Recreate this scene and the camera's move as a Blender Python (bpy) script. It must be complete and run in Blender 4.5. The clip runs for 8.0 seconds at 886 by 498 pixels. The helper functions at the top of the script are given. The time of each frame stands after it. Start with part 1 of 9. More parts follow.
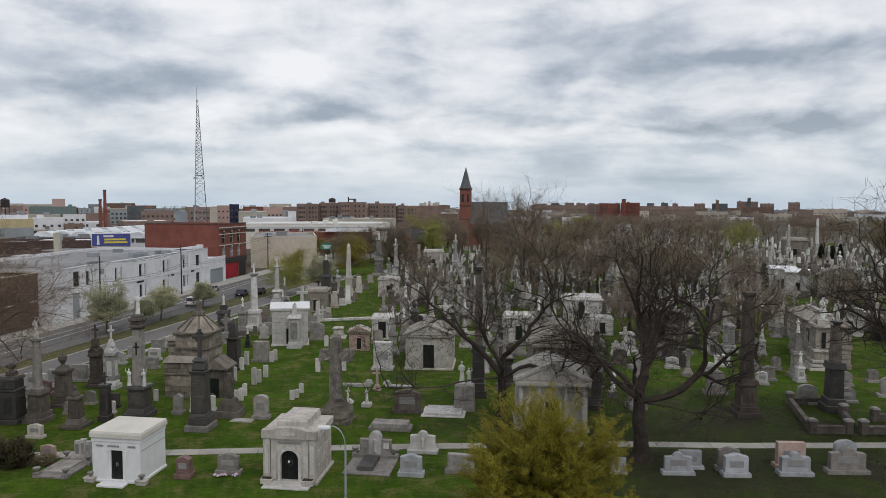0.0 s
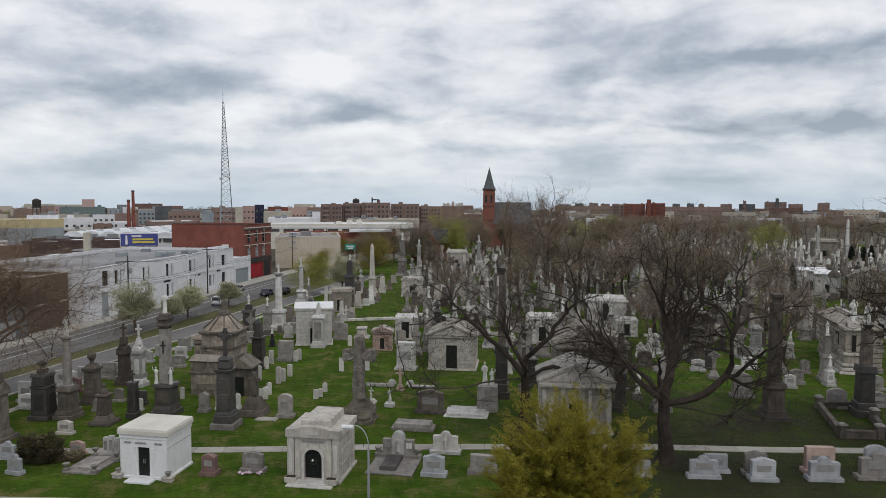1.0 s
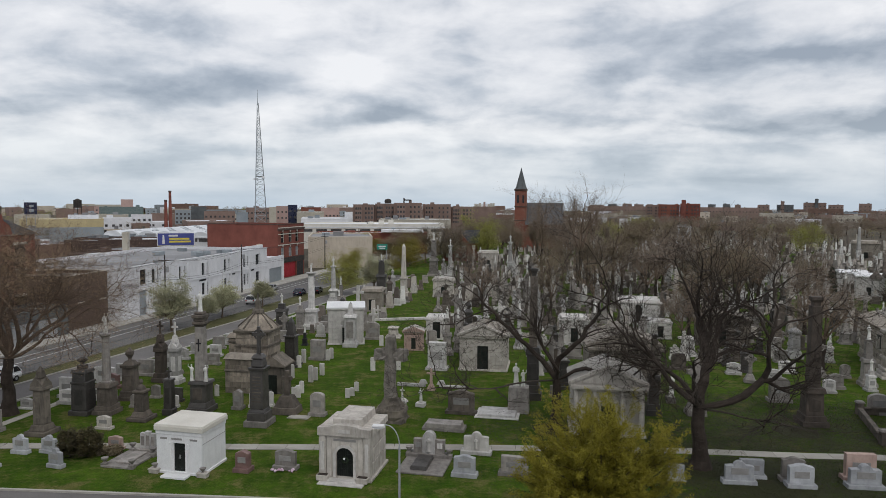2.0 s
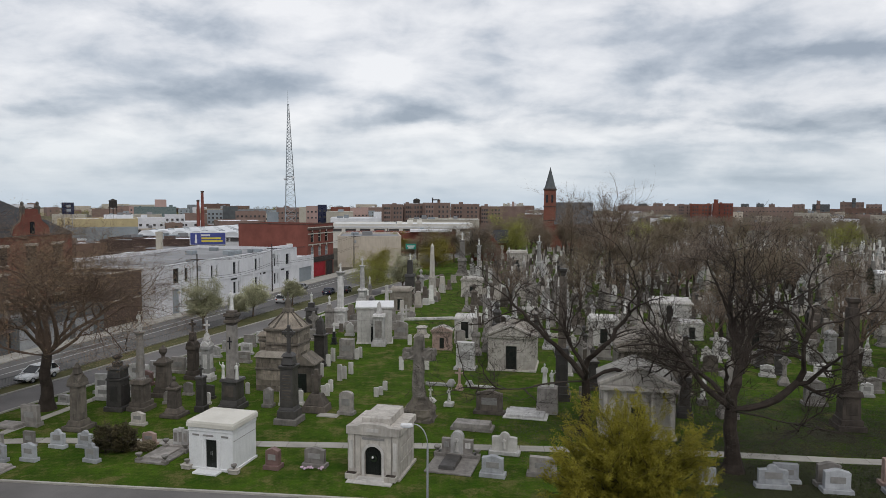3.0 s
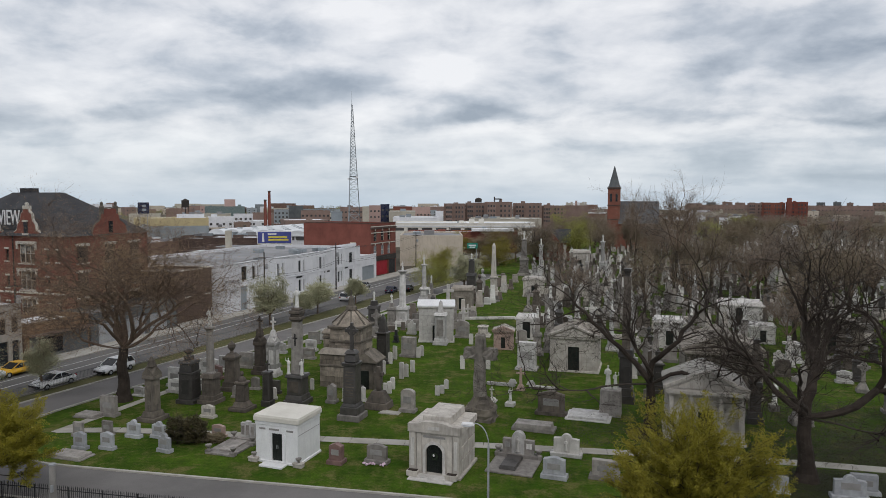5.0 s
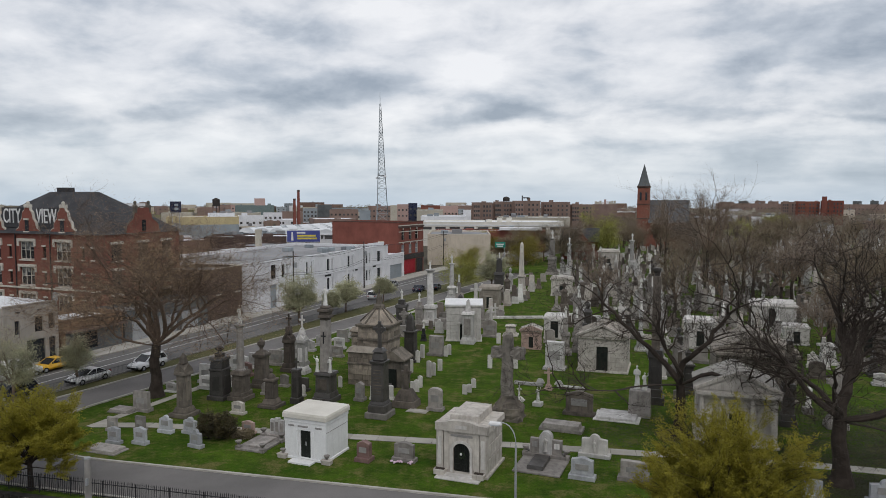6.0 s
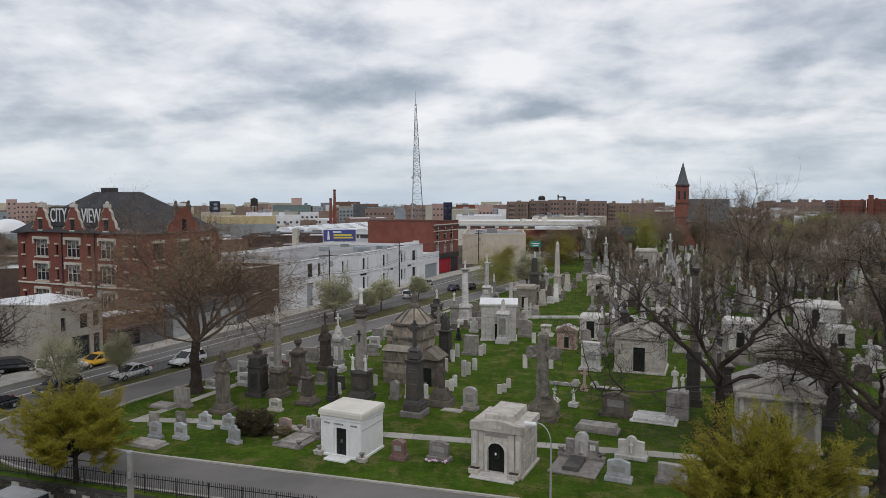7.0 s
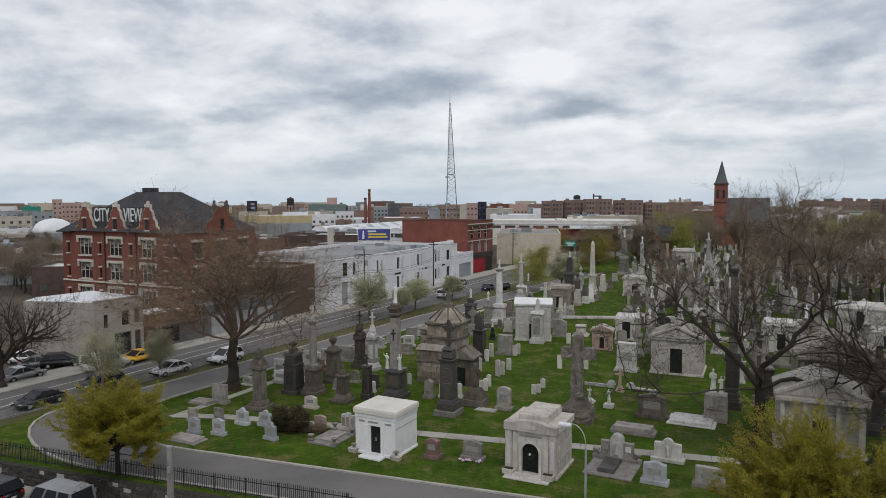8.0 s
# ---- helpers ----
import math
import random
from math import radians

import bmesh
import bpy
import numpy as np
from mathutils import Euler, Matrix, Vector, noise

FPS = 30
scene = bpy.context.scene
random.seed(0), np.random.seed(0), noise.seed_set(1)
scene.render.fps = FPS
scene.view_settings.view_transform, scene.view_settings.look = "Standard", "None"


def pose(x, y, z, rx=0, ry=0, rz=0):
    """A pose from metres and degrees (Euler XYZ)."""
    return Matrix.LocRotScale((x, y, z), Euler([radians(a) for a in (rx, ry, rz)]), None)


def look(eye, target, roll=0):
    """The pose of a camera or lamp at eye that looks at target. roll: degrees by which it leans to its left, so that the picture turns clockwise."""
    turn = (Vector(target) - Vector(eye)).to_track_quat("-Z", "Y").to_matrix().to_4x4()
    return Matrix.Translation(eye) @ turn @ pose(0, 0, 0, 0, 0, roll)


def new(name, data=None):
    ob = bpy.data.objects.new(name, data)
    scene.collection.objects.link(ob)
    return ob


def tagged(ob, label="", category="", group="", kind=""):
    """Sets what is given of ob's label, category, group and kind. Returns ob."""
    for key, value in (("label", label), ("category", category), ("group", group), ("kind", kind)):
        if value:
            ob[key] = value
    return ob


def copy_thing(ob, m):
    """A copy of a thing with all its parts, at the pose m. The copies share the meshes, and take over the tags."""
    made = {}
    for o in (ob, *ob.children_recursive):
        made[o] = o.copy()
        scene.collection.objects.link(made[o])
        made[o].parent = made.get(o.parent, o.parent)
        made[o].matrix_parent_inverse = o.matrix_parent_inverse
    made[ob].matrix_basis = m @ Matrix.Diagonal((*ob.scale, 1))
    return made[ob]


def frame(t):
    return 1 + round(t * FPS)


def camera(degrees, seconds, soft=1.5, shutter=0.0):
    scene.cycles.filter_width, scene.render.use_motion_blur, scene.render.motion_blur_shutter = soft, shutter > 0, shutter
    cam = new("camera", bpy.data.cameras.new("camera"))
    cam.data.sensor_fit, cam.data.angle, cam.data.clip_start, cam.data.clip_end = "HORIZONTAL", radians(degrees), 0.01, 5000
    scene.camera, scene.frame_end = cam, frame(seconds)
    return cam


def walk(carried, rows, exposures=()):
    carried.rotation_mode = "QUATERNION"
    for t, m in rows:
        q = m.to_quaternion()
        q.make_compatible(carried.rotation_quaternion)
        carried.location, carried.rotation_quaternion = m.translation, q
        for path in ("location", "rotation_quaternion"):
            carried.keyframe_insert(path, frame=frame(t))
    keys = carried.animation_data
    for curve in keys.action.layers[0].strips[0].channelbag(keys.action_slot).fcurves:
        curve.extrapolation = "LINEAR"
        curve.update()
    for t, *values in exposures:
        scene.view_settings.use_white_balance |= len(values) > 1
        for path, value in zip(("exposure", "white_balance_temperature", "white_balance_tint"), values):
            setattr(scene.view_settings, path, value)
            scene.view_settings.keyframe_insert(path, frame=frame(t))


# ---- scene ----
cam = camera(64.0, 8.0, soft=0.75)
EYE = Vector((0.0, 0.01, 20.37))
# seconds, heading, tilt and lean in degrees: the camera hovers and turns
PATH = [
    (0, 0.363, -3.971, 0.258),
    (0.5, -0.592, -3.951, 0.270),
    (1, -1.520, -3.939, 0.265),
    (1.5, -2.804, -3.926, 0.298),
    (3, -6.374, -3.952, 0.244),
    (3.5, -7.555, -3.984, 0.225),
    (4, -8.842, -4.007, 0.215),
    (4.5, -10.142, -4.002, 0.160),
    (6, -13.600, -4.120, 0.065),
    (6.5, -14.789, -4.139, 0.057),
    (7, -16.433, -4.179, -0.051),
    (7.5, -18.096, -4.213, -0.116),
    (8, -19.200, -4.225, -0.150),
]


def facing(heading, tilt, lean):
    h, p = radians(heading), radians(tilt)
    return look(EYE, EYE + Vector((math.sin(h) * math.cos(p), math.cos(h) * math.cos(p), math.sin(p))), lean)


walk(cam, [(t, facing(*turn)) for t, *turn in PATH])

# ---- world and light: a bright, closed cloud cover with a wide, weak sun ----
world = bpy.data.worlds.new("overcast")
scene.world = world
world.use_nodes = True
wn, wl = world.node_tree.nodes, world.node_tree.links
wn.clear()


def wnode(kind, **props):
    n = wn.new(kind)
    for key, value in props.items():
        n.inputs[key].default_value = value
    return n


def wmath(op, a, b=0.0, c=0.0, clamp=False):
    n = wn.new("ShaderNodeMath")
    n.operation, n.use_clamp = op, clamp
    for i, v in enumerate((a, b, c)):
        if isinstance(v, (int, float)):
            n.inputs[i].default_value = v
        else:
            wl.new(v, n.inputs[i])
    return n.outputs[0]


def wmix(fac, a, b):
    n = wn.new("ShaderNodeMix")
    n.data_type = "RGBA"
    for sock, v in ((n.inputs[0], fac), (n.inputs[6], a), (n.inputs[7], b)):
        if isinstance(v, (int, float, tuple)):
            sock.default_value = v
        else:
            wl.new(v, sock)
    return n.outputs[2]


def wramp(fac, stops):
    n = wn.new("ShaderNodeValToRGB")
    r = n.color_ramp
    r.elements[0].position, r.elements[0].color = stops[0][0], (*stops[0][1], 1)
    r.elements[1].position, r.elements[1].color = stops[-1][0], (*stops[-1][1], 1)
    for p, c in stops[1:-1]:
        r.elements.new(p).color = (*c, 1)
    wl.new(fac, n.inputs[0])
    return n.outputs[0]


SUN_ELEV, SUN_AZ = radians(52), radians(150)
sky = wn.new("ShaderNodeTexSky")
sky.sky_type, sky.sun_disc, sky.sun_elevation, sky.sun_rotation = "NISHITA", False, SUN_ELEV, SUN_AZ
coord = wn.new("ShaderNodeTexCoord")
split = wn.new("ShaderNodeSeparateXYZ")
wl.new(coord.outputs["Generated"], split.inputs[0])
up_z = wmath("MAXIMUM", split.outputs[2], 0.0)
lift = wmath("ADD", up_z, 0.17)
flat = wn.new("ShaderNodeCombineXYZ")
wl.new(wmath("DIVIDE", split.outputs[0], lift), flat.inputs[0])
wl.new(wmath("DIVIDE", split.outputs[1], lift), flat.inputs[1])


def cloud(scale, detail, rough, shift, stretch=1.0, distortion=0.0, source=None):
    m = wn.new("ShaderNodeMapping")
    m.inputs["Location"].default_value = shift
    m.inputs["Scale"].default_value = (1.0, stretch, 1.0)
    wl.new((source or flat).outputs[0], m.inputs["Vector"])
    n = wnode("ShaderNodeTexNoise", Scale=scale, Detail=detail, Roughness=rough, Distortion=distortion)
    wl.new(m.outputs[0], n.inputs["Vector"])
    return n.outputs["Fac"]


# heading and height of each sky direction, stirred a little so that the cloud banks have torn edges
bearing = wmath("ARCTAN2", split.outputs[0], split.outputs[1])
height = wmath("ARCSINE", split.outputs[2])
dome = wn.new("ShaderNodeCombineXYZ")
wl.new(bearing, dome.inputs[0])
wl.new(wmath("MULTIPLY", height, 1.9), dome.inputs[1])
stir_a = cloud(7.0, 4.0, 0.6, (1.3, 0.2, 0.0), 1.0, 0.0, dome)
stir_b = cloud(10.0, 5.0, 0.55, (5.1, 3.7, 1.0), 1.0, 0.0, dome)
bearing_s = wmath("MULTIPLY_ADD", wmath("SUBTRACT", stir_a, 0.5), 0.17, bearing)
height_s = wmath("MULTIPLY_ADD", wmath("SUBTRACT", stir_b, 0.5), 0.062, height)
# banks of cloud: heading, height, half width, half height (radians), and how dark (+) or bright (-)
CLOUDS = [
    (-0.473, 0.231, 0.057, 0.013, 0.80),
    (-0.372, 0.157, 0.077, 0.021, 1.00),
    (-0.494, 0.131, 0.069, 0.013, 0.70),
    (-0.259, 0.139, 0.044, 0.012, 0.40),
    (-0.108, 0.113, 0.102, 0.009, 0.90),
    (-0.139, 0.128, 0.062, 0.011, 0.35),
    (0.119, 0.219, 0.088, 0.022, 0.85),
    (0.218, 0.222, 0.052, 0.014, 0.35),
    (0.410, 0.177, 0.107, 0.011, 0.55),
    (0.511, 0.185, 0.064, 0.014, 0.70),
    (0.256, 0.171, 0.044, 0.012, 0.50),
    (0.173, 0.182, 0.068, 0.009, 0.35),
    (0.190, 0.115, 0.082, 0.006, 0.60),
    (0.243, 0.091, 0.143, 0.005, 0.45),
    (0.413, 0.095, 0.089, 0.012, 0.85),
    (0.514, 0.098, 0.064, 0.009, 0.60),
    (-0.793, 0.071, 0.052, 0.009, 0.55),
    (-0.843, 0.202, 0.094, 0.019, 0.35),
    (-0.599, 0.108, 0.052, 0.006, 0.45),
    (-0.639, 0.241, 0.072, 0.012, 0.50),
    (-0.857, 0.010, 0.075, 0.007, 0.50),
    (-0.230, 0.063, 0.115, 0.005, 0.40),
    (-0.061, 0.070, 0.087, 0.005, 0.40),
    (-0.267, 0.118, 0.044, 0.010, -0.70),
    (-0.107, 0.216, 0.117, 0.032, -0.50),
    (0.348, 0.195, 0.041, 0.010, -0.70),
    (-0.108, 0.040, 0.095, 0.005, -0.50),
    (0.066, 0.082, 0.047, 0.012, -0.40),
    (-0.474, 0.199, 0.070, 0.016, -0.50),
    (-0.697, 0.166, 0.099, 0.024, -0.50),
    (-0.735, 0.051, 0.112, 0.010, -0.50),
    (0.485, 0.216, 0.071, 0.013, -0.40),
]
bank = None
for az, el, wide, tall, dark in CLOUDS:
    u = wmath("MULTIPLY", wmath("SUBTRACT", bearing_s, az), 1.0 / wide)
    v = wmath("MULTIPLY", wmath("SUBTRACT", height_s, el), 1.0 / tall)
    r2 = wmath("MULTIPLY_ADD", u, u, wmath("MULTIPLY", v, v))
    puff = wmath("MULTIPLY", wmath("EXPONENT", wmath("MULTIPLY", r2, -0.55)), dark)
    bank = puff if bank is None else wmath("ADD", bank, puff)
big = cloud(0.55, 3.0, 0.5, (3.1, 1.7, 0.0), 1.0, 0.2)
mid = cloud(1.5, 5.0, 0.5, (7.0, -2.0, 2.0), 1.2, 0.2)
fine = cloud(8.0, 6.0, 0.56, (1.0, 5.0, 4.0), 1.15, 0.2, dome)
dens = wmath("ADD", wmath("MULTIPLY", big, 0.24), wmath("ADD", wmath("MULTIPLY", mid, 0.34), wmath("MULTIPLY", fine, 0.45)))
dens = wmath("MULTIPLY_ADD", bank, -0.112, dens)
tone = wramp(dens, [(0.36, (0.29, 0.33, 0.39)), (0.45, (0.46, 0.495, 0.55)), (0.52, (0.64, 0.655, 0.69)), (0.61, (0.80, 0.80, 0.815))])
low = wramp(up_z, [(0.0, (0.80, 0.80, 0.80)), (0.03, (0.45, 0.45, 0.45)), (0.10, (0, 0, 0))])
hazed = wmix(low, tone, (0.46, 0.55, 0.645, 1.0))
covered = wmix(0.012, hazed, sky.outputs[0])
ground_mask = wmath("GREATER_THAN", split.outputs[2], -0.03)
back = wn.new("ShaderNodeBackground")
wl.new(wmix(ground_mask, (0.10, 0.10, 0.10, 1), covered), back.inputs["Color"])
back.inputs["Strength"].default_value = 1.05
wl.new(back.outputs[0], wn.new("ShaderNodeOutputWorld").inputs[0])

sun_data = bpy.data.lights.new("sun", "SUN")
sun_data.energy, sun_data.angle, sun_data.color = 1.0, radians(25), (1.0, 0.97, 0.92)
sun = new("sun", sun_data)
sun.rotation_euler = (radians(90) - SUN_ELEV, 0, radians(180) - SUN_AZ)

# ---- materials ----
def material(name, a, b, rough=0.8, grain=30.0, stain=1.3, bump=0.25, streak=0.0, dark=(0.05, 0.05, 0.045), metal=0.0, vary=0.25, spec=0.3, low=0.35, high=0.68):
    """Two colours mixed by fine grain and broad stains, with vertical weather streaks, a little relief and a shade of its own for each object."""
    m = bpy.data.materials.new(name)
    m.use_nodes = True
    nt = m.node_tree
    n, l = nt.nodes, nt.links
    bsdf = n["Principled BSDF"]
    tc = n.new("ShaderNodeTexCoord")
    info = n.new("ShaderNodeObjectInfo")
    shift = n.new("ShaderNodeVectorMath")
    shift.operation = "MULTIPLY_ADD"
    comb = n.new("ShaderNodeCombineXYZ")
    for i in range(3):
        l.new(info.outputs["Random"], comb.inputs[i])
    l.new(comb.outputs[0], shift.inputs[0])
    shift.inputs[1].default_value = (37.0, 53.0, 19.0)
    l.new(tc.outputs["Object"], shift.inputs[2])

    def tex(scale, detail, stretch=(1, 1, 1)):
        mp = n.new("ShaderNodeMapping")
        mp.inputs["Scale"].default_value = stretch
        l.new(shift.outputs[0], mp.inputs[0])
        t = n.new("ShaderNodeTexNoise")
        t.inputs["Scale"].default_value, t.inputs["Detail"].default_value, t.inputs["Roughness"].default_value = scale, detail, 0.6
        l.new(mp.outputs[0], t.inputs["Vector"])
        return t.outputs["Fac"]

    def rng(v, lo, hi, to0=0.0, to1=1.0):
        r = n.new("ShaderNodeMapRange")
        r.inputs[1].default_value, r.inputs[2].default_value, r.inputs[3].default_value, r.inputs[4].default_value = lo, hi, to0, to1
        l.new(v, r.inputs[0])
        return r.outputs[0]

    def mix(fac, x, y, mode="MIX"):
        k = n.new("ShaderNodeMix")
        k.data_type, k.blend_type = "RGBA", mode
        for s, v in ((k.inputs[0], fac), (k.inputs[6], x), (k.inputs[7], y)):
            if isinstance(v, (int, float)):
                s.default_value = v
            elif isinstance(v, tuple):
                s.default_value = (*v, 1)
            else:
                l.new(v, s)
        return k.outputs[2]

    broad, small = tex(stain, 5), tex(grain, 3)
    col = mix(rng(broad, low, high), a, b)
    col = mix(rng(small, 0.3, 0.7, 0.0, 0.35), col, tuple(c * 0.55 for c in a))
    if streak:
        col = mix(rng(tex(2.2, 4, (1.6, 1.6, 0.22)), 0.5, 0.78, 0.0, streak), col, dark)
    hsv = n.new("ShaderNodeHueSaturation")
    l.new(rng(info.outputs["Random"], 0, 1, 1 - vary, 1 + vary), hsv.inputs["Value"])
    l.new(col, hsv.inputs["Color"])
    l.new(hsv.outputs[0], bsdf.inputs["Base Color"])
    l.new(rng(broad, 0.3, 0.7, max(rough - 0.08, 0.02), min(rough + 0.08, 1.0)), bsdf.inputs["Roughness"])
    bsdf.inputs["Metallic"].default_value = metal
    bsdf.inputs["Specular IOR Level"].default_value = spec
    if bump:
        bp = n.new("ShaderNodeBump")
        bp.inputs["Strength"].default_value, bp.inputs["Distance"].default_value = bump, 0.03
        l.new(small, bp.inputs["Height"])
        l.new(bp.outputs[0], bsdf.inputs["Normal"])
    return m


marble = material("white_marble", (0.64, 0.615, 0.585), (0.42, 0.40, 0.375), 0.6, 18, 1.0, 0.15, 0.55, (0.20, 0.19, 0.17), vary=0.12)
bright = material("bright_marble", (0.80, 0.80, 0.80), (0.70, 0.70, 0.71), 0.5, 14, 0.8, 0.1, 0.22, (0.35, 0.34, 0.32), vary=0.04)
statue_mat = material("statue_marble", (0.78, 0.77, 0.74), (0.55, 0.54, 0.50), 0.7, 16, 2.0, 0.2, 0.35, (0.22, 0.21, 0.19), vary=0.12)
granite = material("grey_granite", (0.32, 0.295, 0.272), (0.165, 0.15, 0.138), 0.6, 40, 1.4, 0.2, 0.4, (0.055, 0.053, 0.05), vary=0.3)
pale_granite = material("pale_granite", (0.57, 0.555, 0.54), (0.37, 0.355, 0.34), 0.55, 40, 1.5, 0.15, 0.5, (0.10, 0.098, 0.09), vary=0.4)
dark_granite = material("dark_granite", (0.066, 0.060, 0.056), (0.032, 0.029, 0.027), 0.4, 45, 1.4, 0.15, 0.2, (0.015, 0.015, 0.015), vary=0.3, spec=0.5)
brown_stone = material("weathered_stone", (0.185, 0.16, 0.13), (0.075, 0.066, 0.057), 0.9, 14, 0.9, 0.5, 0.7, (0.035, 0.032, 0.03), vary=0.22)
dark_stone = material("dark_brownstone", (0.105, 0.085, 0.07), (0.05, 0.042, 0.037), 0.9, 14, 0.9, 0.5, 0.6, (0.03, 0.027, 0.025), vary=0.1)
old_granite = material("old_granite", (0.15, 0.126, 0.105), (0.066, 0.056, 0.048), 0.8, 30, 1.2, 0.3, 0.6, (0.035, 0.033, 0.03), vary=0.25)
course_stone = material("brown_ashlar", (0.31, 0.265, 0.215), (0.13, 0.112, 0.092), 0.9, 12, 0.8, 0.5, 0.7, (0.04, 0.036, 0.032), vary=0.4)
sand_stone = material("tan_stone", (0.37, 0.33, 0.28), (0.21, 0.185, 0.155), 0.9, 14, 0.9, 0.5, 0.5, (0.07, 0.062, 0.055), vary=0.2)
cross_stone = material("lichened_rough_stone", (0.27, 0.245, 0.215), (0.12, 0.108, 0.096), 0.95, 10, 1.6, 0.8, 0.5, (0.05, 0.046, 0.042), vary=0.1)
pink_stone = material("pink_granite", (0.46, 0.34, 0.29), (0.33, 0.23, 0.20), 0.6, 40, 1.5, 0.15, 0.3, (0.15, 0.11, 0.09), vary=0.12)
red_granite = material("red_granite", (0.24, 0.15, 0.135), (0.15, 0.09, 0.085), 0.5, 40, 1.5, 0.15, 0.25, (0.06, 0.04, 0.04), vary=0.1)
cream_slab = material("cream_roof_stone", (0.68, 0.65, 0.585), (0.58, 0.55, 0.49), 0.7, 20, 0.6, 0.15, vary=0.03)
pale_roof = material("weathered_roof_slabs", (0.50, 0.475, 0.43), (0.34, 0.32, 0.285), 0.85, 14, 0.8, 0.3, 0.4, (0.16, 0.15, 0.135), vary=0.05)
aged = material("aged_limestone", (0.56, 0.52, 0.47), (0.36, 0.33, 0.295), 0.8, 16, 1.2, 0.3, 0.6, (0.15, 0.14, 0.125), vary=0.1)
bronze = material("dark_bronze", (0.035, 0.038, 0.036), (0.02, 0.024, 0.022), 0.45, 30, 3, 0.2, 0.3, (0.05, 0.09, 0.07), metal=0.6, vary=0.05)
letter_mat = material("carved_letters", (0.30, 0.29, 0.28), (0.22, 0.21, 0.2), 0.8, 30, 2, 0.1, vary=0.1)
asphalt = material("asphalt", (0.155, 0.148, 0.142), (0.11, 0.106, 0.102), 0.9, 60, 0.18, 0.3, vary=0.05)
road_mat = material("old_asphalt", (0.185, 0.174, 0.168), (0.13, 0.123, 0.119), 0.9, 60, 0.15, 0.3, vary=0.05)
concrete = material("pale_concrete", (0.42, 0.40, 0.36), (0.29, 0.275, 0.245), 0.9, 25, 0.7, 0.3, vary=0.1)
paint_white = material("road_paint", (0.6, 0.6, 0.58), (0.4, 0.4, 0.39), 0.8, 20, 1.0, 0.1, vary=0.05)
bark = material("bark", (0.050, 0.038, 0.030), (0.026, 0.020, 0.016), 0.95, 18, 2.0, 0.8, vary=0.1)
bark_light = material("twig_bark", (0.21, 0.153, 0.112), (0.138, 0.10, 0.074), 0.95, 12, 1.0, 0.3, vary=0.2)
twig_red = material("reddish_twig_bark", (0.15, 0.105, 0.078), (0.095, 0.068, 0.052), 0.95, 12, 1.0, 0.3, vary=0.1)
fence_grey = material("weathered_fence_paint", (0.16, 0.16, 0.165), (0.10, 0.10, 0.105), 0.7, 20, 1.5, 0.1, vary=0.1)
iron = material("black_iron", (0.025, 0.025, 0.027), (0.015, 0.015, 0.016), 0.6, 30, 2, 0.2, vary=0.1)
steel = material("galvanised_steel", (0.42, 0.43, 0.44), (0.30, 0.31, 0.32), 0.5, 20, 1, 0.1, metal=0.4, vary=0.1)
pole_wood = material("weathered_pole", (0.30, 0.285, 0.265), (0.20, 0.19, 0.175), 0.9, 20, 1, 0.3, 0.4, (0.1, 0.095, 0.09), vary=0.1)
pole_dark = material("dark_pole", (0.055, 0.048, 0.043), (0.035, 0.032, 0.03), 0.9, 20, 1, 0.3, vary=0.1)
white_paint = material("white_painted_wall", (0.76, 0.76, 0.78), (0.62, 0.625, 0.65), 0.8, 8, 0.3, 0.15, 0.4, (0.40, 0.40, 0.41), vary=0.03)
brick_red = material("red_brick", (0.225, 0.078, 0.058), (0.16, 0.056, 0.043), 0.9, 9, 0.35, 0.4, 0.3, (0.10, 0.045, 0.035), vary=0.08)
brick_rust = material("rust_brick", (0.26, 0.10, 0.07), (0.18, 0.07, 0.052), 0.9, 9, 0.35, 0.4, 0.3, (0.09, 0.045, 0.035), vary=0.12)
# brown brick with the paling of distant air mixed into its colour
far_brick = material("haze_paled_brown_brick", (0.27, 0.19, 0.16), (0.20, 0.14, 0.12), 0.9, 6, 0.2, 0.3, 0.25, (0.12, 0.09, 0.08), vary=0.12)
brick_brown = material("brown_brick", (0.21, 0.135, 0.105), (0.145, 0.092, 0.072), 0.9, 6, 0.2, 0.3, 0.25, (0.08, 0.055, 0.045), vary=0.2)
brick_dark = material("dark_brick", (0.105, 0.07, 0.058), (0.065, 0.045, 0.04), 0.9, 8, 0.4, 0.4, 0.4, (0.03, 0.025, 0.022), vary=0.1)
cream = material("cream_stucco", (0.50, 0.465, 0.39), (0.40, 0.37, 0.31), 0.85, 8, 0.3, 0.2, 0.35, (0.24, 0.22, 0.19), vary=0.08)
depot_cream = material("pale_cream_cladding", (0.70, 0.67, 0.61), (0.58, 0.55, 0.50), 0.8, 8, 0.3, 0.15, 0.3, (0.36, 0.34, 0.3), vary=0.05)
tan_wall = material("tan_stucco", (0.58, 0.51, 0.42), (0.48, 0.42, 0.345), 0.85, 8, 0.3, 0.2, 0.35, (0.2, 0.17, 0.14), vary=0.08)
white_roof = material("white_roof_coating", (0.75, 0.76, 0.78), (0.58, 0.60, 0.62), 0.7, 5, 0.08, 0.1, vary=0.1)
grey_roof = material("grey_roof", (0.26, 0.26, 0.265), (0.17, 0.17, 0.175), 0.9, 5, 0.1, 0.2, vary=0.25)
slate = material("dark_slate", (0.052, 0.052, 0.056), (0.032, 0.032, 0.036), 0.8, 12, 0.5, 0.5, vary=0.1)
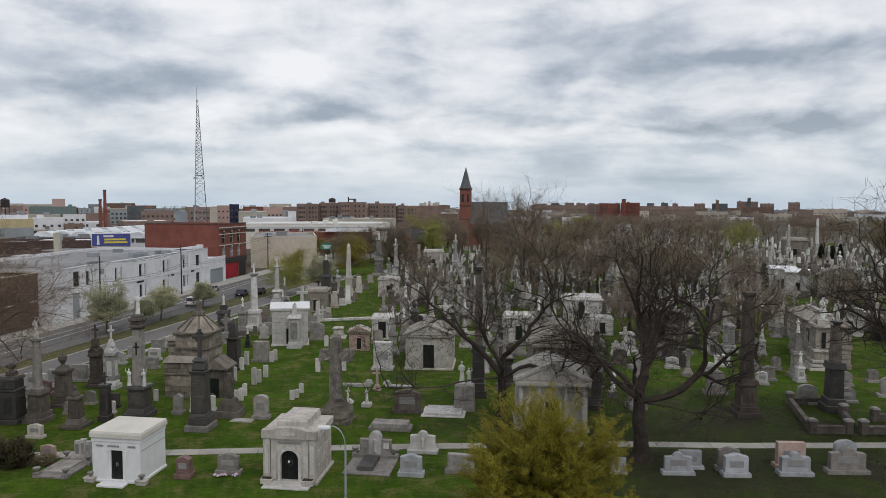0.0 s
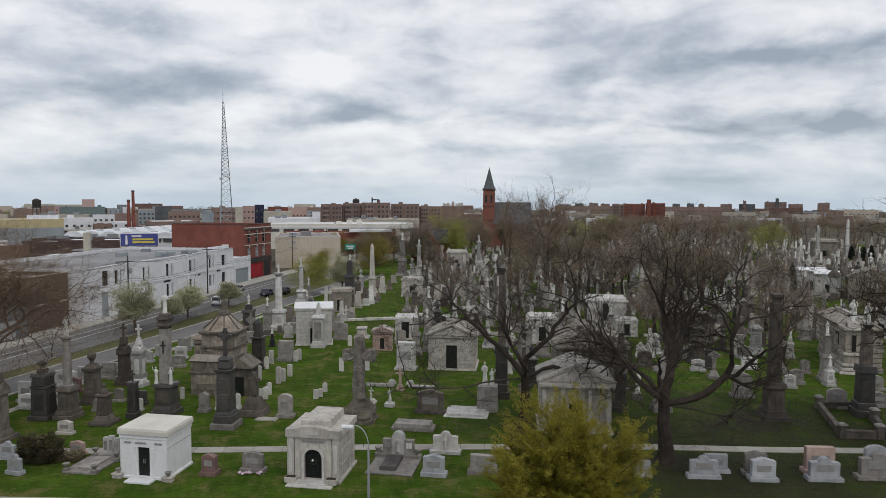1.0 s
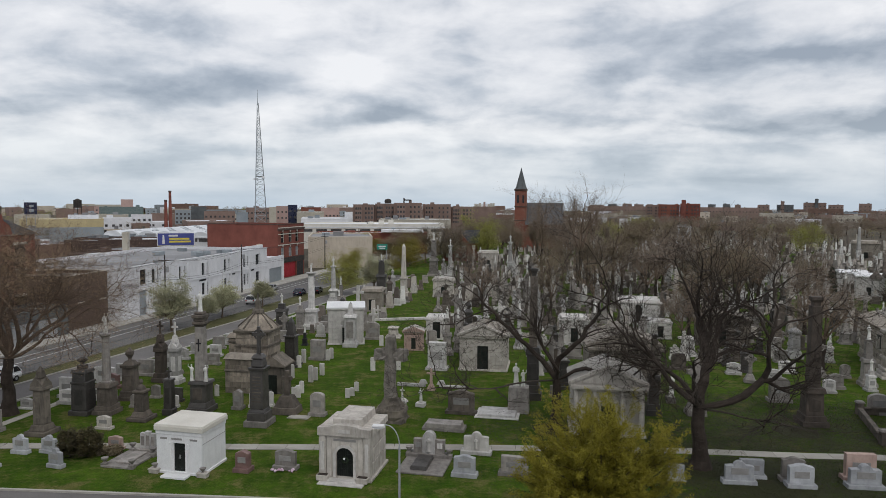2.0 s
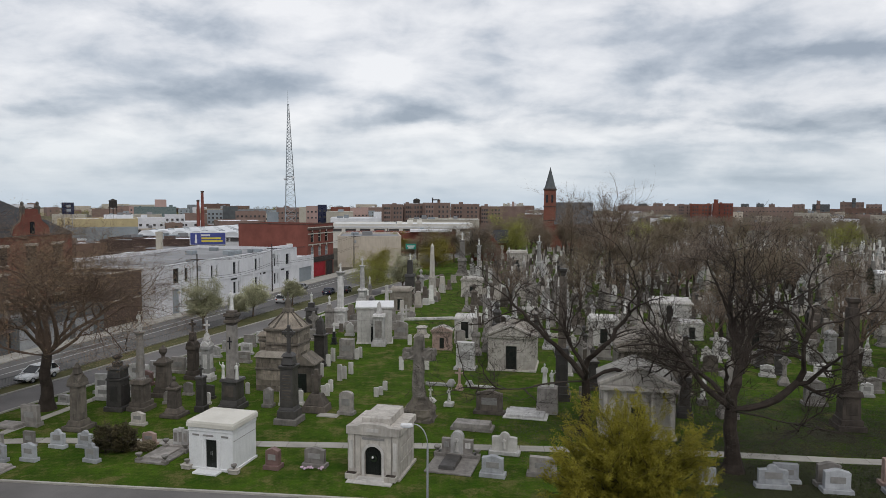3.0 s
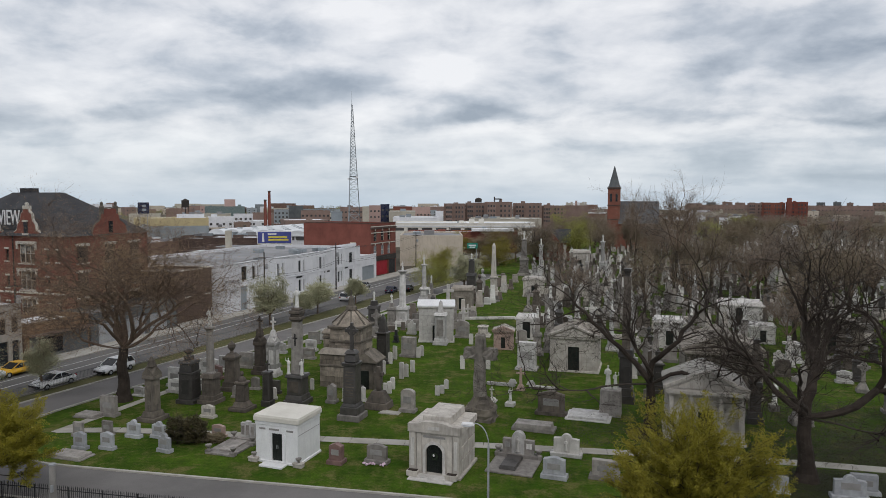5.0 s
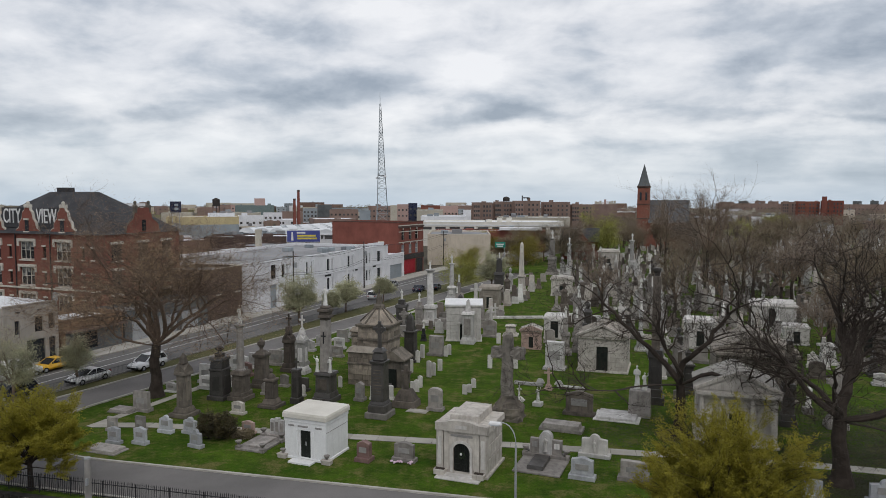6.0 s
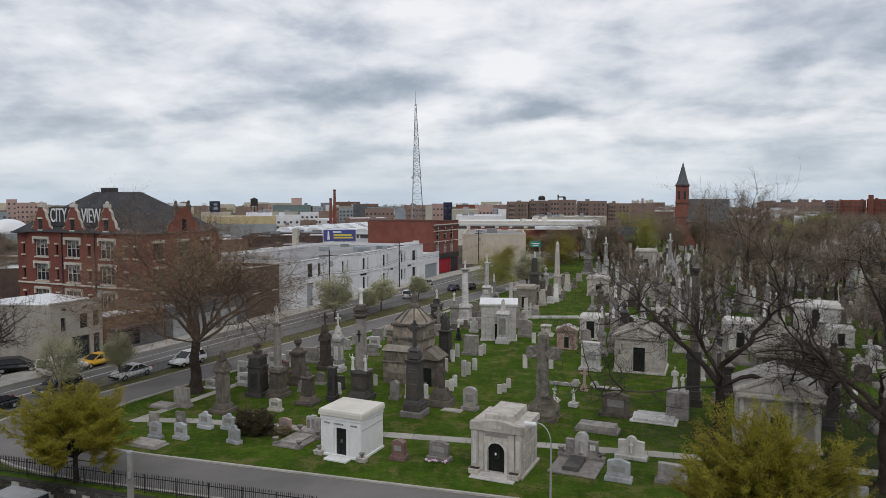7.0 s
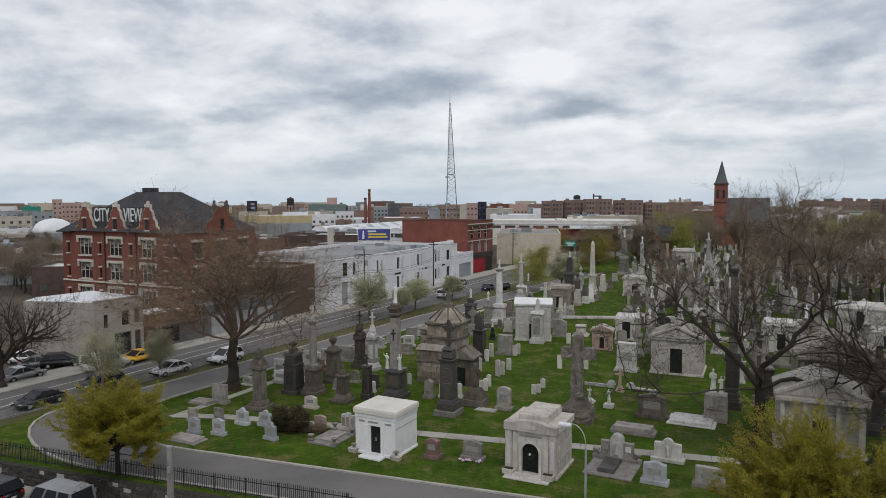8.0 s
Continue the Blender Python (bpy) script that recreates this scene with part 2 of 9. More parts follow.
slate_grey = material("grey_slate", (0.125, 0.135, 0.14), (0.085, 0.092, 0.096), 0.8, 6, 0.3, 0.4, vary=0.1)
curtained = material("curtained_glass", (0.30, 0.30, 0.28), (0.045, 0.048, 0.05), 0.2, 5, 1.6, 0.0, vary=0.35, spec=0.6, low=0.44, high=0.56)
window_glass = material("dark_window_glass", (0.03, 0.033, 0.038), (0.018, 0.02, 0.024), 0.15, 3, 1.0, 0.0, vary=0.4, spec=0.3)
# far window glass, its colour lifted to imitate haze over the distance
hazed_glass = material("hazed_far_glass", (0.085, 0.08, 0.08), (0.055, 0.053, 0.055), 0.3, 3, 1.0, 0.0, vary=0.4)
stone_trim = material("limestone_trim", (0.60, 0.57, 0.50), (0.46, 0.43, 0.38), 0.8, 12, 0.8, 0.2, 0.3, (0.25, 0.23, 0.2), vary=0.08)
red_paint = material("red_painted_door", (0.33, 0.014, 0.026), (0.25, 0.011, 0.02), 0.5, 10, 1, 0.1, vary=0.03)
blue_panel = material("blue_billboard_panel", (0.075, 0.09, 0.30), (0.065, 0.08, 0.26), 0.5, 4, 0.5, 0.0, vary=0.02)
yellow_ink = material("yellow_print", (0.72, 0.60, 0.10), (0.66, 0.55, 0.08), 0.5, 4, 1, 0.0, vary=0.02)
white_ink = material("white_print", (0.75, 0.75, 0.75), (0.65, 0.65, 0.65), 0.5, 4, 1, 0.0, vary=0.02)
grey_panel = material("grey_cladding", (0.30, 0.33, 0.35), (0.22, 0.25, 0.27), 0.6, 4, 0.2, 0.1, vary=0.25)
green_panel = material("green_cladding", (0.03, 0.26, 0.19), (0.025, 0.21, 0.155), 0.6, 4, 0.3, 0.1, vary=0.1)
green_glass = material("green_grey_curtain_wall", (0.12, 0.17, 0.165), (0.20, 0.24, 0.235), 0.3, 5, 1.6, 0.0, vary=0.05, low=0.44, high=0.56)
yellow_shed = material("yellow_corrugated_cladding", (0.52, 0.43, 0.24), (0.44, 0.365, 0.21), 0.7, 6, 0.4, 0.1, 0.35, (0.3, 0.25, 0.15), vary=0.05)
pink_wall = material("pinkish_wall", (0.47, 0.33, 0.295), (0.39, 0.275, 0.245), 0.85, 4, 0.2, 0.1, vary=0.1)
awning_orange = material("ochre_shop_wall", (0.22, 0.13, 0.075), (0.15, 0.09, 0.055), 0.8, 8, 0.6, 0.1, vary=0.05)
flower_mat = material("cut_flowers", (0.65, 0.55, 0.62), (0.45, 0.22, 0.35), 0.8, 30, 8, 0.2, vary=0.2)
rubber = material("tyre_rubber", (0.02, 0.02, 0.02), (0.014, 0.014, 0.014), 0.85, 30, 3, 0.1, vary=0.05)
lamp_red = material("red_tail_lamp", (0.35, 0.01, 0.012), (0.28, 0.01, 0.01), 0.25, 20, 3, 0.0, vary=0.02)
lamp_clear = material("clear_headlamp", (0.6, 0.62, 0.65), (0.5, 0.52, 0.55), 0.15, 20, 3, 0.0, vary=0.02)


def car_paint(name, c, rough=0.3, metal=0.3):
    return material(name, c, tuple(v * 0.85 for v in c), rough, 60, 0.8, 0.0, metal=metal, vary=0.04, spec=0.5)


car_white, car_black, car_grey = car_paint("white_car_paint", (0.88, 0.88, 0.88), metal=0.0), car_paint("black_car_paint", (0.02, 0.021, 0.025)), car_paint("grey_car_paint", (0.22, 0.225, 0.235))
car_navy, car_yellow, car_silver = car_paint("navy_car_paint", (0.02, 0.025, 0.06)), car_paint("yellow_taxi_paint", (0.75, 0.42, 0.02), metal=0.0), car_paint("silver_car_paint", (0.36, 0.365, 0.37), metal=0.5)


def grass_material():
    """Mown spring lawn: deep green with yellower, worn and bare patches."""
    m = bpy.data.materials.new("lawn")
    m.use_nodes = True
    n, l = m.node_tree.nodes, m.node_tree.links
    bsdf = n["Principled BSDF"]
    tc = n.new("ShaderNodeTexCoord")

    def tex(scale, detail, rough=0.6):
        t = n.new("ShaderNodeTexNoise")
        t.inputs["Scale"].default_value, t.inputs["Detail"].default_value, t.inputs["Roughness"].default_value = scale, detail, rough
        l.new(tc.outputs["Object"], t.inputs["Vector"])
        return t.outputs["Fac"]

    def step(v, lo, hi, top=1.0):
        r = n.new("ShaderNodeMapRange")
        r.inputs[1].default_value, r.inputs[2].default_value, r.inputs[4].default_value = lo, hi, top
        l.new(v, r.inputs[0])
        return r.outputs[0]

    def mix(f, a, b):
        k = n.new("ShaderNodeMix")
        k.data_type = "RGBA"
        l.new(f, k.inputs[0])
        for s, v in ((k.inputs[6], a), (k.inputs[7], b)):
            if isinstance(v, tuple):
                s.default_value = (*v, 1)
            else:
                l.new(v, s)
        return k.outputs[2]

    col = mix(step(tex(0.16, 4), 0.36, 0.62), (0.038, 0.090, 0.007), (0.088, 0.156, 0.014))
    col = mix(step(tex(0.6, 5, 0.7), 0.42, 0.60, 0.75), col, (0.034, 0.062, 0.009))
    col = mix(step(tex(1.7, 5, 0.7), 0.46, 0.70, 0.75), col, (0.108, 0.136, 0.024))
    col = mix(step(tex(0.42, 6, 0.75), 0.50, 0.62, 0.9), col, (0.165, 0.15, 0.055))
    col = mix(step(tex(9.0, 4, 0.7), 0.35, 0.72, 0.7), col, (0.02, 0.038, 0.008))
    l.new(col, bsdf.inputs["Base Color"])
    bsdf.inputs["Roughness"].default_value = 0.95
    bsdf.inputs["Specular IOR Level"].default_value = 0.03
    bp = n.new("ShaderNodeBump")
    bp.inputs["Strength"].default_value, bp.inputs["Distance"].default_value = 0.8, 0.08
    l.new(tex(14.0, 4, 0.75), bp.inputs["Height"])
    l.new(bp.outputs[0], bsdf.inputs["Normal"])
    return m


def leaf_material(name, a, b, least=0.72, most=1.28, thin=0.0):
    m = material(name, a, b, 0.7, 6, 0.8, 0.0, vary=0.1)
    n, l = m.node_tree.nodes, m.node_tree.links
    bsdf = n["Principled BSDF"]
    geo = n.new("ShaderNodeNewGeometry")
    r = n.new("ShaderNodeMapRange")
    r.inputs[3].default_value, r.inputs[4].default_value = least, most
    l.new(geo.outputs["Random Per Island"], r.inputs[0])
    h = n.new("ShaderNodeHueSaturation")
    old = bsdf.inputs["Base Color"].links[0].from_socket
    l.new(old, h.inputs["Color"])
    l.new(r.outputs[0], h.inputs["Value"])
    l.new(h.outputs[0], bsdf.inputs["Base Color"])
    if thin:
        tr, mx = n.new("ShaderNodeBsdfTranslucent"), n.new("ShaderNodeMixShader")
        mx.inputs[0].default_value = thin
        l.new(h.outputs[0], tr.inputs["Color"])
        l.new(bsdf.outputs[0], mx.inputs[1])
        l.new(tr.outputs[0], mx.inputs[2])
        l.new(mx.outputs[0], n["Material Output"].inputs["Surface"])
    return m


taupe = material("taupe_stucco", (0.40, 0.365, 0.325), (0.31, 0.285, 0.255), 0.9, 14, 0.9, 0.2, streak=0.25, vary=0.1)
carved_granite = material("blue_grey_carved_granite", (0.44, 0.45, 0.468), (0.30, 0.307, 0.322), 0.7, 40, 1.6, 0.3, streak=0.25, vary=0.25)
nave_slate = material("grey_nave_slate", (0.105, 0.108, 0.115), (0.075, 0.078, 0.085), 0.8, 12, 0.6, 0.4, vary=0.1)
lawn_mat = grass_material()
leaf_olive = leaf_material("yellow_green_leaves", (0.24, 0.20, 0.03), (0.16, 0.14, 0.022))
leaf_spring = leaf_material("olive_spring_leaves", (0.35, 0.305, 0.033), (0.235, 0.215, 0.028), 0.84, 1.16, 0.4)
leaf_lime = leaf_material("fresh_green_leaves", (0.30, 0.30, 0.06), (0.20, 0.205, 0.045))
leaf_pear = leaf_material("pale_blossom", (0.46, 0.45, 0.30), (0.30, 0.30, 0.16))
leaf_rust = leaf_material("reddish_buds", (0.36, 0.25, 0.15), (0.26, 0.185, 0.115))
leaf_wood = leaf_material("bare_twig_haze", (0.235, 0.19, 0.15), (0.165, 0.135, 0.108))
leaf_haze = leaf_material("olive_brown_buds", (0.225, 0.185, 0.11), (0.16, 0.13, 0.085))
leaf_dark = leaf_material("evergreen_needles", (0.022, 0.034, 0.018), (0.014, 0.022, 0.012))
leaf_bush = leaf_material("bronze_shrub_leaves", (0.075, 0.06, 0.026), (0.045, 0.045, 0.02))
# fallen leaves in dark green, so that they also pass for tree shade
leaf_litter = leaf_material("dark_shade_leaves", (0.048, 0.054, 0.019), (0.034, 0.037, 0.014))
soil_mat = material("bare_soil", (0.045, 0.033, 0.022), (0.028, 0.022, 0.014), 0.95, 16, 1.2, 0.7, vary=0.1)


def island_stone(name, a, b):
    """Stone that varies from one joined piece to the next."""
    m = leaf_material(name, a, b)
    m.node_tree.nodes["Principled BSDF"].inputs["Roughness"].default_value = 0.8
    return m

# ---- builders ----
def bm_new():
    return bmesh.new()


def part(name, bm, mat, parent=None, label="", smooth=False):
    """Links a bmesh as one mesh object, under a thing or a part."""
    bmesh.ops.recalc_face_normals(bm, faces=bm.faces)
    me = bpy.data.meshes.new(name)
    bm.to_mesh(me)
    bm.free()
    me.materials.append(mat)
    if smooth:
        me.shade_smooth()
    return link(name, me, parent, label)


def link(name, me, parent=None, label="", m=None):
    ob = new(name, me)
    ob.parent = parent
    if label:
        ob["label"] = label
    if m is not None:
        ob.matrix_basis = m
    return ob


def thing(name, label, category, x=0.0, y=0.0, z=0.0, turn=0.0, group=""):
    """An Empty at the base of a thing. The graves west of the large trees lie askew to the drive, those east of them less so."""
    ob = tagged(new(name), label, category, group)
    ob.matrix_basis = pose(x, y, z, 0, 0, turn - (10 if x < 8 and y < 90 else 2))
    return ob


def mesh_of(name, verts, faces, mat):
    me = bpy.data.meshes.new(name)
    me.from_pydata(verts, [], faces)
    me.materials.append(mat)
    me.update()
    return me


def box(bm, x, y, z, sx, sy, sz, tx=1.0, ty=None, edge=0.0):
    """A box centred on x, y that stands on z; its top is tx, ty times as wide; edge: width of its bevel."""
    ty = tx if ty is None else ty
    lo = [bm.verts.new((x + a * sx / 2, y + b * sy / 2, z)) for a, b in ((-1, -1), (1, -1), (1, 1), (-1, 1))]
    hi = [bm.verts.new((x + a * sx / 2 * tx, y + b * sy / 2 * ty, z + sz)) for a, b in ((-1, -1), (1, -1), (1, 1), (-1, 1))]
    fs = [bm.faces.new(lo[::-1]), bm.faces.new(hi)]
    for i in range(4):
        fs.append(bm.faces.new((lo[i], lo[(i + 1) % 4], hi[(i + 1) % 4], hi[i])))
    if edge:
        bmesh.ops.bevel(bm, geom=list({e for f in fs for e in f.edges}), offset=edge, segments=1, affect="EDGES")
    return bm


def lathe(bm, prof, n=10, x=0.0, y=0.0, turn=0.0):
    """A turned solid from (radius, height) pairs, upwards."""
    rings = []
    for r, z in prof:
        rings.append([bm.verts.new((x + max(r, 0.002) * math.cos(turn + i * math.tau / n), y + max(r, 0.002) * math.sin(turn + i * math.tau / n), z)) for i in range(n)])
    for a, b in zip(rings, rings[1:]):
        for i in range(n):
            bm.faces.new((a[i], a[(i + 1) % n], b[(i + 1) % n], b[i]))
    bm.faces.new(rings[0][::-1])
    bm.faces.new(rings[-1])
    return bm


def slab(bm, outline, y0, y1):
    """An outline of (x, z) pairs, extruded from y0 to y1."""
    a = [bm.verts.new((x, y0, z)) for x, z in outline]
    b = [bm.verts.new((x, y1, z)) for x, z in outline]
    bm.faces.new(a)
    bm.faces.new(b[::-1])
    for i in range(len(a)):
        j = (i + 1) % len(a)
        bm.faces.new((a[i], b[i], b[j], a[j]))
    return bm


def sheet(bm, outline, z0, z1):
    """An outline of (x, y) pairs, extruded upwards from z0 to z1."""
    a = [bm.verts.new((x, y, z0)) for x, y in outline]
    b = [bm.verts.new((x, y, z1)) for x, y in outline]
    bm.faces.new(a[::-1])
    bm.faces.new(b)
    for i in range(len(a)):
        j = (i + 1) % len(a)
        bm.faces.new((a[i], a[j], b[j], b[i]))
    return bm


def ball(bm, x, y, z, r, sz=1.0, sub=1, sx=1.0, sy=1.0):
    bmesh.ops.create_icosphere(bm, subdivisions=sub, radius=r, matrix=Matrix.Translation((x, y, z)) @ Matrix.Diagonal((sx, sy, sz, 1)))
    return bm


def rod(bm, a, b, r0, r1=None, n=6):
    r1 = r0 if r1 is None else r1
    a, b = Vector(a), Vector(b)
    d = (b - a).normalized()
    u = d.orthogonal().normalized()
    v = d.cross(u)
    p = [[bm.verts.new(c + (u * math.cos(i * math.tau / n) + v * math.sin(i * math.tau / n)) * r) for i in range(n)] for c, r in ((a, r0), (b, r1))]
    for i in range(n):
        bm.faces.new((p[0][i], p[0][(i + 1) % n], p[1][(i + 1) % n], p[1][i]))
    bm.faces.new(p[0][::-1])
    bm.faces.new(p[1])
    return bm


def arc(cx, cz, r, a0, a1, n):
    return [(cx + r * math.cos(radians(a0 + (a1 - a0) * i / n)), cz + r * math.sin(radians(a0 + (a1 - a0) * i / n))) for i in range(n + 1)]


def outline(style, w, h):
    """Front outlines of headstones."""
    k = w / 2
    if style == "round":
        return [(-k, 0), (k, 0)] + [(k * math.cos(radians(a)), h - k * 0.5 + k * 0.5 * math.sin(radians(a))) for a in range(0, 181, 18)]
    if style == "serp":
        return [(-k, 0), (k, 0), (k, h * 0.86)] + [(k * (1 - i / 5), h * 0.86 + h * 0.14 * math.sin(math.pi / 2 * i / 5) ** 2) for i in range(1, 10) if i <= 5] + [(-k * i / 5, h * 0.86 + h * 0.14 * math.cos(math.pi / 2 * i / 5) ** 2) for i in range(1, 6)]
    if style == "shoulder":
        c = k * 0.42
        return [(-k, 0), (k, 0), (k, h * 0.74), (c, h * 0.78)] + arc(0, h - c, c, 0, 180, 8) + [(-c, h * 0.78), (-k, h * 0.74)]
    if style == "peak":
        return [(-k, 0), (k, 0), (k, h * 0.84), (0, h), (-k, h * 0.84)]
    return [(-k, 0), (k, 0), (k, h), (-k, h)]


class Twigs:
    """Collects tapered branch tubes, and the tips on which leaves sit."""

    def __init__(self, seed):
        self.v, self.f, self.tips, self.r = [], [], [], random.Random(seed)

    def tube(self, pts, radii, n):
        base = len(self.v)
        d = (pts[-1] - pts[0]).normalized()
        u = d.orthogonal().normalized()
        w = d.cross(u)
        for p, r in zip(pts, radii):
            for i in range(n):
                a = i * math.tau / n
                self.v.append(p + (u * math.cos(a) + w * math.sin(a)) * r)
        for k in range(len(pts) - 1):
            for i in range(n):
                j = (i + 1) % n
                self.f.append((base + k * n + i, base + k * n + j, base + (k + 1) * n + j, base + (k + 1) * n + i))

    def grow(self, p, d, length, r, level, spec):
        """spec: for each level (children, share of length, angle, wander, lift, segments, sides)."""
        rr = self.r
        kids, share, angle, wander, rise, seg, sides = spec[level]
        pts, radii, dirs = [p.copy()], [r], [d.copy()]
        last = level == len(spec) - 1
        for i in range(seg):
            d = (d + Vector((rr.gauss(0, wander), rr.gauss(0, wander), rr.gauss(0, wander) + rise))).normalized()
            p = p + d * length / seg
            pts.append(p.copy())
            radii.append(r * (1 - 0.66 * (i + 1) / seg))
            dirs.append(d.copy())
        self.tube(pts, radii, sides)
        if level >= len(spec) - 2:
            self.tips.append((pts[-1], dirs[-1], length))
        if last:
            return
        for c in range(kids):
            f = rr.uniform(0.42 if level == 0 else 0.3, 1.0) if c else 1.0
            k = min(int(f * seg), seg - 1)
            q = pts[k].lerp(pts[k + 1], f * seg - k)
            side = dirs[k + 1].orthogonal().normalized()
            side.rotate(Matrix.Rotation(rr.uniform(0, math.tau), 3, dirs[k + 1]))
            a = radians(angle * rr.uniform(0.55, 1.25)) * (0.5 if not c else 1)
            nd = (dirs[k + 1] * math.cos(a) + side * math.sin(a)).normalized()
            rad = max(radii[k] * 0.66, 0.013)
            self.grow(q, nd, length * share * rr.uniform(0.65, 1.2), rad, level + 1, spec)

    def mesh(self, name, mat):
        me = mesh_of(name, [tuple(p) for p in self.v], self.f, mat)
        return me



# ---- ground, roads, paths ----
def avenue_west(y):
    return -67.4 + 0.15 * (y - 54)


def avenue_east(y):
    return -58.4 + 0.18 * (y - 52)


def drive_west(y):
    return -56.3 + 0.22 * (y - 52)


def drive_east(y):
    return -49.6 + 0.21 * (y - 57)


bm = bm_new()
STEP_Y, LOW = 39.3, -1.5
cols = []
for yy, zz in ((-2500, LOW), (STEP_Y, LOW), (STEP_Y + 0.02, 0.0), (1480, 0.0), (4000, -60.0)):
    cols.append([bm.verts.new((xx, yy, zz)) for xx in (-3500, 3500)])
for a, b in zip(cols, cols[1:]):
    bm.faces.new((a[0], a[1], b[1], b[0]))
earth = material("town_ground", (0.10, 0.082, 0.058), (0.055, 0.05, 0.034), 0.95, 2, 0.05, 0.2, vary=0.02)
tagged(part("ground", bm, earth), "grey and brown open town ground", "ground", kind="structure")

ys = [40, 46, 52, 60, 75, 95, 120, 150, 190, 240, 300, 345]
bm = bm_new()
sheet(bm, [(-57.9, STEP_Y + 0.05)] + [(340, STEP_Y + 0.05), (340, 345)] + [(avenue_east(y) + 0.4, y) for y in ys[::-1]], 0.0, 0.03)
lawn = tagged(part("lawn", bm, lawn_mat), "mown green cemetery lawn with worn yellow patches", "lawn", kind="structure")

bm = bm_new()
sheet(bm, [(avenue_east(y), y) for y in (-60, 10, 54, 120, 200, 320, 600)] + [(avenue_west(y), y) for y in (600, 320, 200, 120, 54, 10, -60)], -0.02, 0.02)
tagged(part("avenue_road", bm, asphalt), "grey asphalt avenue with white lane lines", "road", kind="structure")

# carriage drive inside the fence: along the front, round the corner, then up beside the avenue
outer = [(60, 40.3), (0, 40.3), (-30, 40.3), (-40, 40.3), (-43, 40.5), (-46, 41.0), (-48.5, 41.8), (-50.8, 42.9), (-52.8, 44.2), (-54.5, 45.7), (-55.8, 47.4), (-56.6, 49.3), (-56.7, 51.2)] + [(drive_west(y), y) for y in (53, 60, 75, 95, 120, 150, 190)]
inner = [(60, 45.9), (0, 45.9), (-30, 45.9), (-38, 45.9), (-40.2, 46.0), (-42.2, 46.4), (-44, 47.0), (-45.6, 47.9), (-46.9, 48.9), (-48.0, 50.2), (-48.8, 51.5), (-49.3, 53), (-49.6, 54.6)] + [(drive_east(y), y) for y in (58, 65, 75, 95, 120, 150, 190)]
bm = bm_new()
a = [bm.verts.new((x, y, 0.05)) for x, y in outer]
b = [bm.verts.new((x, y, 0.05)) for x, y in inner]
for i in range(len(a) - 1):
    bm.faces.new((a[i], a[i + 1], b[i + 1], b[i]))
tagged(part("drive_road", bm, road_mat), "grey asphalt cemetery drive curving round the corner", "road", kind="structure")


verge_mat = material("dry_verge", (0.105, 0.095, 0.036), (0.06, 0.068, 0.022), 0.95, 12, 0.6, 0.6, vary=0.02)
bm = bm_new()
vy = (44.0, 47, 50, 53, 60, 75, 95, 120, 150, 188)
sheet(bm, [(avenue_east(y) + 0.15, y) for y in vy] + [(drive_west(max(y, 52)) - (0.1 if y > 52 else 0.6 + (52 - y) * 0.1), y) for y in vy[::-1]], 0.0, 0.042)
tagged(part("verge", bm, verge_mat), "strip of dry olive grass between drive and avenue", "verge", kind="structure")


def ribbon(bm, line, w, z0, z1):
    """A band of width w that follows a line of (x, y)."""
    pts = [Vector((x, y, 0)) for x, y in line]
    rows = []
    for i, p in enumerate(pts):
        d = (pts[min(i + 1, len(pts) - 1)] - pts[max(i - 1, 0)]).normalized()
        s = Vector((-d.y, d.x, 0)) * w / 2
        rows.append([bm.verts.new((p + k * s) + Vector((0, 0, z))) for k, z in ((1, z0), (1, z1), (-1, z1), (-1, z0))])
    for r, q in zip(rows, rows[1:]):
        for i in range(4):
            bm.faces.new((r[i], r[(i + 1) % 4], q[(i + 1) % 4], q[i]))
    for r in (rows[0], rows[-1]):
        bm.faces.new(r)
    return bm


for line in (outer, inner):
    tagged(part("kerb", ribbon(bm_new(), line, 0.22, 0.0, 0.17), concrete), "pale concrete kerb along the drive", "kerb", kind="structure")
for f in (avenue_west, avenue_east):
    tagged(part("kerb", ribbon(bm_new(), [(f(y), y) for y in (20, 54, 100, 160, 240, 400)], 0.25, -0.05, 0.15), concrete), "pale concrete kerb along the avenue", "kerb", kind="structure")
bm = bm_new()
sheet(bm, [(avenue_west(y) - 0.13, y) for y in (20, 100, 200, 400)] + [(avenue_west(y) - 4.6, y) for y in (400, 200, 100, 20)], 0.0, 0.12)
tagged(part("pavement", bm, concrete), "pale concrete pavement beside the avenue", "pavement", kind="structure")
bm = bm_new()
ribbon(bm, [(-62.6 + 0.143 * (y - 53), y) for y in (20, 120, 220, 400)], 0.18, 0.02, 0.03)
ribbon(bm, [(avenue_west(y) + 2.4, y) for y in (20, 120, 220, 400)], 0.12, 0.02, 0.03)
tagged(part("lane_line", bm, paint_white), "worn white lane lines on the avenue", "road marking", kind="structure")

# footpaths of separate slabs
slab_box = box(bm_new(), 0, 0, 0, 1.0, 1.0, 0.05, edge=0.012)
slab_me = bpy.data.meshes.new("slab")
slab_box.to_mesh(slab_me)
slab_box.free()
slab_me.materials.append(concrete)


